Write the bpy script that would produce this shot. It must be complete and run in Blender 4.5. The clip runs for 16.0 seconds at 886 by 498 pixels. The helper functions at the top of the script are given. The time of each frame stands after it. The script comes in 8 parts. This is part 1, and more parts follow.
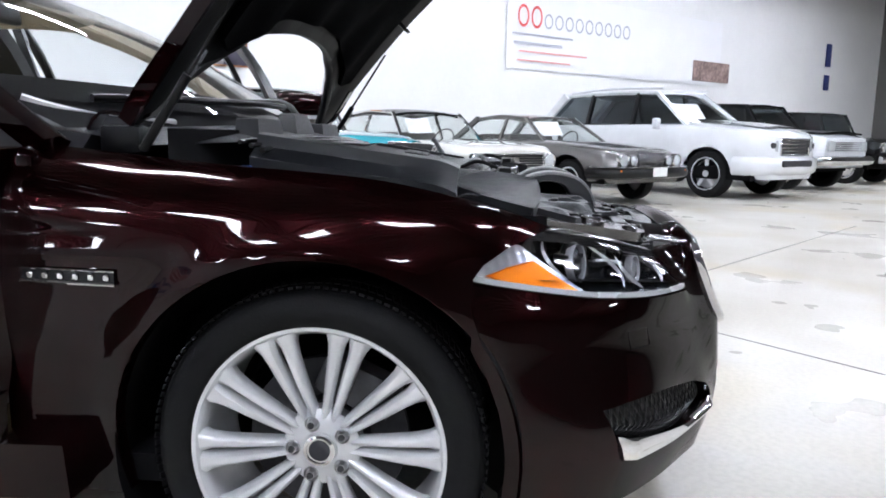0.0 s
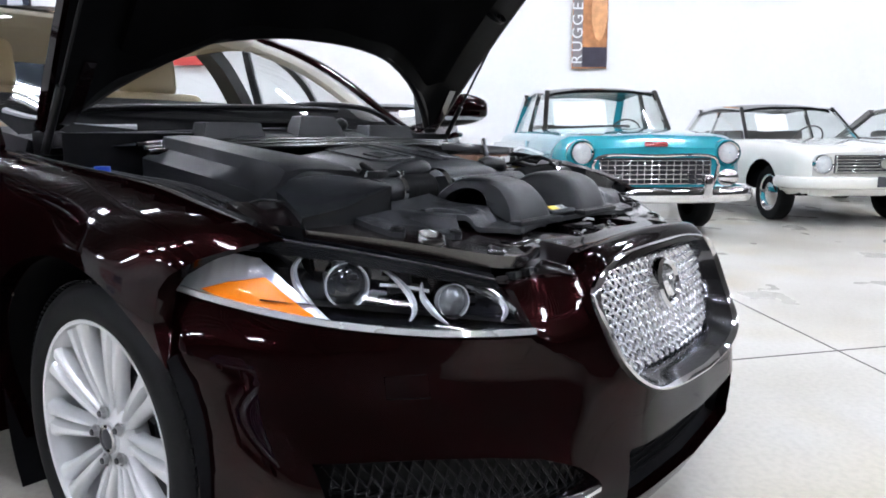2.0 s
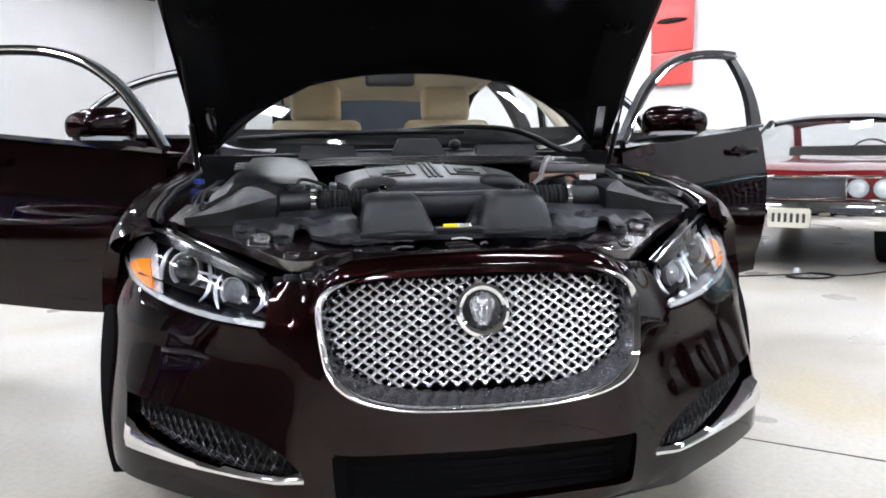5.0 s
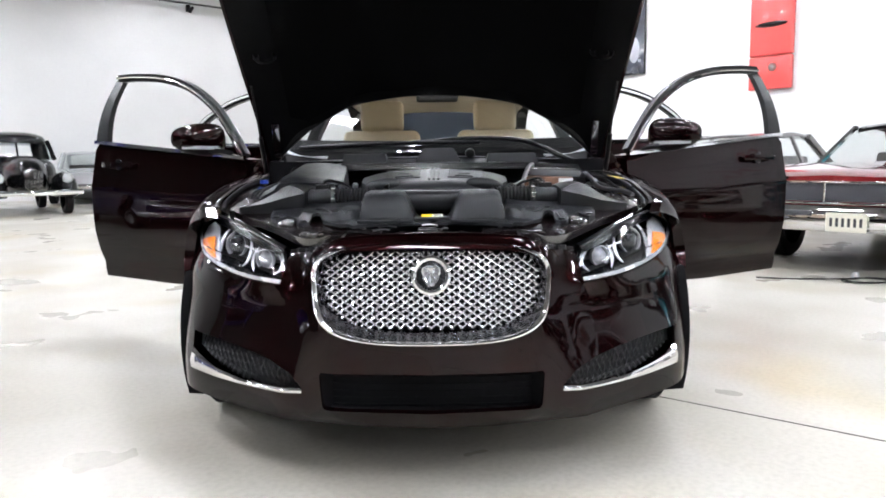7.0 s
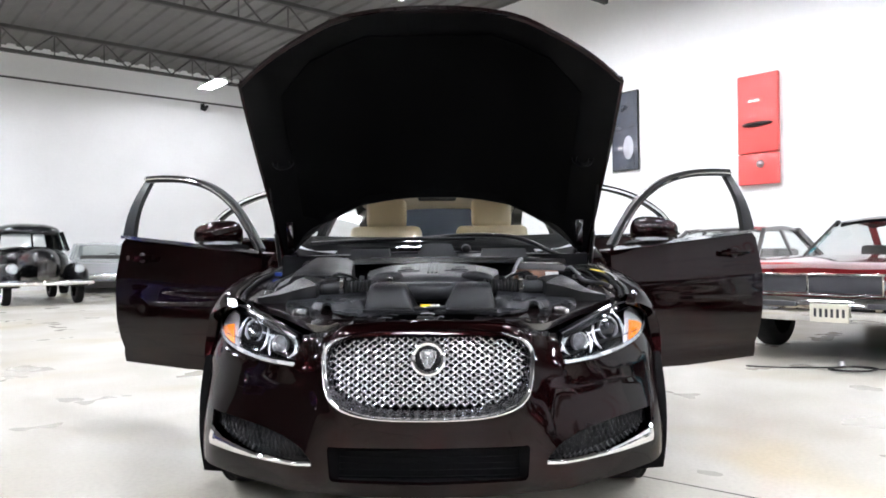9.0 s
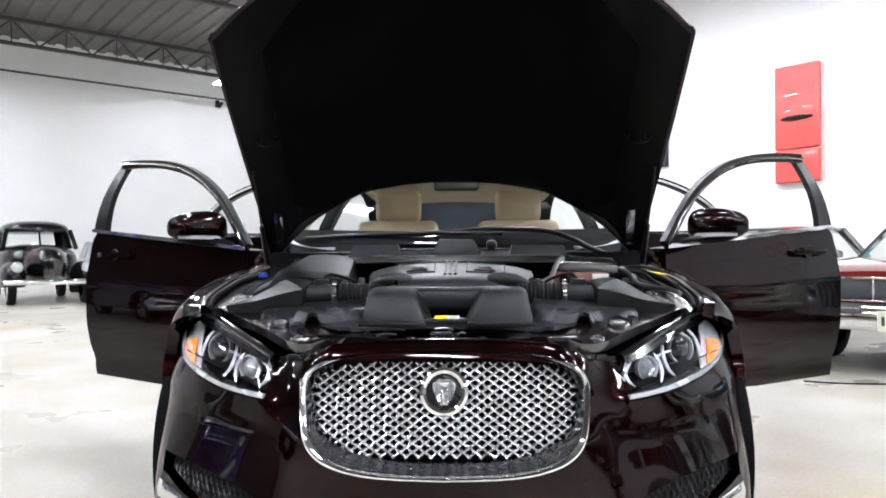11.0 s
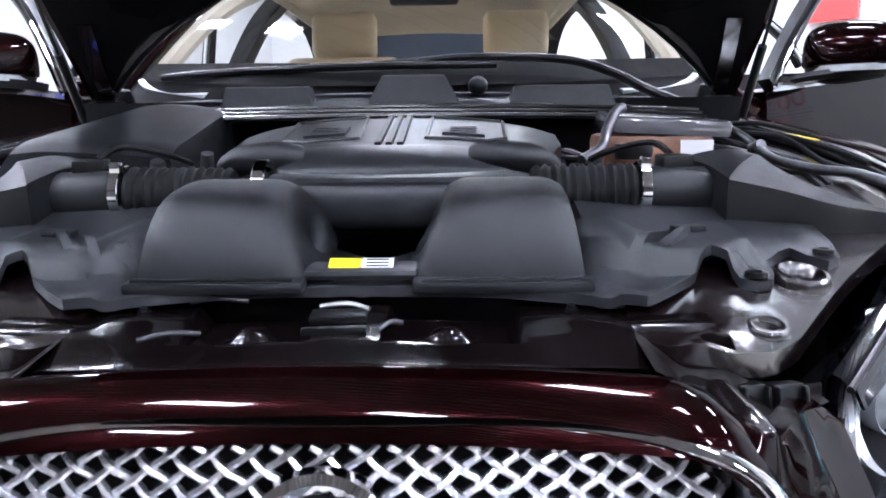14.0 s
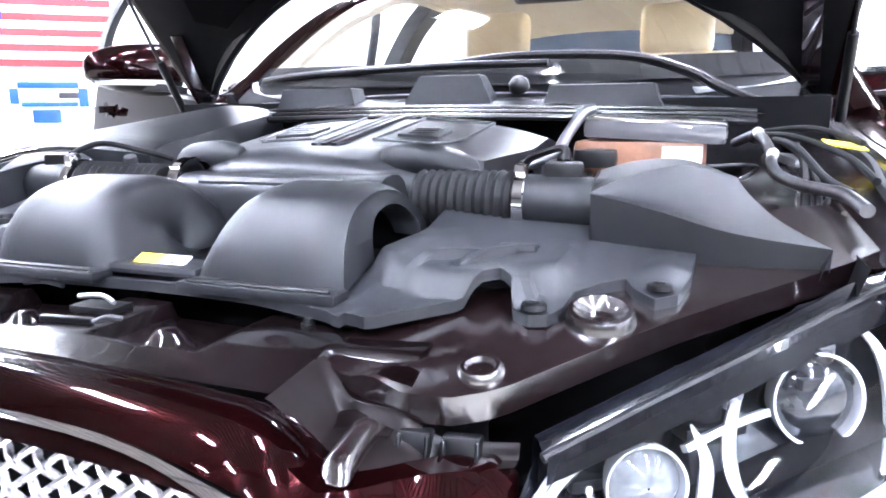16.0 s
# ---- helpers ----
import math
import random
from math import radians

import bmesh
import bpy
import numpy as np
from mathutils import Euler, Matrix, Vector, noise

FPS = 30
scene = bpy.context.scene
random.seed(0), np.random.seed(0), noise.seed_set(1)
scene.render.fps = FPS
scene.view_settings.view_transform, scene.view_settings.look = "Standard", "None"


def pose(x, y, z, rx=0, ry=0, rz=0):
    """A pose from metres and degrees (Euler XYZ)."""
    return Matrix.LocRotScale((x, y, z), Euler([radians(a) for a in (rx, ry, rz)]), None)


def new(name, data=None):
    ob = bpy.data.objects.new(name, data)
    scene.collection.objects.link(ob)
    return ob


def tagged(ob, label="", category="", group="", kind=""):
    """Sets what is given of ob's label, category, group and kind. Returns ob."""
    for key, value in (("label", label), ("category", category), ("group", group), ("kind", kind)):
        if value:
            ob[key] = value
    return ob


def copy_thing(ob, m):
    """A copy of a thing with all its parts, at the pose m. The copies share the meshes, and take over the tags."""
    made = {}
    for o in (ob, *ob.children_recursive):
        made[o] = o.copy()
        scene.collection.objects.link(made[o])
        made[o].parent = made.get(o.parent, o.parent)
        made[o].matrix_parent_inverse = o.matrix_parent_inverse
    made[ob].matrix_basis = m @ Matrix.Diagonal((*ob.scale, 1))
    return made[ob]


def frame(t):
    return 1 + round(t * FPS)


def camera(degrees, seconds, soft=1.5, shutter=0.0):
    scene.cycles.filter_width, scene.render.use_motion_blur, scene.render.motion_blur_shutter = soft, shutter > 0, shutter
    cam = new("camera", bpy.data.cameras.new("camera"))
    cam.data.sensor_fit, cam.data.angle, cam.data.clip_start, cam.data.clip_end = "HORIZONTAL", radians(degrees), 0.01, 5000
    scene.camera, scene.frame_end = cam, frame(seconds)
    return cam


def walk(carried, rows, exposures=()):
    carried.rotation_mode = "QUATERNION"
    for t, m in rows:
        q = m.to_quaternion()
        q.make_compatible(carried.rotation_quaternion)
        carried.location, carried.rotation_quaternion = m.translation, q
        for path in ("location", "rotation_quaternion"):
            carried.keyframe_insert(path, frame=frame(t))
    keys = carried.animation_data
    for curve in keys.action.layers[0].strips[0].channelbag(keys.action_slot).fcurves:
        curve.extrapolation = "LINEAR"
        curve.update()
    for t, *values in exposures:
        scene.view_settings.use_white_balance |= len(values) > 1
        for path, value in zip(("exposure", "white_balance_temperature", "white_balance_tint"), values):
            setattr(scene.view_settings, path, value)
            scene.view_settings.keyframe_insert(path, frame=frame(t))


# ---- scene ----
cam = camera(63.55, 16.0, soft=1.8)

PATH = [
    (0.0, pose(-2.194, 0.503, 0.959, 81.11, -0.78, -84.74)),
    (0.5, pose(-2.107, 0.188, 0.965, 81.03, -0.60, -75.21)),
    (1.0, pose(-1.968, -0.104, 0.967, 80.97, -0.40, -65.96)),
    (1.5, pose(-1.776, -0.352, 0.964, 80.97, -0.13, -58.51)),
    (2.0, pose(-1.549, -0.569, 0.963, 80.99, 0.07, -51.97)),
    (2.5, pose(-1.340, -0.751, 0.961, 81.12, 0.48, -43.79)),
    (3.0, pose(-1.128, -0.929, 0.957, 81.43, 0.43, -34.78)),
    (3.5, pose(-0.905, -1.087, 0.953, 81.55, 0.49, -27.07)),
    (6.0, pose(-0.046, -1.685, 0.957, 83.00, 0.66, -2.40)),
    (6.5, pose(0.018, -1.854, 0.956, 82.92, 0.57, -1.04)),
    (7.0, pose(0.047, -2.024, 0.959, 83.11, 0.65, 0.25)),
    (7.5, pose(0.074, -2.169, 0.966, 85.81, 0.55, 0.65)),
    (8.0, pose(0.069, -2.274, 0.978, 89.71, 0.54, 1.04)),
    (8.5, pose(0.073, -2.332, 0.979, 90.30, 0.53, 0.48)),
    (11.0, pose(0.057, -1.691, 0.964, 90.40, 0.26, 1.96)),
    (11.5, pose(0.043, -1.401, 0.954, 85.93, 0.06, 2.42)),
    (12.0, pose(0.054, -1.118, 0.951, 81.58, 0.24, 0.73)),
    (12.5, pose(0.038, -0.859, 0.955, 81.31, 0.22, 1.87)),
    (13.0, pose(0.020, -0.655, 0.953, 78.68, -0.04, 2.70)),
    (13.5, pose(0.042, -0.519, 0.952, 78.76, 0.10, 0.83)),
    (14.0, pose(0.099, -0.457, 0.950, 78.89, 0.60, 0.83)),
    (14.5, pose(0.211, -0.430, 0.947, 79.10, 0.94, 2.94)),
    (15.0, pose(0.329, -0.418, 0.945, 79.19, 0.79, 7.28)),
    (15.5, pose(0.444, -0.382, 0.944, 79.25, 0.62, 13.87)),
    (16.0, pose(0.567, -0.319, 0.945, 79.19, 0.46, 21.20)),
]
walk(cam, PATH, exposures=[(0.0, -0.16, 6200, 17), (2.5, -0.14, 6200, 17), (3.5, 0.0, 6200, 17), (6.0, 0.22, 6500, 16), (8.5, 0.25, 6500, 16), (11.0, 0.25, 6450, 16), (12.0, 0.22, 6150, 16), (13.0, 0.3, 5900, 22), (13.5, 0.3, 5900, 22), (14.0, 0.6, 5900, 22), (15.0, 1.55, 5900, 22), (16.0, 2.2, 5900, 22)])

# ---- exposure, world and lights ----
world = bpy.data.worlds.new("world")
scene.world = world
world.use_nodes = True
world.node_tree.nodes["Background"].inputs[0].default_value = (0.9, 0.95, 1.0, 1)
world.node_tree.nodes["Background"].inputs[1].default_value = 0.05

TURN = 41.0                      # the hall stands turned against the car
HALL = pose(0, 0, 0, 0, 0, TURN)
A_MIN, A_MAX, B_MIN, B_MAX, CEIL = -17.0, 11.3, -27.0, 22.0, 7.1


def hall(a, b, z, rz=0.0):
    """A pose by the hall's own axes."""
    return HALL @ pose(a, b, z, 0, 0, rz)


# ---- materials ----
def mat(name, color, rough=0.5, metal=0.0, coat=0.0, var=0.12, scale=6.0, fine=90.0, bump=0.0, bump_scale=200.0,
        rvar=0.1, emit=None, trans=0.0, ior=1.45, spec=0.5, coord="Object", sheen=0.0, piece=0.0, tint=None, coat_ior=1.5, coat_rough=0.03):
    m = bpy.data.materials.new(name)
    m.use_nodes = True
    nt = m.node_tree
    b = nt.nodes["Principled BSDF"]
    link = nt.links.new
    b.inputs["Metallic"].default_value = metal
    b.inputs["Coat Weight"].default_value = coat
    b.inputs["Coat Roughness"].default_value = coat_rough
    b.inputs["Coat IOR"].default_value = coat_ior
    b.inputs["Transmission Weight"].default_value = trans
    b.inputs["IOR"].default_value = ior
    b.inputs["Specular IOR Level"].default_value = spec
    b.inputs["Sheen Weight"].default_value = sheen
    if tint:
        b.inputs["Specular Tint"].default_value = (*tint, 1)
    tc = nt.nodes.new("ShaderNodeTexCoord")
    n1 = nt.nodes.new("ShaderNodeTexNoise")
    n1.inputs["Scale"].default_value = scale
    n1.inputs["Detail"].default_value = 5
    n2 = nt.nodes.new("ShaderNodeTexNoise")
    n2.inputs["Scale"].default_value = fine
    n2.inputs["Detail"].default_value = 3
    link(tc.outputs[coord], n1.inputs["Vector"])
    link(tc.outputs[coord], n2.inputs["Vector"])
    add = nt.nodes.new("ShaderNodeMath")
    add.operation = "MULTIPLY_ADD"
    link(n2.outputs["Fac"], add.inputs[0])
    add.inputs[1].default_value = 0.5
    link(n1.outputs["Fac"], add.inputs[2])
    ramp = nt.nodes.new("ShaderNodeMapRange")
    ramp.inputs["From Min"].default_value, ramp.inputs["From Max"].default_value = 0.45, 1.05
    ramp.inputs["To Min"].default_value, ramp.inputs["To Max"].default_value = 1 - var, 1 + var
    link(add.outputs[0], ramp.inputs["Value"])
    mul = nt.nodes.new("ShaderNodeMix")
    mul.data_type, mul.blend_type = "RGBA", "MULTIPLY"
    mul.inputs["Factor"].default_value = 1.0
    mul.inputs[6].default_value = (*color, 1)
    link(ramp.outputs[0], mul.inputs[7])
    out = mul.outputs[2]
    if piece:
        info = nt.nodes.new("ShaderNodeObjectInfo")
        r2 = nt.nodes.new("ShaderNodeMapRange")
        r2.inputs["To Min"].default_value, r2.inputs["To Max"].default_value = 1 - piece, 1 + piece
        link(info.outputs["Random"], r2.inputs["Value"])
        mul2 = nt.nodes.new("ShaderNodeMix")
        mul2.data_type, mul2.blend_type = "RGBA", "MULTIPLY"
        mul2.inputs["Factor"].default_value = 1.0
        link(out, mul2.inputs[6])
        link(r2.outputs[0], mul2.inputs[7])
        out = mul2.outputs[2]
    link(out, b.inputs["Base Color"])
    rr = nt.nodes.new("ShaderNodeMapRange")
    rr.inputs["From Min"].default_value, rr.inputs["From Max"].default_value = 0.3, 0.7
    rr.inputs["To Min"].default_value, rr.inputs["To Max"].default_value = max(0.0, rough * (1 - rvar)), min(1.0, rough * (1 + rvar))
    link(n1.outputs["Fac"], rr.inputs["Value"])
    link(rr.outputs[0], b.inputs["Roughness"])
    if bump:
        n3 = nt.nodes.new("ShaderNodeTexNoise")
        n3.inputs["Scale"].default_value = bump_scale
        link(tc.outputs[coord], n3.inputs["Vector"])
        bp = nt.nodes.new("ShaderNodeBump")
        bp.inputs["Strength"].default_value = bump
        bp.inputs["Distance"].default_value = 0.002
        link(n3.outputs["Fac"], bp.inputs["Height"])
        link(bp.outputs[0], b.inputs["Normal"])
    if emit:
        b.inputs["Emission Color"].default_value = (*emit[0], 1)
        b.inputs["Emission Strength"].default_value = emit[1]
    return m


PAINT = mat("burgundy_paint", (0.0066, 0.0010, 0.0012), 0.20, 0.65, coat=0.42, var=0.05, fine=900, spec=0.03, tint=(0.22, 0.07, 0.08), coat_ior=1.5)
PAINT_IN = mat("burgundy_inner_paint", (0.0050, 0.0024, 0.0026), 0.16, 0.1, coat=1.0, var=0.3, scale=14, spec=0.4, coat_ior=1.8)
ARM = mat("satin_burgundy_inner_paint", (0.0060, 0.0028, 0.0030), 0.22, 0.1, coat=1.0, var=0.3, scale=14, spec=0.4, coat_ior=1.9, coat_rough=0.20)
LEDGE = mat("dull_burgundy_inner_paint", (0.0045, 0.0030, 0.0031), 0.38, 0.0, var=0.35, scale=30, spec=0.10)
SLAM = mat("dark_inner_paint", (0.0030, 0.0019, 0.0020), 0.2, 0.0, coat=0.3, var=0.35, scale=14, spec=0.2)
LATTICE = mat("bright_grille_chrome", (0.80, 0.80, 0.82), 0.22, 0.95, var=0.05)
LID = mat("pale_glossy_plastic", (0.10, 0.10, 0.105), 0.12, var=0.06, coat=1.0, coat_ior=1.8)
CHROME = mat("chrome", (0.78, 0.78, 0.79), 0.05, 1.0, var=0.03)
SILVER = mat("silver_alloy_paint", (0.78, 0.79, 0.81), 0.32, 0.45, coat=0.4, var=0.06)
ALU = mat("brushed_aluminium", (0.55, 0.55, 0.56), 0.35, 1.0, var=0.15, scale=30)
STEEL_DARK = mat("dark_machined_steel", (0.07, 0.07, 0.075), 0.45, 0.8, var=0.3)
RUBBER = mat("black_rubber", (0.0075, 0.0075, 0.008), 0.62, var=0.25, bump=0.2, spec=0.14)
BLACK = mat("black_plastic", (0.004, 0.004, 0.0045), 0.32, var=0.2, bump=0.15, bump_scale=700, spec=0.3)
# near-black for undersides, and for sheets that stand in for shade in openings
VOID = mat("dark_underside_and_shade", (0.003, 0.003, 0.0035), 0.8, var=0.3, spec=0.1)
FRAME = mat("black_bonnet_frame", (0.003, 0.003, 0.0034), 0.45, var=0.3, scale=9, bump=0.25, bump_scale=40, spec=0.07)
LINER = mat("black_felt_liner", (0.0018, 0.0018, 0.002), 0.9, var=0.3, bump=0.5, bump_scale=300, spec=0.02)
GREY = mat("charcoal_textured_plastic", (0.0095, 0.0102, 0.0118), 0.34, var=0.25, bump=0.3, bump_scale=1200, spec=0.30)
GREY_L = mat("grey_moulded_plastic", (0.0145, 0.0153, 0.0175), 0.40, var=0.3, bump=0.3, bump_scale=900, spec=0.32)
COVER = mat("dark_engine_cover", (0.017, 0.018, 0.020), 0.34, 0.1, var=0.12, bump=0.15, bump_scale=900, spec=0.30)
# amber parts are unlit; a slight emission is added to brighten them
AMBER_GLOW = mat("amber_reflector", (1.0, 0.25, 0.005), 0.18, var=0.06, coat=0.3, emit=((1.0, 0.2, 0.0), 0.12))
LENS_IN = mat("headlamp_bezel", (0.006, 0.0065, 0.009), 0.18, 0.25, var=0.2, scale=30)


def clear(name, tint, ior=1.5, sides=2):
    """A thin pane: clear with a mirror gloss that grows towards grazing angles."""
    m = bpy.data.materials.new(name)
    m.use_nodes = True
    nt = m.node_tree
    nt.nodes.remove(nt.nodes["Principled BSDF"])
    tr, gl, lw, pw, fr, mx = (nt.nodes.new("ShaderNode" + k) for k in ("BsdfTransparent", "BsdfGlossy", "LayerWeight", "Math", "MapRange", "MixShader"))
    tr.inputs["Color"].default_value = (*tint, 1)
    gl.inputs["Roughness"].default_value = 0.015
    lw.inputs["Blend"].default_value = 0.5
    pw.operation = "POWER"
    pw.inputs[1].default_value = 5.0
    fr.inputs["To Min"].default_value, fr.inputs["To Max"].default_value = sides * ((ior - 1) / (ior + 1)) ** 2, 1.0
    nt.links.new(lw.outputs["Facing"], pw.inputs[0])
    nt.links.new(pw.outputs[0], fr.inputs["Value"])
    nt.links.new(fr.outputs[0], mx.inputs[0])
    nt.links.new(tr.outputs[0], mx.inputs[1])
    nt.links.new(gl.outputs[0], mx.inputs[2])
    nt.links.new(mx.outputs[0], nt.nodes["Material Output"].inputs["Surface"])
    return m


GLASS = clear("clear_glass", (0.93, 0.96, 0.95))
LENS = clear("clear_lamp_lens", (0.96, 0.98, 1.0), 1.58, 1)
BEIGE = mat("beige_leather", (0.70, 0.61, 0.44), 0.5, var=0.1, bump=0.2, bump_scale=250)
HEADLINER = mat("cream_headliner", (0.55, 0.48, 0.37), 0.85, var=0.06, bump=0.3, bump_scale=500)
DASH = mat("dark_dashboard", (0.03, 0.03, 0.035), 0.55, var=0.2)
YELLOW = mat("yellow_label", (0.85, 0.62, 0.02), 0.4, var=0.05)
WHITE = mat("white_label", (0.75, 0.75, 0.74), 0.5, var=0.05)
LINE = mat("dull_aluminium", (0.16, 0.16, 0.165), 0.38, 1.0, var=0.3, scale=40)
BLUE_CAP = mat("blue_plastic", (0.012, 0.05, 0.34), 0.4)
BROWN = mat("brown_fluid_plastic", (0.17, 0.080, 0.045), 0.4, var=0.3, scale=25)


def concrete():
    m = bpy.data.materials.new("polished_concrete")
    m.use_nodes = True
    nt = m.node_tree
    link = nt.links.new
    b = nt.nodes["Principled BSDF"]
    tc = nt.nodes.new("ShaderNodeTexCoord")

    def noise_at(scale, detail=6, dist=0.0):
        n = nt.nodes.new("ShaderNodeTexNoise")
        n.inputs["Scale"].default_value, n.inputs["Detail"].default_value, n.inputs["Distortion"].default_value = scale, detail, dist
        link(tc.outputs["Object"], n.inputs["Vector"])
        return n.outputs["Fac"]

    def ramp(src, stops):
        r = nt.nodes.new("ShaderNodeValToRGB")
        e = r.color_ramp.elements
        e[0].position, e[0].color = stops[0][0], (*stops[0][1], 1)
        e[1].position, e[1].color = stops[1][0], (*stops[1][1], 1)
        for p, c in stops[2:]:
            k = e.new(p)
            k.color = (*c, 1)
        link(src, r.inputs[0])
        return r.outputs[0]

    def mix(kind, f, a, c):
        x = nt.nodes.new("ShaderNodeMix")
        x.data_type, x.blend_type = "RGBA", kind
        if isinstance(f, float):
            x.inputs["Factor"].default_value = f
        else:
            link(f, x.inputs["Factor"])
        link(a, x.inputs[6])
        link(c, x.inputs[7])
        return x.outputs[2]
    base = ramp(noise_at(0.45, 3, 0.4), [(0.25, (0.50, 0.475, 0.415)), (0.75, (0.68, 0.66, 0.61))])
    stain = ramp(noise_at(0.9, 2.5, 0.3), [(0.36, (0.66, 0.62, 0.52)), (0.62, (1, 1, 1))])
    grain = ramp(noise_at(45, 6), [(0.25, (0.86, 0.86, 0.85)), (0.6, (1, 1, 1))])
    rust = ramp(noise_at(0.8, 2, 0.2), [(0.54, (1, 1, 1)), (0.80, (0.92, 0.82, 0.60))])
    c = mix("MULTIPLY", 0.55, base, stain)
    c = mix("MULTIPLY", 1.0, c, grain)
    c = mix("MULTIPLY", 1.0, c, rust)
    link(c, b.inputs["Base Color"])
    rr = nt.nodes.new("ShaderNodeMapRange")
    rr.inputs["From Min"].default_value, rr.inputs["From Max"].default_value = 0.35, 0.65
    rr.inputs["To Min"].default_value, rr.inputs["To Max"].default_value = 0.27, 0.36
    link(noise_at(1.6, 3), rr.inputs["Value"])
    link(rr.outputs[0], b.inputs["Roughness"])
    bp = nt.nodes.new("ShaderNodeBump")
    bp.inputs["Strength"].default_value, bp.inputs["Distance"].default_value = 0.08, 0.002
    link(noise_at(60, 5), bp.inputs["Height"])
    link(bp.outputs[0], b.inputs["Normal"])
    return m


CONCRETE = concrete()
WALL = mat("white_painted_wall", (0.80, 0.80, 0.79), 0.6, var=0.04, scale=0.7, fine=12, bump=0.15, bump_scale=60)
# dimness of the hall's unlit back, put into the wall colour
WALL_UNLIT = mat("unlit_rear_wall", (0.11, 0.106, 0.102), 0.7, var=0.1, scale=0.7, fine=12, bump=0.15, bump_scale=60)
DECK = mat("dark_roof_deck", (0.13, 0.125, 0.12), 0.7, 0.2, var=0.25, scale=2)
TRUSS = mat("dark_steel_truss", (0.06, 0.058, 0.055), 0.6, 0.3, var=0.25)


# ---- mesh helpers ----
def face_out(bm, ref=None):
    """Faces turned outwards; open shells away from the point ref."""
    bmesh.ops.recalc_face_normals(bm, faces=bm.faces[:])
    if ref is None:
        return
    bm.normal_update()
    seen = set()
    for f0 in bm.faces:
        if f0 in seen:
            continue
        isle, stack, is_open = [], [f0], False
        seen.add(f0)
        while stack:
            f = stack.pop()
            isle.append(f)
            for e in f.edges:
                if len(e.link_faces) < 2:
                    is_open = True
                for g in e.link_faces:
                    if g not in seen:
                        seen.add(g)
                        stack.append(g)
        if is_open:
            area = sum(f.calc_area() for f in isle) or 1.0
            c = sum((f.calc_center_median() * f.calc_area() for f in isle), Vector()) / area
            if sum(f.normal.dot(c - ref) * f.calc_area() for f in isle) < 0:
                bmesh.ops.reverse_faces(bm, faces=isle)


SALOON_CORE = Vector((0, 2.0, -1.5))


def part(name, bm, material, parent=None, label="", smooth=True, angle=40):
    """One mesh object out of a bmesh, under a thing or a part."""
    me = bpy.data.meshes.new(name)
    top = parent
    while top is not None and top.parent is not None:
        top = top.parent
    face_out(bm, SALOON_CORE if top is not None and top.name == "saloon" else None)
    if smooth:
        for f in bm.faces:
            f.smooth = True
        bm.normal_update()
        lim = radians(angle)
        for e in bm.edges:
            if len(e.link_faces) == 2:
                e.smooth = e.calc_face_angle(0.0) < lim
    bm.to_mesh(me)
    bm.free()
    for mm in (material if isinstance(material, (list, tuple)) else [material]):
        me.materials.append(mm)
    ob = new(name, me)
    if parent is not None:
        ob.parent = parent
    if label:
        ob["label"] = label
    return ob


def thing(name, label, category, m=None, group="", kind=""):
    ob = new(name)
    ob.empty_display_size = 0.1
    if m is not None:
        ob.matrix_world = m
    return tagged(ob, label, category, group, kind)


def solo(name, bm, material, label, category, m=None, group="", kind="", smooth=True):
    ob = part(name, bm, material, None, "", smooth)
    if m is not None:
        ob.matrix_world = m
    return tagged(ob, label, category, group, kind)


def box(bm, size, m=None, bevel=0.0, seg=2):
    r = bmesh.ops.create_cube(bm, size=1.0, matrix=Matrix.Diagonal((*size, 1)))
    vs = r["verts"]
    if bevel:
        es = list({e for v in vs for e in v.link_edges})
        fs = bmesh.ops.bevel(bm, geom=es, offset=bevel, segments=seg, affect="EDGES", profile=0.6)
        vs = list({v for f in fs["faces"] for v in f.verts} | {v for v in vs if v.is_valid})
    if m is not None:
        bmesh.ops.transform(bm, matrix=m, verts=vs)
    return vs


def cyl(bm, r1, r2, depth, m=None, seg=24, caps=True):
    r = bmesh.ops.create_cone(bm, cap_ends=caps, segments=seg, radius1=r1, radius2=r2, depth=depth)
    if m is not None:
        bmesh.ops.transform(bm, matrix=m, verts=r["verts"])
    return r["verts"]


def loft(bm, rings, closed=True, caps=(False, False)):
    vs = [[bm.verts.new(p) for p in ring] for ring in rings]
    n = len(vs[0])
    for a, b in zip(vs, vs[1:]):
        for i in range(n if closed else n - 1):
            j = (i + 1) % n
            bm.faces.new((a[i], a[j], b[j], b[i]))
    if caps[0]:
        bm.faces.new(list(reversed(vs[0])))
    if caps[1]:
        bm.faces.new(vs[-1])
    return vs


def lathe(bm, profile, m=None, seg=48, closed=False):
    """profile: (radius, height) turned round z."""
    rings = [[Vector((r * math.cos(2 * math.pi * i / seg), r * math.sin(2 * math.pi * i / seg), z)) for i in range(seg)] for r, z in profile]
    if closed:
        rings.append(rings[0])
    vs = loft(bm, rings)
    vv = [v for r in vs for v in r]
    if m is not None:
        bmesh.ops.transform(bm, matrix=m, verts=vv)
    return vv


def smooth_path(pts, n=8):
    pts = [Vector(p) for p in pts]
    out = []
    for i in range(len(pts) - 1):
        p0, p1, p2, p3 = pts[max(i - 1, 0)], pts[i], pts[i + 1], pts[min(i + 2, len(pts) - 1)]
        for k in range(n):
            t = k / n
            out.append(0.5 * (2 * p1 + (p2 - p0) * t + (2 * p0 - 5 * p1 + 4 * p2 - p3) * t * t + (3 * p1 - p0 - 3 * p2 + p3) * t ** 3))
    out.append(pts[-1])
    return out


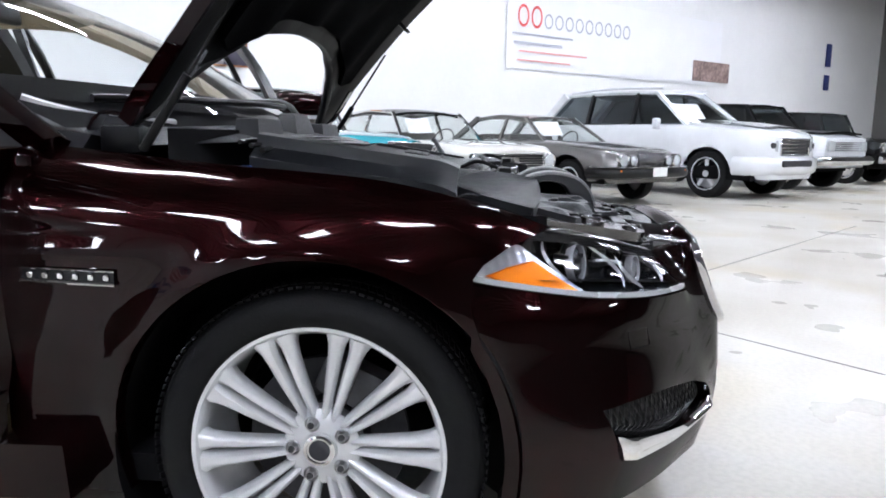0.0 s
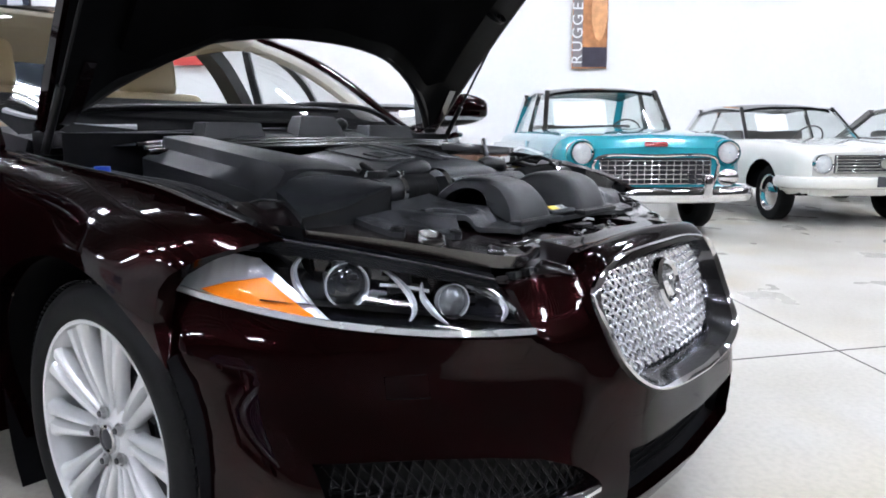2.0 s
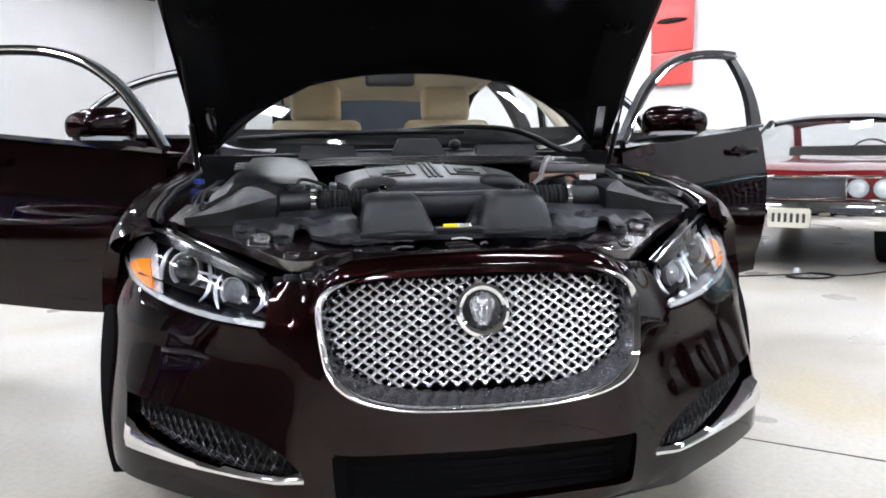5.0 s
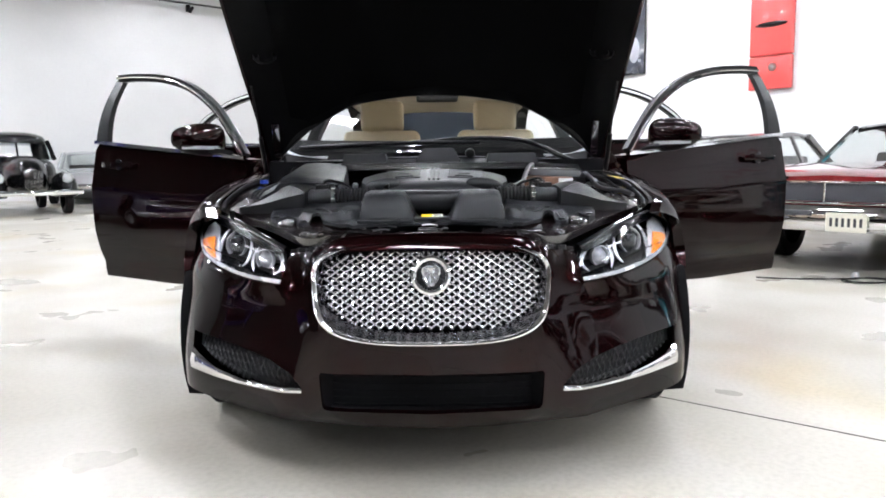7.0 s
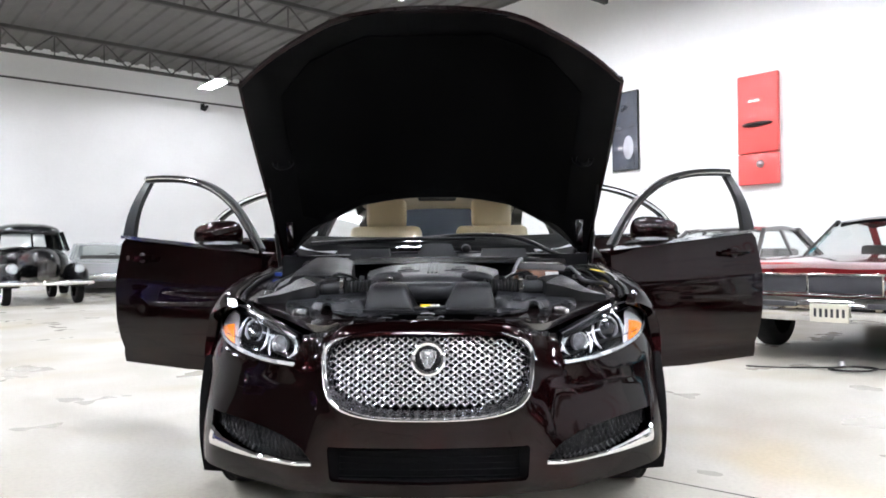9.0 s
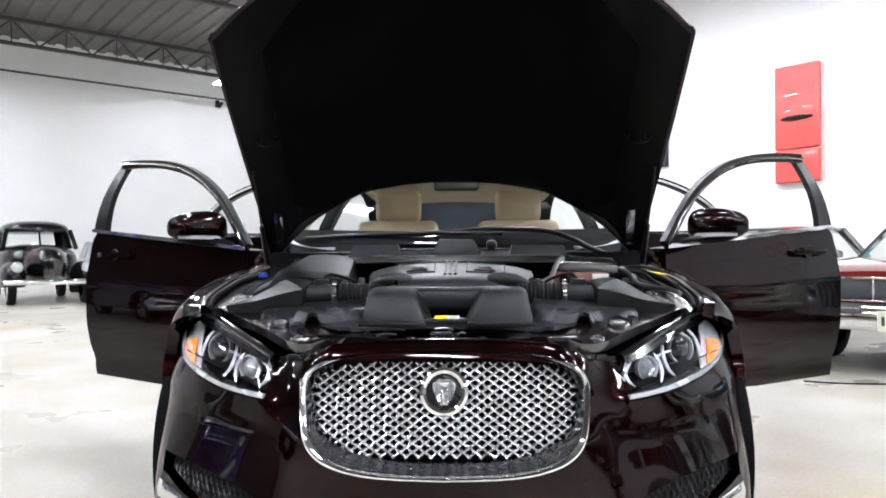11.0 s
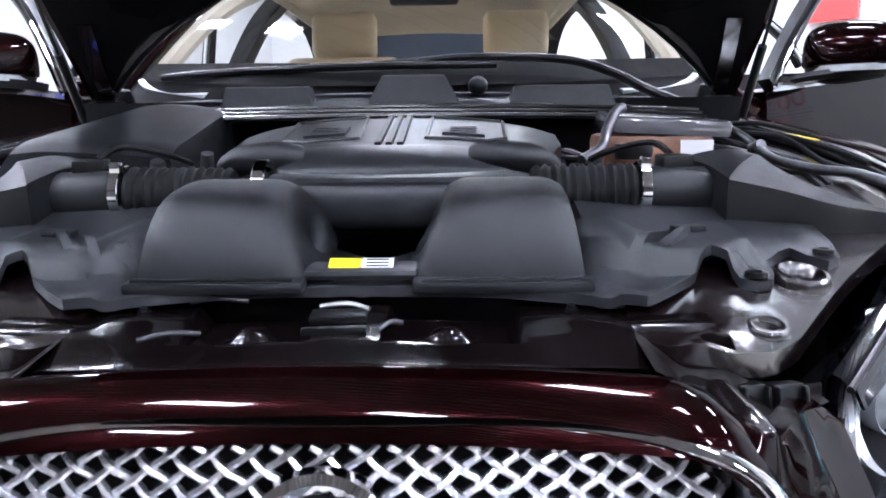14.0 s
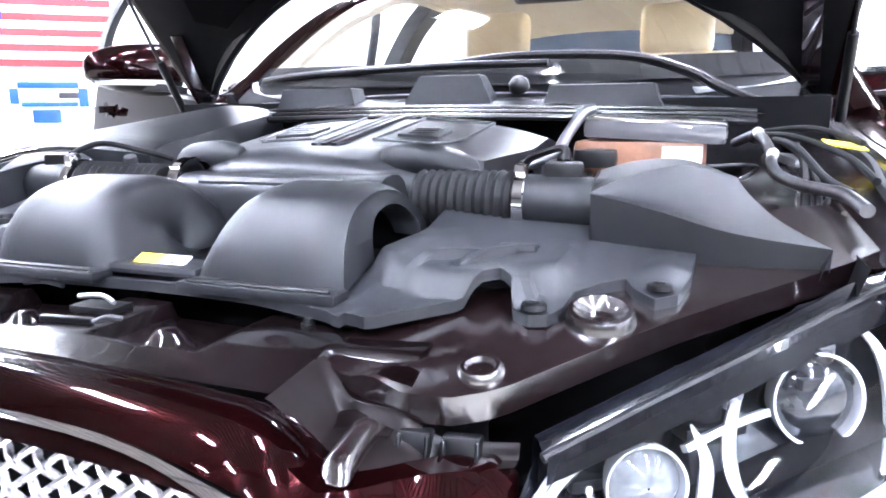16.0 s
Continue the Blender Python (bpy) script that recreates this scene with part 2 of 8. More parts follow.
def tube(bm, pts, r, seg=10, n=6, shape=None, up=(0, 0, 1)):
    """A tube along a smooth path; r: a number or a function of 0..1; shape: a section of (side, up) pairs in place of a circle."""
    path = smooth_path(pts, n) if n > 1 else [Vector(p) for p in pts]
    rings = []
    for i, p in enumerate(path):
        d = (path[min(i + 1, len(path) - 1)] - path[max(i - 1, 0)]).normalized()
        u0 = Vector(up)
        if abs(d.dot(u0)) > 0.95:
            u0 = Vector((0, 1, 0))
        s = d.cross(u0).normalized()
        u = s.cross(d)
        rr = r(i / (len(path) - 1)) if callable(r) else r
        if shape:
            rings.append([p + s * a * rr + u * b * rr for a, b in shape])
        else:
            rings.append([p + (s * math.cos(2 * math.pi * k / seg) + u * math.sin(2 * math.pi * k / seg)) * rr for k in range(seg)])
    loft(bm, rings, True, (True, True))


def keyed(keys):
    """A smooth function through (x, value) keys."""
    xs = [k[0] for k in keys]
    ys = [k[1] for k in keys]

    def f(x):
        if x <= xs[0]:
            return ys[0]
        if x >= xs[-1]:
            return ys[-1]
        i = max(j for j in range(len(xs) - 1) if xs[j] <= x)
        h = xs[i + 1] - xs[i]
        t = (x - xs[i]) / h

        def slope(j):
            if j == 0 or j == len(xs) - 1:
                a, b = (0, 1) if j == 0 else (j - 1, j)
                return (ys[b] - ys[a]) / (xs[b] - xs[a])
            a = (ys[j] - ys[j - 1]) / (xs[j] - xs[j - 1])
            b = (ys[j + 1] - ys[j]) / (xs[j + 1] - xs[j])
            return 0.0 if a * b <= 0 else 2 * a * b / (a + b)
        m0, m1 = slope(i) * h, slope(i + 1) * h
        return (2 * t ** 3 - 3 * t * t + 1) * ys[i] + (t ** 3 - 2 * t * t + t) * m0 + (-2 * t ** 3 + 3 * t * t) * ys[i + 1] + (t ** 3 - t * t) * m1
    return f


def resample(loop, step):
    out = []
    for i, p in enumerate(loop):
        q = loop[(i + 1) % len(loop)]
        n = max(1, round(math.dist(p, q) / step))
        out += [(p[0] + (q[0] - p[0]) * k / n, p[1] + (q[1] - p[1]) * k / n) for k in range(n)]
    return out


def inside(px, py, loop):
    x, y = np.asarray(px), np.asarray(py)
    res = np.zeros(x.shape, bool)
    for i in range(len(loop)):
        (x1, y1), (x2, y2) = loop[i - 1], loop[i]
        if y1 == y2:
            continue
        c = ((y1 > y) != (y2 > y)) & (x < (x2 - x1) * (y - y1) / (y2 - y1) + x1)
        res ^= c
    return res


def skin(bm, outline, holes, fn, step, flange=None, holes_flange=None):
    """A curved sheet with openings: the flat outline and holes are meshed, then carried into space by fn(u, v).
    flange: a vector by which the rim is turned in, to give the sheet its thickness."""
    from mathutils.geometry import delaunay_2d_cdt
    loops = [resample(outline, step)] + [resample(h, step) for h in holes]
    vs, es, k = [], [], 0
    for lp in loops:
        n = len(lp)
        vs += lp
        es += [(k + i, k + (i + 1) % n) for i in range(n)]
        k += n
    us, ws = [p[0] for p in outline], [p[1] for p in outline]
    gu, gv = np.meshgrid(np.arange(min(us) + step * 0.5, max(us), step), np.arange(min(ws) + step * 0.5, max(ws), step))
    gu, gv = gu.ravel(), gv.ravel()
    keep = inside(gu, gv, outline)
    for h in holes:
        keep &= ~inside(gu, gv, h)
    bx = np.array(vs)
    gu, gv = gu[keep], gv[keep]
    if len(gu):
        d = np.min((gu[:, None] - bx[None, :, 0]) ** 2 + (gv[:, None] - bx[None, :, 1]) ** 2, axis=1)
        ok = d > (0.45 * step) ** 2
        vs = vs + list(zip(gu[ok].tolist(), gv[ok].tolist()))
    v2, e2, f2, _, _, _ = delaunay_2d_cdt([Vector(p) for p in vs], es, [], 0, 1e-7)
    cu = np.array([sum(v2[i].x for i in f) / 3 for f in f2])
    cv = np.array([sum(v2[i].y for i in f) / 3 for f in f2])
    ok = inside(cu, cv, outline)
    for h in holes:
        ok &= ~inside(cu, cv, h)
    made = [bm.verts.new(fn(p.x, p.y)) for p in v2]
    faces = []
    for f, good in zip(f2, ok):
        if good:
            faces.append(bm.faces.new([made[i] for i in f]))
    if flange is not None:
        rim = [e for e in {e for f in faces for e in f.edges} if len(e.link_faces) == 1]
        r = bmesh.ops.extrude_edge_only(bm, edges=rim)
        fv = Vector(flange)
        for g in r["geom"]:
            if isinstance(g, bmesh.types.BMVert):
                g.co += fv
    bmesh.ops.delete(bm, geom=[v for v in made if v.is_valid and not v.link_faces], context="VERTS")
    return faces


def grid_sheet(bm, nu, nv, fn, flip=False):
    """A sheet of nu x nv cells by fn(u, v) with u, v in 0..1."""
    vs = [[bm.verts.new(fn(i / nu, j / nv)) for j in range(nv + 1)] for i in range(nu + 1)]
    for i in range(nu):
        for j in range(nv):
            q = (vs[i][j], vs[i + 1][j], vs[i + 1][j + 1], vs[i][j + 1])
            bm.faces.new(q if not flip else q[::-1])
    return vs


def bm_new():
    return bmesh.new()


# ---- the hall ----
bm = bm_new()
LA, LB = A_MAX - A_MIN, B_MAX - B_MIN
bmesh.ops.create_grid(bm, x_segments=2, y_segments=2, size=0.5, matrix=Matrix.LocRotScale(((A_MIN + A_MAX) / 2, (B_MIN + B_MAX) / 2, 0), None, (LA, LB, 1)))
floor = solo("floor", bm, CONCRETE, "pale stained polished concrete floor with saw-cut joints", "floor", HALL, kind="structure", smooth=False)

for nm, size, at in (("wall_east", (0.3, LB + 0.6, CEIL + 0.4), (A_MAX + 0.15, (B_MIN + B_MAX) / 2, CEIL / 2 + 0.1)),
                     ("wall_west", (0.3, LB + 0.6, CEIL + 0.4), (A_MIN - 0.15, (B_MIN + B_MAX) / 2, CEIL / 2 + 0.1)),
                     ("wall_north", (LA, 0.3, CEIL + 0.4), ((A_MIN + A_MAX) / 2, B_MAX + 0.15, CEIL / 2 + 0.1)),
                     ("wall_south", (LA, 0.3, CEIL + 0.4), ((A_MIN + A_MAX) / 2, B_MIN - 0.15, CEIL / 2 + 0.1))):
    bm = bm_new()
    box(bm, size, pose(*at))
    # west and south walls are unseen; their dark colour stands in for missing light
    dim = nm in ("wall_west", "wall_south")
    solo(nm, bm, WALL_UNLIT if dim else WALL, "unseen rear wall, coloured dark for the unlit back of the hall" if dim else "white painted warehouse wall", "wall", HALL, kind="structure", smooth=False)

# ribbed steel deck
bm = bm_new()
n = int(LA / 0.45)
prof = []
for i in range(n):
    x0 = A_MIN + i * LA / n
    w = LA / n
    prof += [(x0, 0.0), (x0 + w * 0.42, 0.0), (x0 + w * 0.5, 0.06), (x0 + w * 0.92, 0.06)]
prof.append((A_MAX, 0.0))
loft(bm, [[Vector((x, B_MIN, CEIL + z)) for x, z in prof], [Vector((x, B_MAX, CEIL + z)) for x, z in prof]], closed=False)
solo("ceiling", bm, DECK, "dark ribbed steel roof deck", "ceiling", HALL, kind="structure", smooth=False)


def roof_truss(length):
    t = thing("roof_truss", "dark steel open-web roof truss under the deck", "truss", group="roof trusses", kind="structure")
    for nm, z, w, h in (("top_chord", 0.62, 0.14, 0.10), ("bottom_chord", 0.0, 0.12, 0.09)):
        bm = bm_new()
        box(bm, (length, w, h), pose(0, 0, z), 0.01, 1)
        part(nm, bm, TRUSS, t)
    bm = bm_new()
    n = int(length / 0.62)
    for i in range(n):
        x0, x1 = -length / 2 + i * length / n, -length / 2 + (i + 1) * length / n
        za, zb = (0.02, 0.6) if i % 2 else (0.6, 0.02)
        tube(bm, [(x0, 0, za), (x1, 0, zb)], 0.022, 6, 1)
        if i % 2:
            tube(bm, [(x1, 0, 0.02), (x1, 0, 0.6)], 0.016, 6, 1)
    part("web", bm, TRUSS, t)
    return t


t0 = roof_truss(LA - 0.1)
t0.matrix_world = hall((A_MIN + A_MAX) / 2, 19.6, CEIL - 0.75)
for b in (13.6, 7.6, 1.6, -4.4, -10.4, -16.4, -22.4):
    copy_thing(t0, hall((A_MIN + A_MAX) / 2, b, CEIL - 0.75))
bm = bm_new()
for a, b0 in ((-6.5, 0),):
    tube(bm, [(A_MIN + 0.2, 21.4, CEIL - 1.05), (A_MAX - 0.2, 21.4, CEIL - 1.05)], 0.03, 8, 1)
solo("sprinkler_pipe", bm, TRUSS, "thin dark steel pipe along the top of the wall", "pipe", HALL)

# high-bay lights: housing and glowing tubes
TUBE = mat("lit_tube", (1, 1, 1), 0.5, var=0, emit=((0.89, 0.95, 1.0), 165.0))
HOUSE = mat("white_lamp_housing", (0.75, 0.75, 0.74), 0.4, var=0.03)


def high_bay():
    t = thing("high_bay_light", "long white high-bay light with lit tubes", "lamp", group="ceiling lights")
    bm = bm_new()
    prof = [(-0.24, 0.0), (-0.17, 0.09), (0.17, 0.09), (0.24, 0.0), (0.23, 0.0), (0.16, 0.08), (-0.16, 0.08), (-0.23, 0.0)]
    loft(bm, [[Vector((x, y, z)) for x, z in prof] for y in (-0.65, 0.65)], True, (True, True))
    part("housing", bm, HOUSE, t, smooth=False)
    for x in (-0.15, -0.05, 0.05, 0.15):
        bm = bm_new()
        cyl(bm, 0.02, 0.02, 1.24, pose(x, 0, 0.035, 90), 8)
        part("tube", bm, TUBE, t)
    for y in (-0.5, 0.5):
        bm = bm_new()
        tube(bm, [(0, y, 0.09), (0, y, 0.9)], 0.006, 5, 1)
        part("hanger", bm, TRUSS, t)
    return t


lamp0 = high_bay()
lamp0.matrix_world = hall(-3.6, -20.0, CEIL - 0.95)
for ia, a in enumerate((-3.6, 1.8, 7.2)):
    for ib, b in enumerate((-20.0, -16.75, -13.5, -10.25, -7.0, -3.75, -0.5, 2.75, 6.0, 9.25, 12.5)):
        if (ia or ib) and not (ia == 2 and b > 12.0):
            copy_thing(lamp0, hall(a, b, CEIL - 0.95))
# after the first, lamps near b = 19 are added to brighten the north wall
for a, b in ((7.38, 19.36), (-9.0, -13.5), (-9.0, -3.5), (-9.0, 6.0), (-9.0, 12.5), (-3.6, 15.75), (-9.0, 19.0), (-3.6, 19.36), (-6.3, 19.3), (-1.0, 19.36)):
    copy_thing(lamp0, hall(a, b, CEIL - 0.95))
REFLECTOR = mat("bright_lamp_reflector", (0.93, 0.94, 0.96), 0.10, 0.85, var=0.04, coat=0.6)

# ---- the other cars ----
def paint(name, c, metal=0.15, rough=0.25):
    return mat(name, c, rough, metal, coat=1.0, var=0.06, scale=3)


TEAL = paint("teal_paint", (0.02, 0.30, 0.36))
TEAL_W = paint("pale_teal_paint", (0.45, 0.62, 0.66))
CREAM = paint("cream_white_paint", (0.72, 0.71, 0.66), 0.0)
GREYP = paint("grey_metallic_paint", (0.16, 0.155, 0.15), 0.5)
WHITEP = paint("white_paint", (0.75, 0.77, 0.79), 0.0)
BLACKP = mat("black_paint", (0.004, 0.004, 0.0045), 0.25, 0.0, coat=0.22, var=0.06, scale=3, spec=0.12)
REDP = paint("maroon_paint", (0.16, 0.012, 0.014), 0.2)
TINT = clear("tinted_glass", (0.10, 0.115, 0.125), 1.4, 1)
SHEET = mat("white_paper", (0.85, 0.85, 0.84), 0.7, var=0.02)
LAMPGLASS = mat("sealed_beam_glass", (0.60, 0.63, 0.64), 0.12, 0.35, var=0.1, scale=40)
WHITEWALL = mat("whitewall_rubber", (0.6, 0.6, 0.58), 0.6)
DARK_SEAT = mat("dark_vinyl_seat", (0.06, 0.055, 0.05), 0.5)


def wheel_simple(parent, x, y, r, w, s, rim_mat, style="hubcap", white=False):
    """A road wheel: tyre, rim or hubcap, under the car."""
    m = pose(x, y, r, 0, 90 * s, 0)
    bm = bm_new()
    h = w / 2
    lathe(bm, [(r * 0.62, -h), (r * 0.80, -h * 1.05), (r * 0.95, -h * 0.95), (r, -h * 0.7), (r, h * 0.7), (r * 0.95, h * 0.95),
               (r * 0.80, h * 1.05), (r * 0.62, h * 0.9), (r * 0.60, h * 0.4)], m, 36)
    tyre = part("tyre", bm, RUBBER, parent)
    if white:
        bm = bm_new()
        lathe(bm, [(r * 0.68, h * 1.0), (r * 0.74, h * 1.075), (r * 0.82, h * 1.05)], m, 36)
        part("whitewall", bm, WHITEWALL, tyre)
    bm = bm_new()
    lathe(bm, [(r * 0.66, h * 0.95), (r * 0.62, h * 0.98), (r * 0.56, h * 0.7), (r * 0.50, h * 0.6), (r * 0.42, h * 0.75), (r * 0.2, h * 0.95), (0.001, h * 1.0)]
          if style == "hubcap" else [(r * 0.70, h * 0.95), (r * 0.66, h * 0.98), (r * 0.62, h * 0.6), (r * 0.6, -h * 0.2), (0.001, -h * 0.2)], m, 36)
    if style != "hubcap":
        for k in range(5):
            a = 72 * k
            box(bm, (r * 0.58, r * 0.17, h * 0.22), m @ pose(0, 0, h * 0.72, 0, 0, a) @ pose(r * 0.36, 0, 0), 0.01, 1)
        cyl(bm, r * 0.16, r * 0.13, h * 0.3, m @ pose(0, 0, h * 0.8), 16)
    part("rim", bm, rim_mat, parent)


def old_car(name, label, m, body, P, group="parked cars"):
    """A parked car, its nose towards -y, the origin on the ground under its front axle.
    P: sizes; wid, deck and belt are functions of y through keys."""
    car = thing(name, label, "car", m, group)
    wid, top, belt, low = keyed(P["wid"]), keyed(P["top"]), keyed(P["belt"]), keyed(P["low"])
    y0, y1 = P["y0"], P["y1"]
    R, wb = P["r"], P["wb"]
    crown = P.get("crown", 0.05)
    lean = P.get("lean", 0.86)
    arch = P.get("arch", 1.22) * R
    N = 64

    def ring(y):
        w, t, b, l = wid(y), top(y), belt(y), low(y)
        half = [(w * 0.90, l), (w * 0.97, l + 0.05), (w * 0.995, l + 0.3 * (b - l)), (w, l + 0.5 * (b - l)), (w * 0.995, l + 0.68 * (b - l)), (w * 0.975, l + 0.86 * (b - l)),
                (w * 0.945, b - 0.02), (w * lean + 0.02, b + 0.3 * (t - b) + 0.01), (w * 0.74, b + 0.75 * (t - b)), (w * 0.4, t - crown * 0.25), (0.0, t)]
        return half
    bm = bm_new()
    stations = [y0 + (y1 - y0) * i / N for i in range(N + 1)]
    rows = []
    for y in stations:
        h = ring(y)
        full = [(x, z) for x, z in h] + [(-x, z) for x, z in h[-2::-1]]
        # finer steps up the sides
        rows.append([Vector((x, y, z)) for x, z in full])
    for r in rows:
        for axle in (0.0, wb):
            for v in r:
                if abs(v.x) > 0.5 * P["track"]:
                    d = math.hypot(v.y - axle, v.z - R)
                    if 1e-4 < d < arch and v.z < R + arch:
                        pass
    vs = loft(bm, rows, closed=False, caps=(False, False))
    kill = []
    for f in bm.faces:
        for axle in (0.0, wb):
            if all(math.hypot(v.co.y - axle, v.co.z - R) < arch and abs(v.co.x) > 0.4 for v in f.verts):
                kill.append(f)
    bmesh.ops.delete(bm, geom=list(set(kill)), context="FACES")
    for v in bm.verts:
        for axle in (0.0, wb):
            dy, dz = v.co.y - axle, v.co.z - R
            d = math.hypot(dy, dz)
            if abs(v.co.x) > 0.4 and 0.02 < d < arch:
                k = arch / d
                v.co.y, v.co.z = axle + dy * k, max(R + dz * k, P["low"][0][1])
    # nose and tail
    for st, rev in ((vs[0], True), (vs[-1], False)):
        live = [v for v in st if v.is_valid]
        if len(live) > 3:
            try:
                bm.faces.new(live[::-1] if rev else live)
            except ValueError:
                pass
    part("body", bm, body, car)
    bm = bm_new()
    box(bm, (P["track"] * 0.98, (y1 - y0) * 0.94, 0.22), pose(0, (y0 + y1) / 2, P["low"][0][1] + 0.09))
    for axle in (0.0, wb):
        box(bm, (P["track"] - 0.26, arch * 2.0, arch * 0.9), pose(0, axle, R + arch * 0.42))
    part("underbody", bm, VOID, car, smooth=False)
    # greenhouse
    ya, yb, yc, yd = P["cab"]
    zr, wr = P["roof_z"], P["roof_w"]

    def base(y):
        return wid(y) * lean * 0.99, belt(y) + 0.01
    bm = bm_new()

    def roof(u, v):
        y = yb + (yc - yb) * v
        s = 2 * u - 1
        return Vector((s * wr * (1 - 0.06 * (2 * v - 1) ** 2), y, zr - 0.05 * abs(s) ** 3 - 0.05 * (2 * v - 1) ** 2))
    grid_sheet(bm, 12, 10, roof)
    r = bmesh.ops.extrude_face_region(bm, geom=bm.faces[:])
    for g in r["geom"]:
        if isinstance(g, bmesh.types.BMVert):
            g.co.z -= 0.035
    part("roof", bm, P.get("roof_mat", body), car)
    glass = P.get("glass", GLASS)
    wa, za = base(ya)
    wd, zd = base(yd)
    ztop = zr - 0.10

    def pane(nm, q, mm=None, bulge=0.0, axis=1):
        b2 = bm_new()
        q = [Vector(p) for p in q]

        def f(u, v):
            p = (q[0] * (1 - u) + q[1] * u) * (1 - v) + (q[3] * (1 - u) + q[2] * u) * v
            p[axis] += bulge * (1 - (2 * u - 1) ** 2)
            return p
        grid_sheet(b2, 8, 3, f)
        ob = part(nm, b2, mm or glass, car)
        ob.visible_shadow = False
        return ob
    pane("windscreen", [(-wa * 0.93, ya, za), (wa * 0.93, ya, za), (wr * 0.93, yb, ztop), (-wr * 0.93, yb, ztop)], bulge=-P.get("wrap", 0.10))
    pane("rear_window", [(-wd * 0.9, yd, zd), (wd * 0.9, yd, zd), (wr * 0.93, yc, ztop), (-wr * 0.93, yc, ztop)], bulge=0.08)
    mids = P.get("pillars", ((yb + yc) / 2,))
    sq = [(-1, -0.7), (1, -0.7), (1, 0.7), (-1, 0.7)]
    pr = P.get("pillar_r", 0.028)
    pm = P.get("pillar_mat", body)
    for s in (-1, 1):
        posts = [("front_pillar", [(s * wa * 0.95, ya, za - 0.02), (s * wr * 0.97, yb, ztop + 0.03)], pr, pm), ("rear_pillar", [(s * wd * 0.95, yd, zd - 0.02), (s * wr * 0.97, yc, ztop + 0.03)], pr * P.get("rear_k", 1.8), pm)]
        for ym in mids:
            wm, zm = base(ym)
            posts.append(("centre_pillar", [(s * wm * 0.99, ym, zm - 0.02), (s * wr * 0.97, ym, ztop + 0.02)], P.get("mid_r", pr), P.get("mid_mat", pm)))
        posts.append(("roof_rail", smooth_path([(s * wr * 0.97, yb, ztop + 0.02), (s * wr * 0.99, (yb + yc) / 2, ztop + 0.06), (s * wr * 0.97, yc, ztop + 0.02)], 5), pr * 0.8, pm))
        for nm, pts, rr, mm in posts:
            bm = bm_new()
            tube(bm, pts, rr, 6, 1, sq if nm != "roof_rail" else None)
            part(nm, bm, mm, car)
    edges = [ya + 0.1] + list(mids) + [yd - 0.1]
    for s in (-1, 1):
        for i in range(len(edges) - 1):
            ea, eb = edges[i], edges[i + 1]
            ta = max(ea, yb) if i == 0 else ea
            tb = min(eb, yc) if i == len(edges) - 2 else eb
            (w1, z1), (w2, z2) = base(ea), base(eb)
            pane("side_window", [(s * w1 * 0.985, ea, z1), (s * w2 * 0.985, eb, z2), (s * wr * 0.97, tb, ztop + 0.03), (s * wr * 0.97, ta, ztop + 0.03)], P.get("side_glass", glass), 0.0, 0)
    # seats and wheel inside
    for yy in P.get("seats", (0.45, 0.75)):
        ys = ya + (yd - ya) * yy
        bm = bm_new()
        box(bm, (wr * 1.75, 0.16, 0.5), pose(0, ys, za - 0.12, -12), 0.05)
        box(bm, (wr * 1.75, 0.5, 0.16), pose(0, ys - 0.28, za - 0.38), 0.05)
        part("seat", bm, P.get("seat_mat", DARK_SEAT), car)
    bm = bm_new()
    lathe(bm, [(0.19 + 0.011 * math.cos(a * math.pi / 4), 0.011 * math.sin(a * math.pi / 4)) for a in range(8)], pose(0.36, ya + 0.55, za + 0.02, -60), 28, True)
    tube(bm, [(0.17, ya + 0.55, za + 0.02), (0.55, ya + 0.55, za + 0.02)], 0.012, 6, 1)
    part("steering_wheel", bm, P.get("steer_mat", DARK_SEAT), car)
    # wheels
    tw = P["track"] / 2
    for s in (-1, 1):
        for axle in (0.0, wb):
            wheel_simple(car, s * (tw - P["tyre_w"] / 2), axle, R, P["tyre_w"], s, P.get("rim_mat", CHROME), P.get("rim", "hubcap"), P.get("white", False))
    return car


def bumper(car, pts, h, d, material=CHROME, name="bumper"):
    bm = bm_new()
    sec = [(-0.5, -0.42), (-0.5, 0.42), (-0.2, 0.5), (0.3, 0.38), (0.5, 0.12), (0.5, -0.12), (0.3, -0.38), (-0.2, -0.5)]
    tube(bm, pts, 1.0, 8, 8, [(a * d, b * h) for a, b in sec])
    return part(name, bm, material, car)


def round_lamp(car, x, y, z, r, ring=CHROME, tilt=0, name="headlight"):
    bm = bm_new()
    m = pose(x, y, z, 90 + tilt)
    lathe(bm, [(r * 1.22, -0.06), (r * 1.22, 0.0), (r * 1.1, 0.022), (r * 0.98, 0.012), (r * 0.96, -0.01)], m, 28)
    hl = part(name, bm, ring, car)
    bm = bm_new()
    lathe(bm, [(r * 0.97, -0.005), (r * 0.8, 0.014), (r * 0.5, 0.026), (0.002, 0.032)], m, 28)
    part("lens", bm, LAMPGLASS, hl)
    return hl


def bars(name, car, material, items, bevel=0.004):
    """One part a bar: (x, y, z, sx, sy, sz)."""
    for x, y, z, sx, sy, sz in items:
        bm = bm_new()
        box(bm, (sx, sy, sz), pose(x, y, z), min(bevel, sz * 0.3, sx * 0.3, sy * 0.3), 1)
        part(name, bm, material, car)


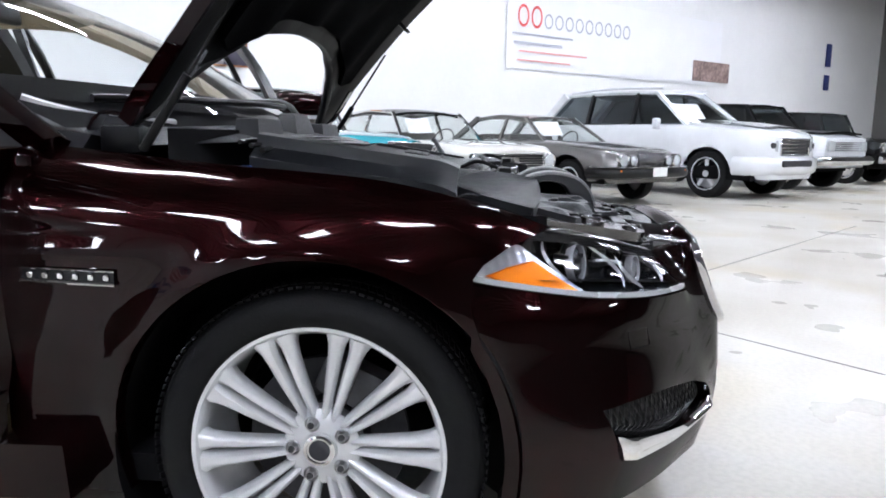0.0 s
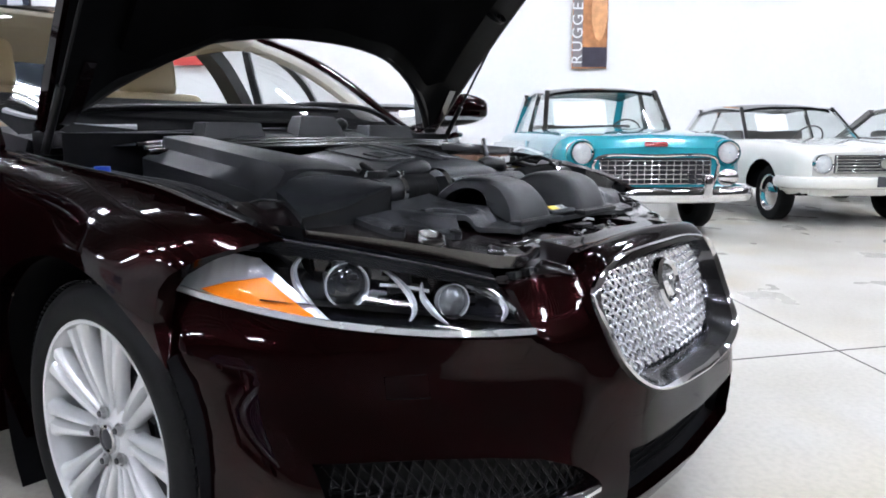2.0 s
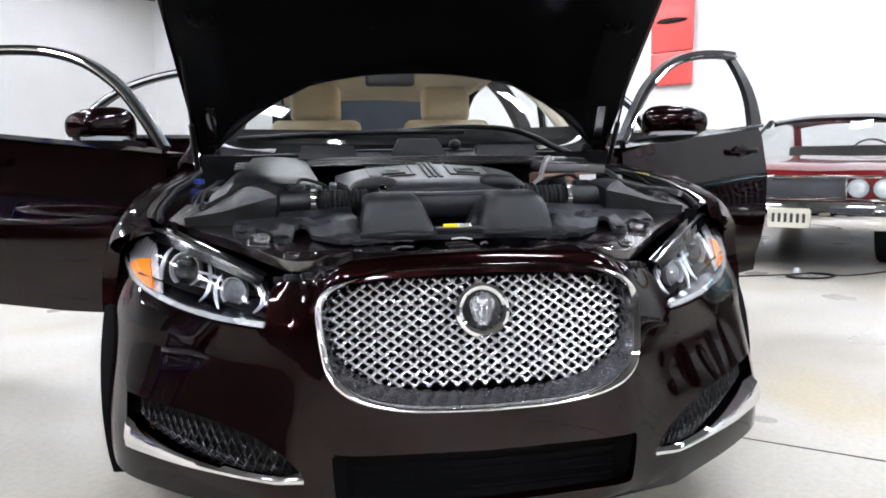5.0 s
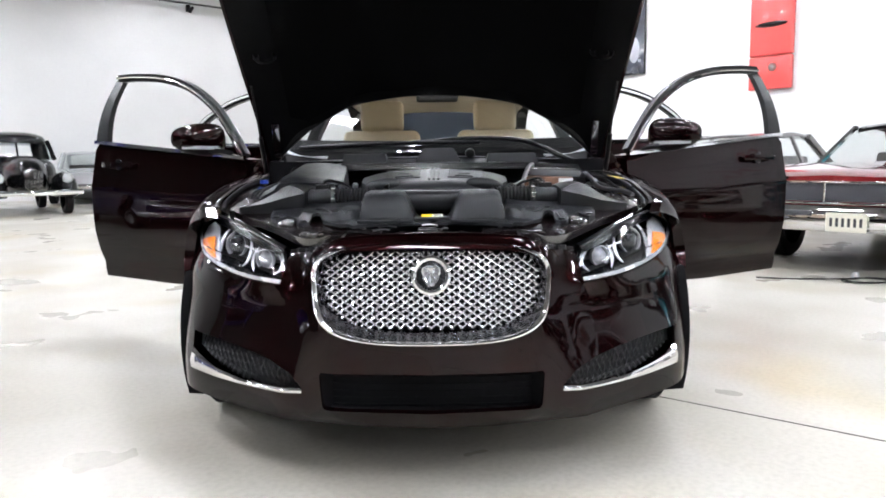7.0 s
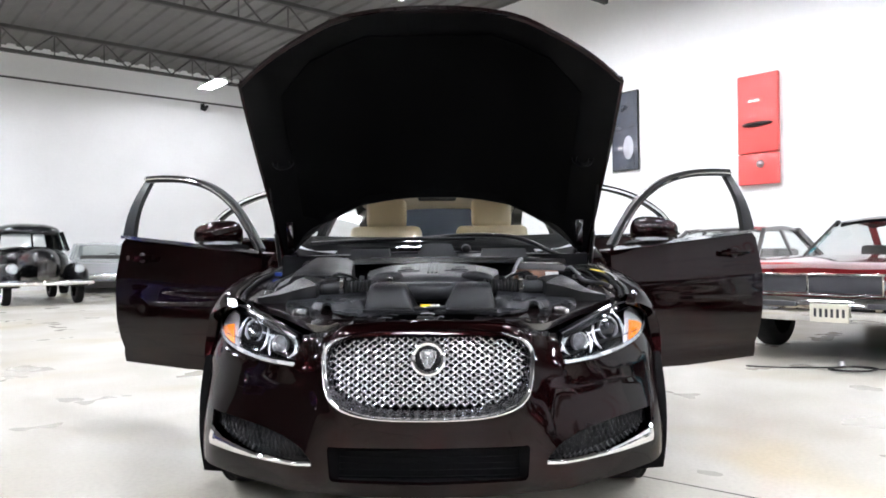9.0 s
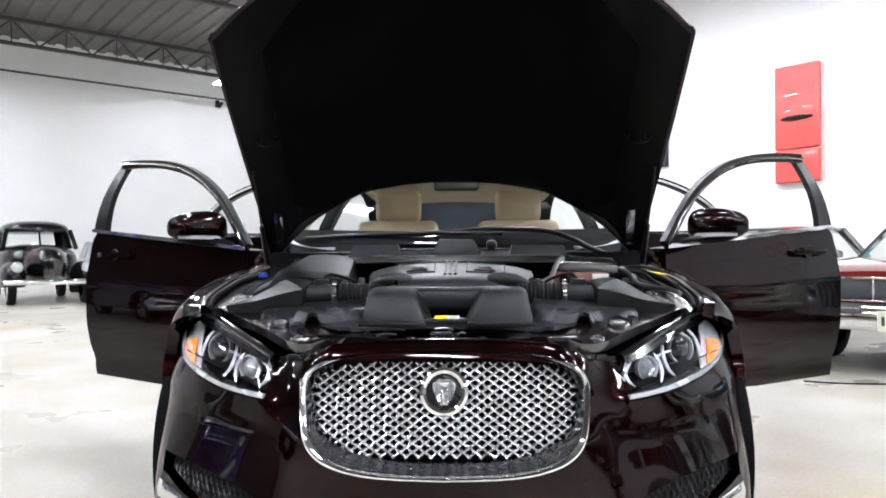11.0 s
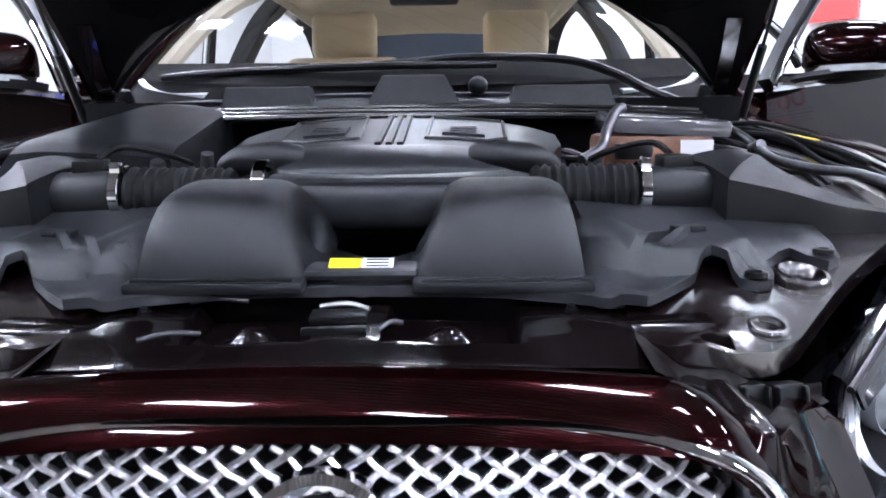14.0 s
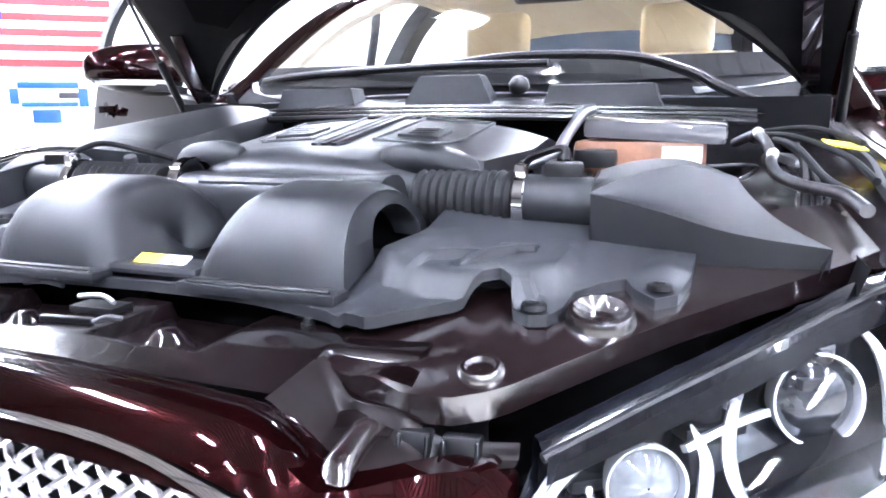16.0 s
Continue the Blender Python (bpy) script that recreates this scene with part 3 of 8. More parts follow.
def price_sheet(m, w=0.5, h=0.32):
    bm = bm_new()
    grid_sheet(bm, 6, 4, lambda u, v: Vector(((u - 0.5) * w, 0.012 * math.sin(u * 5), (v - 0.5) * h)))
    r = bmesh.ops.extrude_face_region(bm, geom=bm.faces[:])
    for g in r["geom"]:
        if isinstance(g, bmesh.types.BMVert):
            g.co.y += 0.002
    return solo("price_sheet", bm, SHEET, "white paper price sheet standing behind a windscreen", "paper sheet", m, "price sheets")


def row(a, b, rz=0.0):
    return hall(a, b, 0, -90 + rz)


def plate(car, x, y, z, w=0.305, h=0.152, material=None, bars_on=True):
    bm = bm_new()
    box(bm, (w, 0.006, h), pose(x, y, z), 0.004, 1)
    p = part("number_plate", bm, material or WHITE, car)
    if bars_on:
        for i in range(6):
            bm = bm_new()
            box(bm, (w * 0.07, 0.003, h * 0.46), pose(x - w * 0.36 + i * w * 0.145, y - 0.0045, z))
            part("character_bar", bm, DASH, p, smooth=False)
    return p


# teal and pale two-tone fifties saloon
M1 = row(5.93, -1.74)
teal = old_car("vintage_saloon", "teal fifties saloon with dark soft roof and chrome grille", M1, TEAL, dict(
    wid=[(-0.86, 0.74), (-0.72, 0.86), (-0.4, 0.91), (0.6, 0.93), (2.0, 0.93), (3.4, 0.92), (4.05, 0.82)],
    top=[(-0.86, 0.86), (-0.7, 0.97), (-0.2, 1.02), (0.9, 1.06), (3.0, 1.04), (3.8, 0.98), (4.05, 0.85)],
    belt=[(-0.86, 0.80), (-0.6, 0.93), (0.8, 0.96), (2.0, 0.97), (3.2, 0.96), (4.05, 0.84)],
    low=[(-0.86, 0.36), (0.5, 0.28), (4.05, 0.34)], y0=-0.86, y1=4.05, r=0.345, wb=2.92, track=1.68, tyre_w=0.17,
    cab=(0.75, 1.12, 2.45, 3.0), roof_z=1.55, roof_w=0.66, roof_mat=BLACKP, pillar_mat=CHROME, pillars=(1.65,), lean=0.84, wrap=0.2, white=True))
for s in (-1, 1):
    round_lamp(teal, s * 0.69, -0.86, 0.80, 0.092, tilt=-6)
    bm = bm_new()
    lathe(bm, [(0.125, -0.25), (0.135, -0.1), (0.13, 0.0), (0.115, 0.03)], pose(s * 0.69, -0.85, 0.80, 84), 28)
    part("headlight_hood", bm, TEAL, teal)
    bm = bm_new()
    lathe(bm, [(0.075, -0.03), (0.08, 0.0), (0.06, 0.02), (0.002, 0.03)], pose(s * 0.69, -0.89, 0.575, 90) @ Matrix.Diagonal((1.3, 1, 1, 1)), 24)
    part("parking_lamp", bm, CHROME, teal)
    bm = bm_new()
    box(bm, (0.09, 0.10, 0.22), pose(s * 0.42, -1.07, 0.50), 0.04, 3)
    part("bumper_guard", bm, CHROME, teal)
bm = bm_new()
box(bm, (1.06, 0.03, 0.25), pose(0, -0.855, 0.63), 0.01)
part("grille_back", bm, DASH, teal)
bars("grille_bar", teal, CHROME, [(0, -0.885, 0.515 + i * 0.043, 1.06, 0.012, 0.010) for i in range(6)] + [(-0.52 + i * 0.0693, -0.882, 0.622, 0.010, 0.012, 0.23) for i in range(16)])
bumper(teal, [(-0.98, -0.45, 0.42), (-0.93, -0.82, 0.42), (-0.6, -1.0, 0.42), (0, -1.06, 0.42), (0.6, -1.0, 0.42), (0.93, -0.82, 0.42), (0.98, -0.45, 0.42)], 0.15, 0.08)
bm = bm_new()
tube(bm, [(-0.56, -0.87, 0.50), (-0.55, -0.89, 0.76), (0, -0.90, 0.775), (0.55, -0.89, 0.76), (0.56, -0.87, 0.50)], 0.017, 8, 6)
part("grille_surround", bm, CHROME, teal)
bm = bm_new()
box(bm, (0.22, 0.02, 0.05), pose(0, -0.87, 0.88, -20), 0.015)
part("nose_emblem", bm, REDP, teal, "red and chrome nose emblem")
for s in (-1, 1):
    bm = bm_new()
    grid_sheet(bm, 10, 4, lambda u, v: Vector((s * (0.935 - 0.012 * v), 0.95 + 3.05 * u, 0.55 + (0.36 - 0.05 * u) * v)))
    r = bmesh.ops.extrude_face_region(bm, geom=bm.faces[:])
    for g in r["geom"]:
        if isinstance(g, bmesh.types.BMVert):
            g.co.x -= s * 0.02
    part("side_panel", bm, TEAL_W, teal, "pale blue side panel")
    bm = bm_new()
    tube(bm, [(s * 0.955, -0.3, 0.78), (s * 0.955, 1.0, 0.82), (s * 0.95, 2.5, 0.70), (s * 0.93, 4.0, 0.70)], 0.014, 6, 6)
    part("trim_strip", bm, CHROME, teal)
price_sheet(M1 @ pose(-0.28, 0.98, 1.22, -28), 0.62, 0.32)

# cream sixties saloon
M2 = row(6.5, -4.37)
cream = old_car("compact_saloon", "cream white sixties compact saloon with chrome slat grille", M2, CREAM, dict(
    wid=[(-0.78, 0.74), (-0.66, 0.84), (-0.2, 0.89), (1.5, 0.90), (3.0, 0.89), (3.85, 0.80)],
    top=[(-0.78, 0.80), (-0.6, 0.87), (0.6, 0.93), (3.0, 0.93), (3.85, 0.82)], belt=[(-0.78, 0.74), (-0.5, 0.84), (1.0, 0.89), (3.85, 0.78)],
    low=[(-0.78, 0.36), (0.5, 0.26), (3.85, 0.34)], y0=-0.78, y1=3.85, r=0.315, wb=2.69, track=1.58, tyre_w=0.165,
    cab=(0.72, 1.2, 2.45, 3.0), roof_z=1.38, roof_w=0.62, roof_mat=BLACKP, pillar_mat=CHROME, pillar_r=0.022, lean=0.86))
for s in (-1, 1):
    round_lamp(cream, s * 0.63, -0.80, 0.665, 0.088)
bm = bm_new()
box(bm, (1.02, 0.03, 0.19), pose(0, -0.79, 0.665), 0.01)
part("grille_back", bm, DASH, cream)
bars("grille_bar", cream, CHROME, [(0, -0.815, 0.585 + i * 0.032, 1.02, 0.02, 0.014) for i in range(6)] + [(-0.5, -0.815, 0.665, 0.014, 0.022, 0.2), (0.5, -0.815, 0.665, 0.014, 0.022, 0.2)])
bm = bm_new()
cyl(bm, 0.06, 0.05, 0.03, pose(0, -0.835, 0.67, 90), 24)
part("grille_emblem", bm, CHROME, cream)
bumper(cream, [(-0.92, -0.40, 0.47), (-0.86, -0.80, 0.47), (0, -0.93, 0.47), (0.86, -0.80, 0.47), (0.92, -0.40, 0.47)], 0.13, 0.06, CREAM)
bm = bm_new()
box(bm, (1.5, 0.05, 0.08), pose(0, -0.76, 0.37), 0.02)
part("valance", bm, CREAM, cream)
plate(cream, 0, -0.97, 0.49, 0.3, 0.11, DASH, False)
price_sheet(M2 @ pose(-0.3, 0.98, 1.12, -30), 0.4, 0.24)

# grey four-door saloon
M3 = row(6.35, -6.85)
grey = old_car("luxury_saloon", "grey metallic older luxury saloon with black rubber bumpers", M3, GREYP, dict(
    wid=[(-0.85, 0.72), (-0.7, 0.81), (0.0, 0.87), (1.5, 0.885), (3.2, 0.86), (4.1, 0.74)],
    top=[(-0.85, 0.74), (-0.6, 0.84), (0.4, 0.93), (1.0, 0.95), (3.0, 0.96), (4.1, 0.78)], belt=[(-0.85, 0.70), (-0.5, 0.80), (1.0, 0.90), (3.0, 0.90), (4.1, 0.74)],
    low=[(-0.85, 0.34), (0.5, 0.25), (4.1, 0.34)], y0=-0.85, y1=4.1, r=0.33, wb=2.87, track=1.64, tyre_w=0.2,
    cab=(0.62, 1.25, 2.5, 3.1), roof_z=1.37, roof_w=0.58, pillars=(1.72,), pillar_mat=GREYP, lean=0.85, rim_mat=SILVER))
for s in (-1, 1):
    round_lamp(grey, s * 0.60, -0.87, 0.66, 0.085)
    round_lamp(grey, s * 0.40, -0.88, 0.66, 0.066)
    bm = bm_new()
    box(bm, (0.16, 0.04, 0.06), pose(s * 0.66, -0.93, 0.50), 0.01)
    part("indicator", bm, AMBER_GLOW, grey)
bm = bm_new()
box(bm, (0.56, 0.03, 0.2), pose(0, -0.86, 0.66), 0.01)
part("grille_back", bm, DASH, grey)
bars("grille_bar", grey, CHROME, [(-0.26 + i * 0.04, -0.885, 0.66, 0.012, 0.02, 0.19) for i in range(14)] + [(0, -0.885, 0.765, 0.6, 0.03, 0.02)])
bumper(grey, [(-0.90, -0.45, 0.48), (-0.84, -0.86, 0.48), (0, -1.0, 0.48), (0.84, -0.86, 0.48), (0.90, -0.45, 0.48)], 0.16, 0.09, BLACK)
bumper(grey, [(-0.90, -0.47, 0.565), (-0.84, -0.88, 0.565), (0, -1.02, 0.565), (0.84, -0.88, 0.565), (0.90, -0.47, 0.565)], 0.02, 0.06, CHROME, "bumper_trim")
plate(grey, 0, -1.05, 0.50, 0.32, 0.13, WHITE, False)
price_sheet(M3 @ pose(-0.3, 0.98, 1.12, -32), 0.5, 0.26)

# big white sport utility
M4 = row(6.0, -9.95)
suv = old_car("white_suv", "large pearl white modern sport utility with chrome grille", M4, WHITEP, dict(
    wid=[(-0.98, 0.62), (-0.90, 0.80), (-0.72, 0.93), (-0.3, 0.99), (0.3, 1.01), (2.0, 1.01), (3.6, 0.99), (4.1, 0.94), (4.3, 0.85)],
    top=[(-0.98, 1.02), (-0.88, 1.13), (-0.6, 1.21), (0.0, 1.27), (0.6, 1.31), (3.5, 1.28), (4.3, 1.22)], belt=[(-0.98, 0.95), (-0.7, 1.08), (0.0, 1.13), (0.6, 1.17), (2.0, 1.19), (4.3, 1.22)],
    low=[(-0.98, 0.34), (0.5, 0.34), (4.3, 0.42)], y0=-0.98, y1=4.3, r=0.405, wb=3.07, track=1.98, tyre_w=0.27,
    cab=(0.42, 1.30, 3.55, 4.22), roof_z=1.90, roof_w=0.71, pillars=(1.72, 2.85), side_glass=TINT, mid_mat=BLACK, mid_r=0.04, pillar_r=0.042, rear_k=2.6, lean=0.90, wrap=0.16, crown=0.12, rim="spoke", rim_mat=SILVER, arch=1.14))
bm = bm_new()
loft(bm, [[Vector((x, y, 1.29 + dz - 0.05 * x * x)) for x in np.linspace(-0.62, 0.62, 9)] for y, dz in ((-0.70, -0.075), (-0.4, -0.02), (0.0, 0.022), (0.40, 0.045))], False)
part("bonnet_bulge", bm, WHITEP, suv)
for s in (-1, 1):
    bm = bm_new()
    tube(bm, [(s * 0.66, 1.2, 1.90), (s * 0.67, 2.4, 1.935), (s * 0.66, 3.5, 1.88)], 0.022, 8, 5)
    part("roof_rack_rail", bm, SILVER, suv)
bm = bm_new()
box(bm, (0.86, 0.06, 0.30), pose(0, -0.965, 0.87), 0.04, 3)
part("grille_back", bm, DASH, suv)
bars("grille_bar", suv, CHROME, [(0, -1.0, 0.76 + i * 0.055, 0.84, 0.025, 0.026) for i in range(5)] + [(-0.43, -1.0, 0.87, 0.03, 0.03, 0.3), (0.43, -1.0, 0.87, 0.03, 0.03, 0.3)], 0.008)
for s in (-1, 1):
    bm = bm_new()
    rings = []
    for k in range(9):
        t = k / 8
        c = Vector((s * (0.50 + 0.46 * t - 0.05 * t * t), -0.985 + 0.52 * t * t + 0.04 * t, 0.885 + 0.07 * t))
        h = 0.085 * (1 - 0.75 * t * t) + 0.01
        rings.append([c + Vector((s * a * 0.5, -a * 0.5, b * h)) for a, b in ((-0.06, -1), (0.02, -0.9), (0.035, 0), (0.01, 0.9), (-0.06, 1))])
    loft(bm, rings, True, (True, True))
    hl = part("headlight", bm, LAMPGLASS, suv)
    bm = bm_new()
    cyl(bm, 0.05, 0.045, 0.03, pose(s * 0.62, -0.975, 0.895, 90, 0, s * 20), 20)
    part("headlight_eye", bm, DASH, hl)
    bm = bm_new()
    cyl(bm, 0.055, 0.05, 0.04, pose(s * 0.72, -0.93, 0.56, 90), 20)
    part("fog_lamp", bm, LAMPGLASS, suv)
    bm = bm_new()
    box(bm, (0.14, 0.12, 0.2), pose(s * 1.14, 0.95, 1.25), 0.05, 3)
    part("wing_mirror", bm, WHITEP, suv)
bumper(suv, [(-1.0, -0.5, 0.56), (-0.9, -0.88, 0.56), (0, -1.03, 0.56), (0.9, -0.88, 0.56), (1.0, -0.5, 0.56)], 0.30, 0.10, WHITEP)
bm = bm_new()
box(bm, (0.9, 0.05, 0.11), pose(0, -1.06, 0.60), 0.03, 2)
part("air_intake", bm, DASH, suv)
price_sheet(M4 @ pose(-0.1, 1.05, 1.5, -38), 0.8, 0.35)

# two-tone utility beyond, and a black four-wheel drive at the end of the row
M5 = row(6.5, -13.2)
util = old_car("two_tone_utility", "white eighties utility with black bonnet and roof", M5, WHITEP, dict(
    wid=[(-0.8, 0.84), (-0.7, 0.93), (0.5, 0.97), (3.5, 0.97), (3.9, 0.92)], top=[(-0.8, 1.06), (-0.6, 1.14), (0.6, 1.18), (3.9, 1.12)],
    belt=[(-0.8, 1.02), (-0.5, 1.07), (0.6, 1.10), (3.9, 1.08)], low=[(-0.8, 0.46), (0.5, 0.44), (3.9, 0.5)], y0=-0.8, y1=3.9, r=0.38, wb=2.66, track=1.82, tyre_w=0.25,
    cab=(0.5, 1.0, 3.5, 3.85), roof_z=1.80, roof_w=0.72, roof_mat=BLACKP, pillar_mat=BLACKP, pillars=(1.9,), side_glass=TINT, lean=0.9))
bm = bm_new()
grid_sheet(bm, 10, 8, lambda u, v: Vector(((2 * u - 1) * 0.80, -0.72 + 1.25 * v, 1.15 + 0.06 * v - 0.04 * (2 * u - 1) ** 2)))
r = bmesh.ops.extrude_face_region(bm, geom=bm.faces[:])
for g in r["geom"]:
    if isinstance(g, bmesh.types.BMVert):
        g.co.z += 0.03
part("bonnet", bm, BLACKP, util, "black bonnet")
for s in (-1, 1):
    bm = bm_new()
    box(bm, (0.24, 0.05, 0.2), pose(s * 0.66, -0.83, 0.88), 0.03, 2)
    part("headlight", bm, LAMPGLASS, util)
bars("grille_bar", util, CHROME, [(0, -0.825, 0.80 + i * 0.04, 1.04, 0.02, 0.014) for i in range(5)])
bumper(util, [(-0.95, -0.6, 0.6), (-0.9, -0.9, 0.6), (0, -0.95, 0.6), (0.9, -0.9, 0.6), (0.95, -0.6, 0.6)], 0.18, 0.1)
M6 = row(6.9, -16.6)
jeep = old_car("black_utility", "black older four-wheel drive at the end of the row", M6, BLACKP, dict(
    wid=[(-0.7, 0.76), (-0.6, 0.84), (0.5, 0.88), (3.2, 0.9)], top=[(-0.7, 1.0), (-0.5, 1.06), (0.6, 1.1), (3.2, 1.06)], belt=[(-0.7, 0.96), (0.6, 1.02), (3.2, 1.02)],
    low=[(-0.7, 0.5), (3.2, 0.5)], y0=-0.7, y1=3.2, r=0.37, wb=2.4, track=1.72, tyre_w=0.24, cab=(0.5, 0.8, 2.9, 3.15), roof_z=1.72, roof_w=0.7, side_glass=TINT, lean=0.92))
for s in (-1, 1):
    round_lamp(jeep, s * 0.55, -0.72, 0.86, 0.09)
bumper(jeep, [(-0.88, -0.8, 0.58), (0.0, -0.85, 0.58), (0.88, -0.8, 0.58)], 0.16, 0.1)

# maroon sixties hardtop beside the teal one
M7 = row(5.95, 0.86)
red = old_car("muscle_car", "maroon sixties hardtop with stacked chrome front bumper", M7, REDP, dict(
    wid=[(-0.98, 0.90), (-0.85, 0.94), (0.0, 0.96), (2.0, 0.96), (4.0, 0.9), (4.25, 0.82)], top=[(-0.98, 0.82), (-0.8, 0.87), (0.5, 0.93), (3.0, 0.92), (4.25, 0.82)],
    belt=[(-0.98, 0.80), (-0.7, 0.84), (0.8, 0.88), (4.25, 0.80)], low=[(-0.98, 0.40), (0.5, 0.26), (4.25, 0.36)], y0=-0.98, y1=4.25, r=0.33, wb=2.92, track=1.72, tyre_w=0.19,
    cab=(0.75, 1.3, 2.3, 3.2), roof_z=1.36, roof_w=0.63, roof_mat=BLACKP, pillar_mat=CHROME, pillar_r=0.024, pillars=(), lean=0.88, seats=(0.42, 0.68)))
bm = bm_new()
box(bm, (1.16, 0.06, 0.15), pose(0, -0.985, 0.68), 0.02)
part("grille_back", bm, DASH, red)
bars("grille_bar", red, CHROME, [(0, -1.02, 0.765, 1.84, 0.035, 0.018), (0, -1.02, 0.592, 1.84, 0.035, 0.018), (0, -1.02, 0.68, 0.02, 0.03, 0.16)] + [(s * x, -1.02, 0.68, 0.018, 0.03, 0.18) for s in (-1, 1) for x in (0.585, 0.915)], 0.006)
for s in (-1, 1):
    for k in (0.665, 0.835):
        round_lamp(red, s * k, -1.0, 0.68, 0.065)
    bm = bm_new()
    box(bm, (0.30, 0.03, 0.045), pose(0.22 + s * 0.42, -1.122 + 0.02 * s, 0.515), 0.012)
    part("bumper_slot", bm, DASH, red)
bumper(red, [(-0.97, -0.55, 0.47), (-0.94, -0.98, 0.47), (0, -1.10, 0.47), (0.94, -0.98, 0.47), (0.97, -0.55, 0.47)], 0.21, 0.07)
plate(red, 0.22, -1.15, 0.45, 0.305, 0.152, mat("cream_plate", (0.62, 0.60, 0.5), 0.45, var=0.08))
for i in range(4):
    bm = bm_new()
    box(bm, (0.02, 0.004, 0.022), pose(-0.62 + i * 0.10, -0.99, 0.80))
    part("bonnet_letter_bar", bm, CHROME, red)
price_sheet(M7 @ pose(0.3, 1.02, 1.22, -40), 0.2, 0.1)

# next one along, mostly hidden by the open door
M8 = row(7.4, 3.6)
old_car("hardtop_coupe", "silver hardtop parked beyond the maroon one", M8, GREYP, dict(
    wid=[(-0.9, 0.8), (-0.7, 0.9), (2.0, 0.92), (4.1, 0.82)], top=[(-0.9, 0.78), (0.5, 0.9), (4.1, 0.8)], belt=[(-0.9, 0.74), (0.8, 0.86), (4.1, 0.76)],
    low=[(-0.9, 0.36), (4.1, 0.36)], y0=-0.9, y1=4.1, r=0.32, wb=2.8, track=1.62, tyre_w=0.18, cab=(0.7, 1.25, 2.3, 3.0), roof_z=1.35, roof_w=0.62, lean=0.88))

# black forties saloon by the far wall
M9 = pose(-8.35, 12.40, 0, 0, 0, 39)
forties = thing("forties_saloon", "glossy black forties saloon with chrome prow grille", "car", M9, "parked cars")


def egg(bm, c, r, p=2.0, seg=28, rows=16, lift=None):
    """A rounded body: centre, half sizes, squareness."""
    def f(u, v):
        a, b = 2 * math.pi * u, math.pi * (v - 0.5)
        q = lambda t: math.copysign(abs(t) ** (2 / p), t)
        w = Vector((c[0] + r[0] * q(math.cos(b)) * q(math.cos(a)), c[1] + r[1] * q(math.cos(b)) * q(math.sin(a)), c[2] + r[2] * q(math.sin(b))))
        return lift(w) if lift else w
    grid_sheet(bm, seg, rows, f)
    bmesh.ops.remove_doubles(bm, verts=bm.verts[:], dist=0.001)


bm = bm_new()
egg(bm, (0, 2.15, 0.80), (0.76, 1.75, 0.42), 3.0)
part("body", bm, BLACKP, forties)
bm = bm_new()
egg(bm, (0, 0.75, 0.78), (0.46, 1.28, 0.42), 2.4, lift=lambda w: Vector((w.x * (0.72 + 0.20 * (w.y + 0.53)), w.y, w.z)))
part("bonnet", bm, BLACKP, forties)
bm = bm_new()
egg(bm, (0, 2.05, 1.50), (0.66, 1.05, 0.23), 2.6, lift=lambda w: Vector((w.x, w.y, max(w.z, 1.47))))
part("roof", bm, BLACKP, forties)
for s in (-1, 1):
    bm = bm_new()
    egg(bm, (s * 0.63, 0.02, 0.50), (0.23, 0.60, 0.36), 2.2, lift=lambda w: Vector((w.x, w.y, max(w.z, 0.36))))
    part("front_wing", bm, BLACKP, forties)
    bm = bm_new()
    egg(bm, (s * 0.66, 2.85, 0.50), (0.22, 0.66, 0.34), 2.2, lift=lambda w: Vector((w.x, w.y, max(w.z, 0.32))))
    part("rear_wing", bm, BLACKP, forties)
    bm = bm_new()
    box(bm, (0.20, 1.7, 0.05), pose(s * 0.74, 1.45, 0.36), 0.02)
    part("running_board", bm, BLACKP, forties)
    round_lamp(forties, s * 0.60, -0.52, 0.74, 0.088)
    for yb_, yt_, k in ((1.12, 1.32, 0.05), (1.85, 1.85, 0.05), (2.75, 2.62, 0.16)):
        bm = bm_new()
        tube(bm, [(s * 0.69, yb_, 1.12), (s * 0.60, yt_, 1.52)], k, 6, 1)
        part("roof_pillar", bm, BLACKP, forties)
    for q in (((1.15, 1.85), (1.33, 1.85)), ((1.85, 2.65), (1.85, 2.5))):
        bm = bm_new()
        grid_sheet(bm, 4, 3, lambda u, v: Vector((s * (0.69 - 0.08 * v), (q[0][0] + (q[0][1] - q[0][0]) * u) * (1 - v) + (q[1][0] + (q[1][1] - q[1][0]) * u) * v, 1.12 + 0.38 * v)))
        part("side_window", bm, GLASS, forties).visible_shadow = False
    wheel_simple(forties, s * 0.66, 0.0, 0.345, 0.15, s, CHROME, "hubcap", True)
    wheel_simple(forties, s * 0.66, 2.85, 0.345, 0.15, s, CHROME, "hubcap", True)
bm = bm_new()
grid_sheet(bm, 8, 3, lambda u, v: Vector(((2 * u - 1) * (0.66 - 0.08 * v), 1.10 + 0.20 * v + 0.10 * (2 * u - 1) ** 2, 1.12 + 0.38 * v)))
part("windscreen", bm, GLASS, forties).visible_shadow = False
bm = bm_new()
tube(bm, [(0, 1.09, 1.12), (0, 1.29, 1.52)], 0.02, 6, 1)
part("screen_divider", bm, BLACKP, forties)
bars("grille_bar", forties, CHROME, [(-0.15 + i * 0.025, -0.50 - 0.06 * (1 - abs(i - 6) / 6), 0.70, 0.011, 0.05, 0.46 - 0.02 * abs(i - 6)) for i in range(13)])
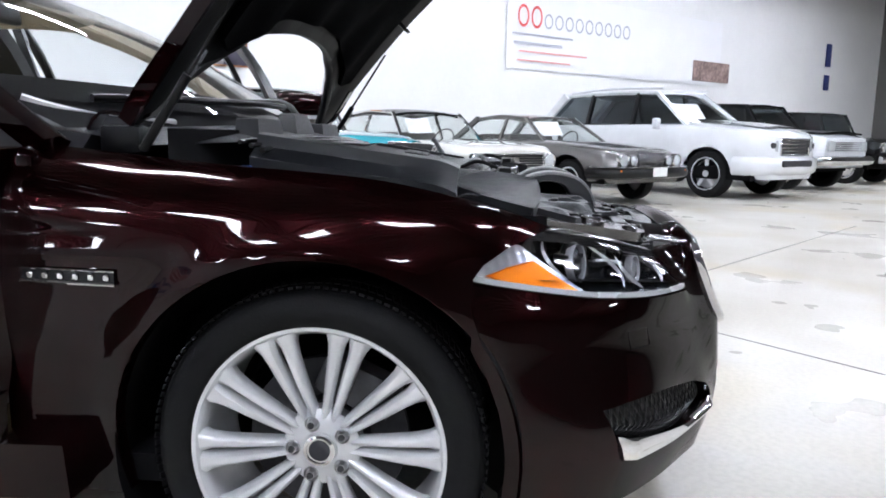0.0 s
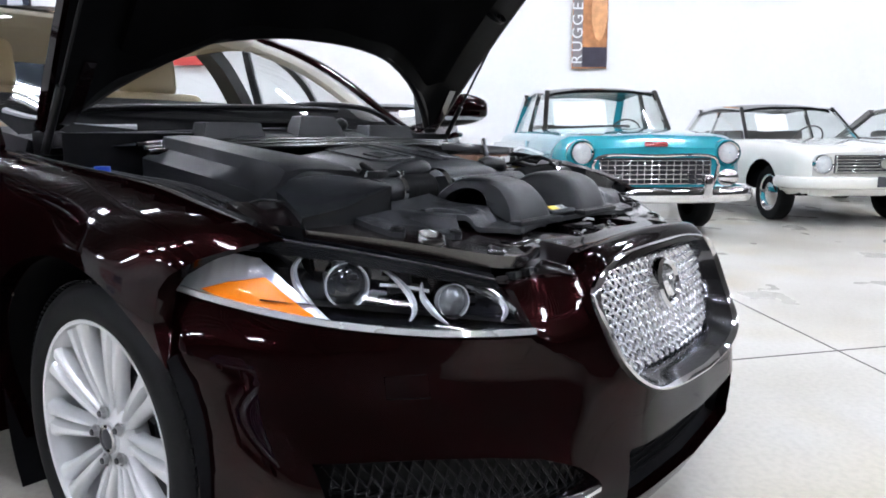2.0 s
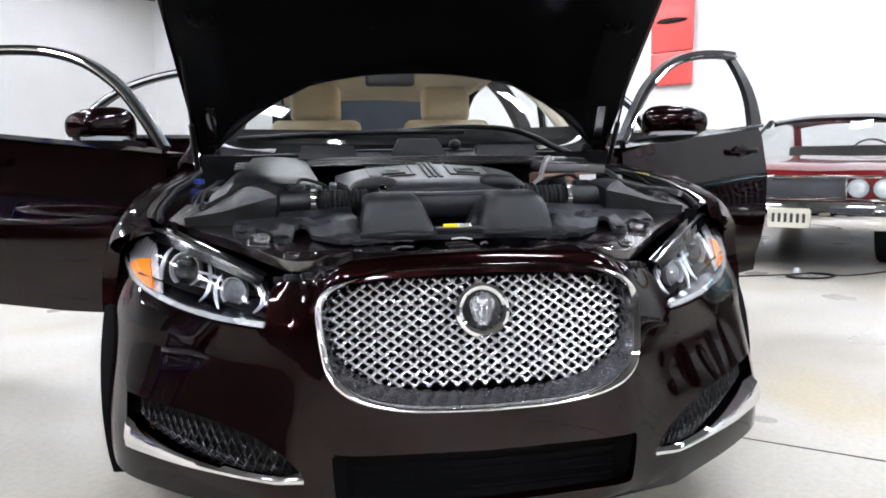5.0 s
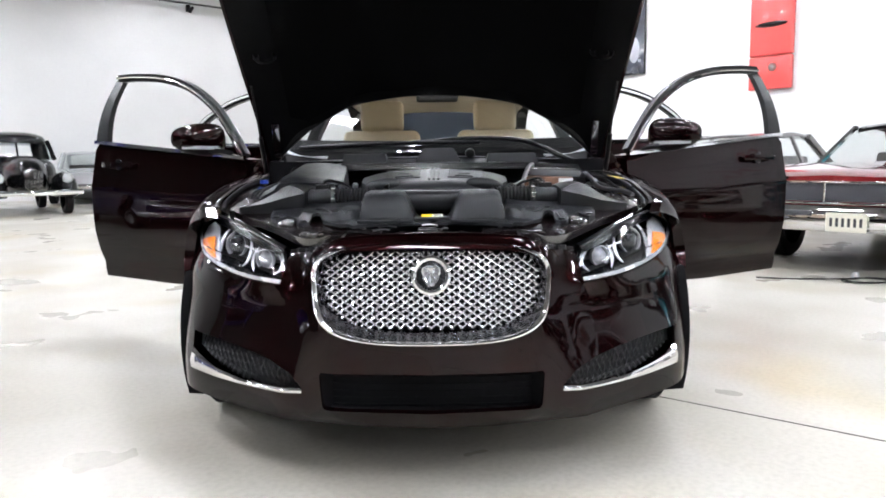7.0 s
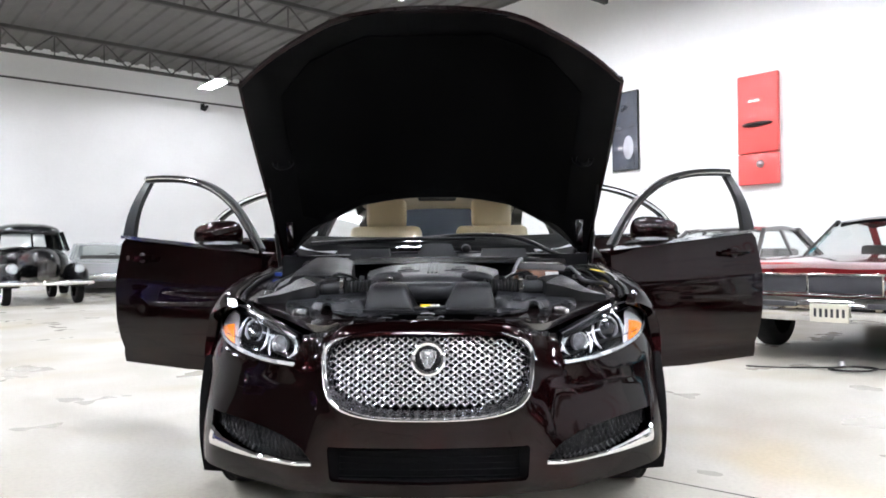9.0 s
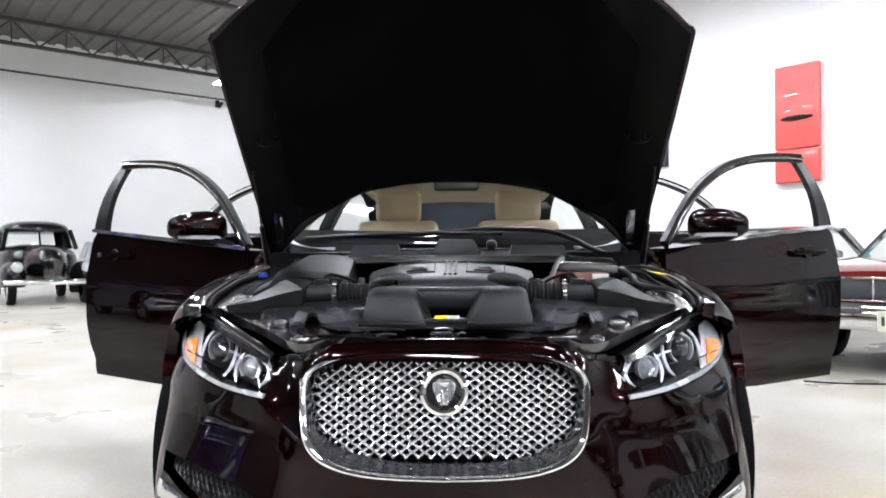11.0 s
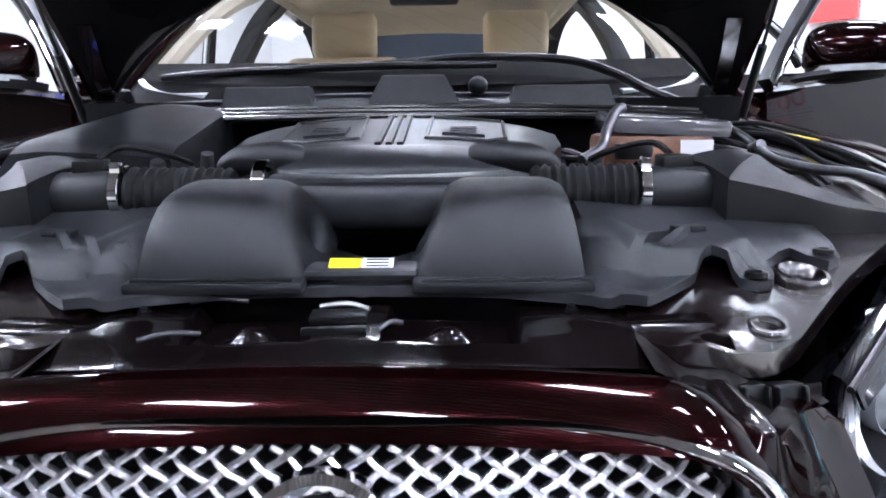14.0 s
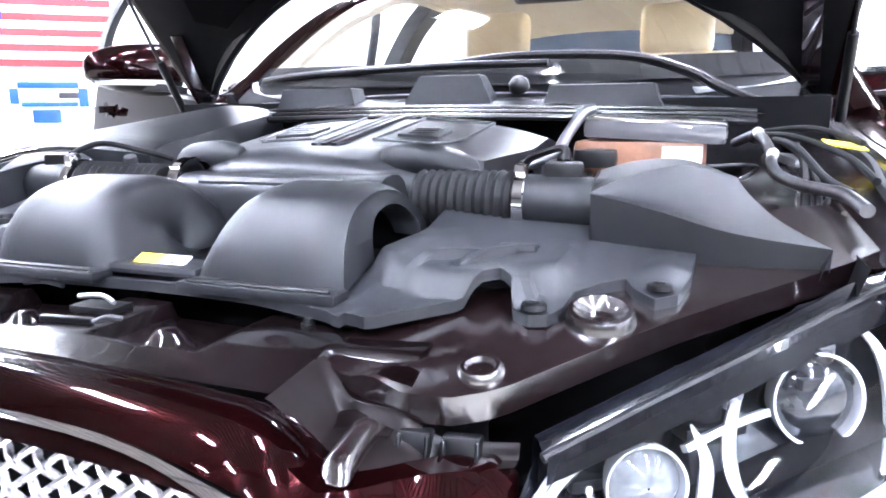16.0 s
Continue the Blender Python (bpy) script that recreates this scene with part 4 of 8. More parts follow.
bumper(forties, [(-0.84, -0.65, 0.46), (0, -0.80, 0.46), (0.84, -0.65, 0.46)], 0.1, 0.05)

# far cars along the north wall
M10 = pose(-9.6, 17.0, 0, 0, 0, 20)
M11 = pose(-7.4, 0.3, 0, 0, 0, 84)
BLUEP = paint("deep_blue_paint", (0.010, 0.012, 0.16))
blue = old_car("blue_saloon", "deep blue older saloon with chrome bumper facing the burgundy car", M11, BLUEP, dict(
    wid=[(-0.8, 0.8), (2.0, 0.92), (3.9, 0.8)], top=[(-0.8, 0.86), (0.5, 0.98), (3.9, 0.84)], belt=[(-0.8, 0.8), (0.8, 0.92), (3.9, 0.8)],
    low=[(-0.8, 0.34), (3.9, 0.34)], y0=-0.8, y1=3.9, r=0.32, wb=2.7, track=1.6, tyre_w=0.18, cab=(0.7, 1.1, 2.4, 3.0), roof_z=1.45, roof_w=0.64))
for s in (-1, 1):
    round_lamp(blue, s * 0.6, -0.82, 0.7, 0.09)
bars("grille_bar", blue, CHROME, [(0, -0.83, 0.6 + i * 0.05, 0.95, 0.02, 0.02) for i in range(5)])
bumper(blue, [(-0.9, -0.8, 0.46), (0, -0.92, 0.46), (0.9, -0.8, 0.46)], 0.14, 0.07)
far1 = old_car("saloon_car", "pale silver older saloon by the far wall", M10, paint("pale_silver_paint", (0.55, 0.57, 0.58)), dict(
    wid=[(-0.8, 0.8), (2.0, 0.9), (3.9, 0.8)], top=[(-0.8, 0.8), (0.5, 0.92), (3.9, 0.82)], belt=[(-0.8, 0.76), (0.8, 0.87), (3.9, 0.78)],
    low=[(-0.8, 0.34), (3.9, 0.34)], y0=-0.8, y1=3.9, r=0.32, wb=2.7, track=1.6, tyre_w=0.18, cab=(0.7, 1.2, 2.4, 3.0), roof_z=1.4, roof_w=0.62))
bumper(far1, [(-0.9, -0.8, 0.46), (0, -0.9, 0.46), (0.9, -0.8, 0.46)], 0.14, 0.07)
# ---- what hangs on the walls ----
BAN = mat("white_vinyl_banner", (0.82, 0.82, 0.83), 0.45, var=0.03, scale=1.5)
RED_INK = mat("red_ink", (0.75, 0.10, 0.10), 0.5, var=0.05)
GREY_INK = mat("grey_ink", (0.42, 0.43, 0.48), 0.5, var=0.05)
PINK_INK = mat("faded_red_ink", (0.75, 0.35, 0.33), 0.5, var=0.05)
NAVY = mat("navy_cloth", (0.02, 0.03, 0.12), 0.7)
FLAG_RED = mat("red_cloth", (0.50, 0.018, 0.020), 0.7)
FLAG_WHITE = mat("white_cloth", (0.82, 0.82, 0.82), 0.7)


def cloth(bm, w, h, amp=0.02, t=0.006, nu=24, nv=10, ph=0.0):
    grid_sheet(bm, nu, nv, lambda u, v: Vector(((u - 0.5) * w, amp * math.sin(u * 9 + v * 2 + ph) * (1 - 0.4 * v), (v - 0.5) * h)))
    r = bmesh.ops.extrude_face_region(bm, geom=bm.faces[:])
    for g in r["geom"]:
        if isinstance(g, bmesh.types.BMVert):
            g.co.y += t


def on_east(b, z, out=0.05):
    return hall(A_MAX - out, b, z, -90)


def on_north(a, z, out=0.05):
    return hall(a, B_MAX - out, z, 0)

# ---- the burgundy saloon, bonnet and doors open: nose at y = 0, tail towards +y ----
saloon = thing("saloon", "glossy dark burgundy saloon, bonnet and all doors open", "car")

HUB_Y, HUB_Z, ARCH = 0.867, 0.332, 0.402
XU = keyed([(0, 0), (0.25, 0.25), (0.42, 0.405), (0.55, 0.54), (0.7, 0.695), (0.85, 0.825), (1, 0.912)])
YU = keyed([(0, -0.024), (0.25, -0.012), (0.36, 0.018), (0.42, 0.045), (0.55, 0.135), (0.7, 0.265), (0.85, 0.42), (1, 0.62)])
XL = keyed([(0, 0), (0.25, 0.27), (0.42, 0.41), (0.55, 0.54), (0.7, 0.69), (0.85, 0.82), (1, 0.902)])
YL = keyed([(0, -0.085), (0.25, -0.070), (0.42, -0.020), (0.55, 0.060), (0.7, 0.165), (0.85, 0.290), (1, 0.49)])
YC = keyed([(0.20, -0.045), (0.26, -0.078), (0.35, -0.088), (0.45, -0.086), (0.52, -0.078), (0.60, -0.052), (0.65, -0.034), (0.70, 0.0), (0.735, 0.040)])
SPAN = 1.15


def nose(s, z, out=0.0):
    """A point of the front: s along it (either sign), height z, and how far proud of the surface."""
    u = min(1.0, abs(s) / SPAN)
    k = max(-0.3, min(1.0, (z - 0.28) / 0.34))
    k = k * k * (3 - 2 * k) if 0 < k < 1 else k
    x, y = XL(u) + (XU(u) - XL(u)) * k, YL(u) + (YU(u) - YL(u)) * k
    w = min(1.0, max(0.0, (u - 0.30) / 0.15))
    w = w * w * (3 - 2 * w)
    if z > 0.605:
        y += 0.82 * w * (z - 0.605) * (1 - 0.25 * max(0.0, u - 0.7) / 0.3)
        x -= 0.22 * w * (z - 0.605)
    if z < 0.27:
        y += 0.6 * (0.27 - z)
    y -= 0.010 * math.exp(-((z - 0.59) / 0.02) ** 2) * w
    y = y * w + (1 - w) * (YC(z) + 1.2 * (YU(u) - YU(0)))
    e = 0.01
    nx, ny = -(YU(min(1, u + e)) - YU(max(0, u - e))), (XU(min(1, u + e)) - XU(max(0, u - e)))
    d = math.hypot(nx, ny)
    x += -nx / d * out
    y += -ny / d * out
    return Vector((math.copysign(x, s) if s else 0.0, y, z))


def s_at(x, z):
    lo, hi = 0.0, SPAN
    for _ in range(28):
        m = (lo + hi) / 2
        if nose(m, z).x < abs(x):
            lo = m
        else:
            hi = m
    return math.copysign(lo, x)


def s_at_y(y, z):
    lo, hi = 0.3, SPAN
    for _ in range(28):
        m = (lo + hi) / 2
        if nose(m, z).y < y:
            lo = m
        else:
            hi = m
    return lo


def edge(t):
    """Smooth step from 0 to 1."""
    t = min(1.0, max(0.0, t))
    return t * t * (3 - 2 * t)


def mirror_loop(half):
    """half: (x >= 0, z) from top centre round to bottom centre."""
    return [(a, b) for a, b in half] + [(-a, b) for a, b in half[::-1] if a > 1e-6]


def grille_outline(grow=0.0, n=72):
    out = []
    for i in range(n):
        a = 2 * math.pi * i / n
        c, s = math.cos(a), math.sin(a)
        q = 0.48 if s > 0 else 0.54
        v = math.copysign(abs(s) ** q, s)
        x = (0.352 + grow) * math.copysign(abs(c) ** q, c) * (1 - 0.055 * (1 - v) - 0.03 * max(0, v) ** 4)
        z = 0.593 + (0.127 + grow) * v + 0.008 * (1 - min(1, (x / 0.34) ** 2)) * (1 if v > 0 else -1)
        out.append((x, z))
    return out


LAMP_LOW = [(0.452, 0.606), (0.52, 0.608), (0.60, 0.614), (0.70, 0.630), (0.78, 0.653), (0.84, 0.680), (0.878, 0.710)]
half = [(s_at(0.001, 0.735), 0.735), (s_at(0.25, 0.732), 0.732), (s_at(0.30, 0.722), 0.722), (s_at(0.335, 0.704), 0.704), (s_at(0.37, 0.699), 0.699), (s_at(0.42, 0.690), 0.690), (s_at(0.438, 0.678), 0.678), (s_at(0.444, 0.65), 0.65)]
half += [(s_at(x, z), z - 0.004) for x, z in LAMP_LOW]
half += [(s_at_y(0.567, 0.64), 0.64)]
for z in (0.56, 0.50, 0.44, 0.38, 0.32, 0.27, 0.235):
    half.append((s_at_y(HUB_Y - math.sqrt(ARCH ** 2 - (z - HUB_Z) ** 2), z), z))
half += [(s_at(0.72, 0.222), 0.222), (s_at(0.45, 0.208), 0.208), (0.0, 0.203)]
half[0] = (0.0, 0.735)
low_hole = mirror_loop([(0.0, 0.371), (0.350, 0.373), (0.358, 0.364), (0.346, 0.272), (0.335, 0.262), (0.0, 0.254)])
VENT = [(0.376, 0.314), (0.384, 0.327), (0.420, 0.360), (0.485, 0.387), (0.560, 0.401), (0.640, 0.411), (0.72, 0.416), (0.795, 0.418), (0.792, 0.350), (0.70, 0.327), (0.593, 0.314), (0.45, 0.312)]
holes = [[(s_at(x, z), z) for x, z in grille_outline(-0.004)], low_hole]
holes += [[(sg * s_at(x, z), z) for x, z in VENT] for sg in (1, -1)]
bm = bm_new()
skin(bm, mirror_loop(half), holes, nose, 0.022)
inner_v = [v for v in bm.verts if not v.is_boundary]
for _ in range(5):
    bmesh.ops.smooth_vert(bm, verts=inner_v, factor=0.5, use_axis_x=True, use_axis_y=True, use_axis_z=True)
rim = [e for e in bm.edges if e.is_boundary]
for g in bmesh.ops.extrude_edge_only(bm, edges=rim)["geom"]:
    if isinstance(g, bmesh.types.BMVert):
        g.co.y += 0.03
part("front_bumper", bm, PAINT, saloon)

# number-plate-wide lower intake, side vents: dark mesh, near-black sheet for the shade behind
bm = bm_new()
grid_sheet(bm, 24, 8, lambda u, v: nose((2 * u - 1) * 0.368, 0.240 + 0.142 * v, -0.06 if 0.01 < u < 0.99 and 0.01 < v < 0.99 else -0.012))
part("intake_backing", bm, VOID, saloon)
for i in range(5):
    bm = bm_new()
    tube(bm, [nose(s * 0.055, 0.265 + i * 0.021, -0.055) for s in range(-6, 7)], 0.0022, 6, 1)
    part("intake_slat", bm, VOID, saloon)
for sg in (1, -1):
    bm = bm_new()
    grid_sheet(bm, 16, 4, lambda u, v: nose(sg * (s_at(0.37, 0.33) + u * 0.56), 0.290 + 0.140 * v, -0.045))
    vb = part("vent_backing", bm, BLACK, saloon)
    bm = bm_new()
    for i in range(26):
        for d in (1, -1):
            s0 = s_at(0.37, 0.33) + i * 0.022
            pts = []
            for k in range(7):
                z, s1 = 0.30 + k * 0.020, s0 + d * (k - 3) * 0.011
                x1 = abs(nose(s1, z).x)
                if 0.39 < x1 < 0.80:
                    pts.append(nose(sg * s1, z, -0.032))
            if len(pts) > 2:
                tube(bm, pts, 0.0028, 5, 1)
    part("vent_mesh", bm, BLACK, vb)
    bm = bm_new()
    rings = []
    for i in range(25):
        t = i / 24
        x = 0.378 + t * 0.412
        zt = 0.317 + 0.050 * max(0.0, (t - 0.30) / 0.70) ** 1.6
        zb = 0.302 - 0.005 * math.sin(t * math.pi) + 0.006 * t
        s = sg * s_at(x, zt)
        e = min(1.0, t * 9, (1 - t) * 22 + 0.25)
        o = (0.012 + 0.010 * t) * e
        rings.append([nose(s, zb, -0.004), nose(s, zb + (zt - zb) * 0.1, o * 0.8), nose(s, zb + (zt - zb) * 0.5, o), nose(s, zt - 0.004, o * 0.8), nose(s, zt, -0.002), nose(s, zt + 0.004, -0.03), nose(s, zb, -0.02)])
    loft(bm, rings, True, (True, True))
    part("chrome_blade", bm, CHROME, saloon, "chrome blade under the side vent")
# tow-eye cover line
bm = bm_new()
tube(bm, [nose(s_at(x, z), z, 0.001) for x, z in ((-0.680, 0.552), (-0.683, 0.515), (-0.626, 0.512), (-0.622, 0.552), (-0.680, 0.552))], 0.0012, 5, 1)
part("tow_eye_cover", bm, VOID, saloon)
# grille: chrome surround, lattice, emblem
def gy(x, z):
    """Depth of the lattice."""
    return 0.020 + (z - 0.637) * 0.30 + 0.26 * x * x


bm = bm_new()
rings = []
og, ig = grille_outline(0.004), grille_outline(-0.017)
shelf = []
for (x0, z0), (x1, z1) in zip(og, ig):
    low = edge((0.62 - z0) / 0.12)
    side = min(1.0, abs(x0) / 0.30) ** 4
    zi = z0 + (z1 - z0) * (0.55 + 0.65 * side + 0.75 * low)
    xi = x0 + (x1 - x0) * (1.0 + 0.35 * side)
    ring = []
    for k, o in ((0.0, -0.012), (0.02, 0.007), (0.10, 0.014), (0.24, 0.016), (0.34, 0.011), (0.42, 0.002)):
        x, z = x0 + (xi - x0) * k, z0 + (zi - z0) * k
        ring.append(nose(s_at(x, z), z, o))
    lip = ring[-1]
    inner_p = Vector((xi, gy(xi, zi) - 0.004, zi))
    shelf.append([lip, lip.lerp(inner_p, 0.5) + Vector((0, 0.004, 0)), inner_p, inner_p + Vector((0, 0.014, 0))])
    rings.append(ring)
rings.append(rings[0])
loft(bm, rings, False)
surround = part("grille_surround", bm, CHROME, saloon, "polished chrome grille surround")
# inner chrome band; the dark it mirrors is put into its base colour
bm = bm_new()
loft(bm, shelf + shelf[:1], False)
part("grille_shelf", bm, mat("dark_reflection_chrome", (0.17, 0.17, 0.185), 0.14, 1.0, var=0.1, scale=20), surround, "inner chrome band of the surround, its dark reflection put into the colour")


inner = [(x, max(z, 0.487)) for x, z in grille_outline(-0.020)]
bm = bm_new()
PX, PZ = 0.0295, 0.0205
for d in (1, -1):
    for i in range(-28, 29):
        pts = []
        x_at = i * PX
        for k in range(-60, 61):
            z = 0.593 + k * 0.005
            x = x_at + d * (z - 0.593) * PX / PZ
            pts.append((x, z))
        ok = inside([p[0] for p in pts], [p[1] for p in pts], inner)
        live = [p for p, g in zip(pts, ok) if g]
        if len(live) > 2:
            path = [Vector((x, gy(x, z) - (0.0025 * math.cos(2 * math.pi * (z - 0.593) / PZ) * d), z)) for x, z in live]
            tube(bm, path, 1.0, 5, 1, [(-0.0036, -0.003), (-0.0028, 0.0016), (0.0, 0.0034), (0.0028, 0.0016), (0.0036, -0.003)], up=(0, -1, 0))
part("grille_mesh", bm, LATTICE, saloon, "chrome diamond lattice mesh")
# near-black sheet in place of the shade behind the lattice
bm = bm_new()
grid_sheet(bm, 12, 6, lambda u, v: Vector(((u - 0.5) * 0.68, gy((u - 0.5) * 0.68, 0.58) + 0.045, 0.455 + (0.270 - 1.1 * max(0.0, abs(u - 0.5) * 0.68 - 0.27)) * v)))
part("grille_backing", bm, VOID, saloon)
em = pose(0, gy(0, 0.637) - 0.014, 0.637, 76)
bm = bm_new()
lathe(bm, [(0.040, -0.008), (0.043, 0.006), (0.050, 0.011), (0.057, 0.006), (0.059, -0.010)], em, 48)
emblem = part("emblem", bm, CHROME, saloon, "round chrome grille emblem")
bm = bm_new()
lathe(bm, [(0.041, 0.001), (0.025, 0.003), (0.001, 0.004)], em, 40)
part("emblem_disc", bm, mat("dark_emblem_metal", (0.03, 0.03, 0.032), 0.25, 0.6, var=0.6, scale=60, bump=0.6, bump_scale=120), emblem)
bm = bm_new()
rings = []
for k, (w, z, q) in enumerate(((0.010, -0.031, 0.6), (0.017, -0.022, 1.2), (0.022, -0.010, 0.7), (0.025, 0.002, 1.3), (0.027, 0.012, 0.7), (0.026, 0.021, 1.2), (0.018, 0.029, 0.6))):
    rings.append([em @ Vector((w * a, z, 0.004 + h * q)) for a, h in ((-1, 0), (-0.75, 0.007), (-0.45, 0.003), (-0.2, 0.009), (0, 0.006), (0.2, 0.009), (0.45, 0.003), (0.75, 0.007), (1, 0))])
loft(bm, rings, False)
part("emblem_relief", bm, REFLECTOR, emblem)

# painted header behind the grille top
HEAD = [(0.020, 0.714), (0.026, 0.727), (0.036, 0.741), (0.050, 0.752), (0.064, 0.756), (0.076, 0.7545), (0.086, 0.750), (0.094, 0.746), (0.102, 0.745)]
bm = bm_new()
rings = []
for i in range(33):
    x = -0.355 + 0.71 * i / 32
    a = abs(x)
    back = -0.05 * a * a
    drop = 0.15 * a * a + 8.0 * max(0.0, a - 0.26) ** 2
    rings.append([Vector((x, y + back, z - drop)) for y, z in HEAD])
loft(bm, rings, False)
part("grille_header", bm, PAINT, saloon)
# slam panel and its arms
bm = bm_new()


def arm_z(x, y):
    """Height of the panel arm: a ridge along its middle, falling away to its front lip."""
    z = 0.738 + 0.25 * (y - 0.2) - 0.05 * (x - 0.44)
    return z + 0.008 * math.exp(-((y - 0.86 * x + 0.115) / 0.018) ** 2) * edge((0.40 - x) / 0.05)


def slam(u, v):
    s = 2 * u - 1
    x = s * 0.345
    a = abs(x)
    y0 = 0.098 + 0.30 * x * x
    y1 = 0.262 - 0.3 * x * x
    y = y0 + (y1 - y0) * v
    z = 0.743 + 0.007 * edge((y - y0) / 0.06) - 0.15 * a * a * (1 - edge((y - y0) / 0.08))
    pocket = edge((a - 0.030) / 0.010) * edge((0.160 - a) / 0.012 + (y - 0.15) * 1.5) * edge((y - 0.146) / 0.006)
    z -= 0.017 * pocket
    z += 0.016 * math.exp(-(((a - 0.092) / 0.020) ** 2 + ((y - 0.188) / 0.017) ** 2) ** 2)
    z -= 0.020 * edge((a - 0.262) / 0.010) * edge((0.20 - y) / 0.03)
    z += 0.004 * math.exp(-((a - 0.205) / 0.035) ** 2 - ((y - 0.205) / 0.018) ** 2)
    return Vector((x, y, z))


grid_sheet(bm, 110, 34, slam)
part("slam_panel", bm, SLAM, saloon)
for sg in (1, -1):
    bm = bm_new()

    def ledge(u, v):
        x = 0.262 + 0.175 * u
        y0 = 0.098 if x < 0.335 else 0.098 + (nose(s_at(x, 0.695), 0.695).y + 0.006 - 0.098) * edge((x - 0.335) / 0.03)
        y1 = 0.178 - 0.020 * edge((x - 0.265) / 0.04) + 0.30 * max(0.0, x - 0.385)
        floor = 0.706 - 0.020 * edge((x - 0.33) / 0.06)
        side = edge((0.312 - x) / 0.055)
        top = 0.739 + 0.008 * v
        z = floor + (top - floor) * side
        z += 0.012 * edge((v - 0.7) / 0.3) * (1 - side)
        return Vector((sg * x, y0 + (y1 - y0) * v, z))
    grid_sheet(bm, 34, 16, ledge)
    part("corner_ledge", bm, LEDGE, saloon)
    # rounded rib running forward to the grille's corner, and the stepped clips beside it
    bm = bm_new()
    rings = []
    for k in range(9):
        t = k / 8
        y, z = 0.150 - 0.098 * t, 0.716 - 0.010 * t
        x, w = 0.327 + 0.010 * t * t, 0.011 + 0.004 * t
        h = 0.016 * min(1.0, 0.25 + t * 4) * min(1.0, (1 - t) * 5 + 0.05)
        rings.append([Vector((sg * (x + w * math.cos(a)), y, z - 0.010 + h * math.sin(a))) for a in [math.pi * q / 10 for q in range(11)]])
    loft(bm, rings, False)
    part("corner_rib", bm, ARM, saloon)
    for x, y, w, z in ((0.361, 0.149, 0.026, 0.692), (0.396, 0.157, 0.030, 0.689)):
        bm = bm_new()
        m = pose(sg * x, y, z, -12, 0, sg * 10)
        box(bm, (w, 0.020, 0.030), m, 0.003)
        clip = part("corner_clip", bm, BLACK, saloon)
        bm = bm_new()
        for q in (-1, 1):
            box(bm, (0.003, 0.008, 0.026), m @ pose(q * (w / 2 - 0.002), -0.013, 0), 0.001, 1)
        box(bm, (w * 0.8, 0.006, 0.003), m @ pose(0, -0.012, -0.006), 0.001, 1)
        part("clip_rim", bm, BLACK, clip)
# bonnet catch, its frame and striker bars
bm = bm_new()
box(bm, (0.060, 0.008, 0.008), pose(-0.012, 0.168, 0.752, 0, 0, 6), 0.003)
box(bm, (0.055, 0.030, 0.008), pose(-0.014, 0.212, 0.753, 0, 0, 3), 0.003)
cat = part("bonnet_catch", bm, BLACK, saloon)
bm = bm_new()
tube(bm, [(-0.030, 0.200, 0.766), (-0.004, 0.204, 0.768), (0.018, 0.198, 0.764)], 0.0025, 8, 3)
part("catch_lever", bm, ALU, cat)
for x0, y0, x1, y1 in ((-0.176, 0.130, -0.127, 0.146), (-0.174, 0.254, -0.114, 0.254), (0.030, 0.160, 0.050, 0.176)):
    bm = bm_new()
    tube(bm, [(x0, y0, 0.756), ((x0 + x1) / 2, (y0 + y1) / 2, 0.760), (x1, y1, 0.757)], 0.0025, 8, 3)
    part("striker_bar", bm, STEEL_DARK, saloon)
for x, y, z in ((0.215, 0.235, 0.756), (-0.215, 0.235, 0.756), (0.292, 0.176, 0.735), (-0.292, 0.176, 0.735)):
    bm = bm_new()
    cyl(bm, 0.005, 0.0045, 0.006, pose(x, y, z - 0.002), 6)
    cyl(bm, 0.007, 0.007, 0.002, pose(x, y, z - 0.004), 14)
    part("panel_bolt", bm, BLACK, saloon)
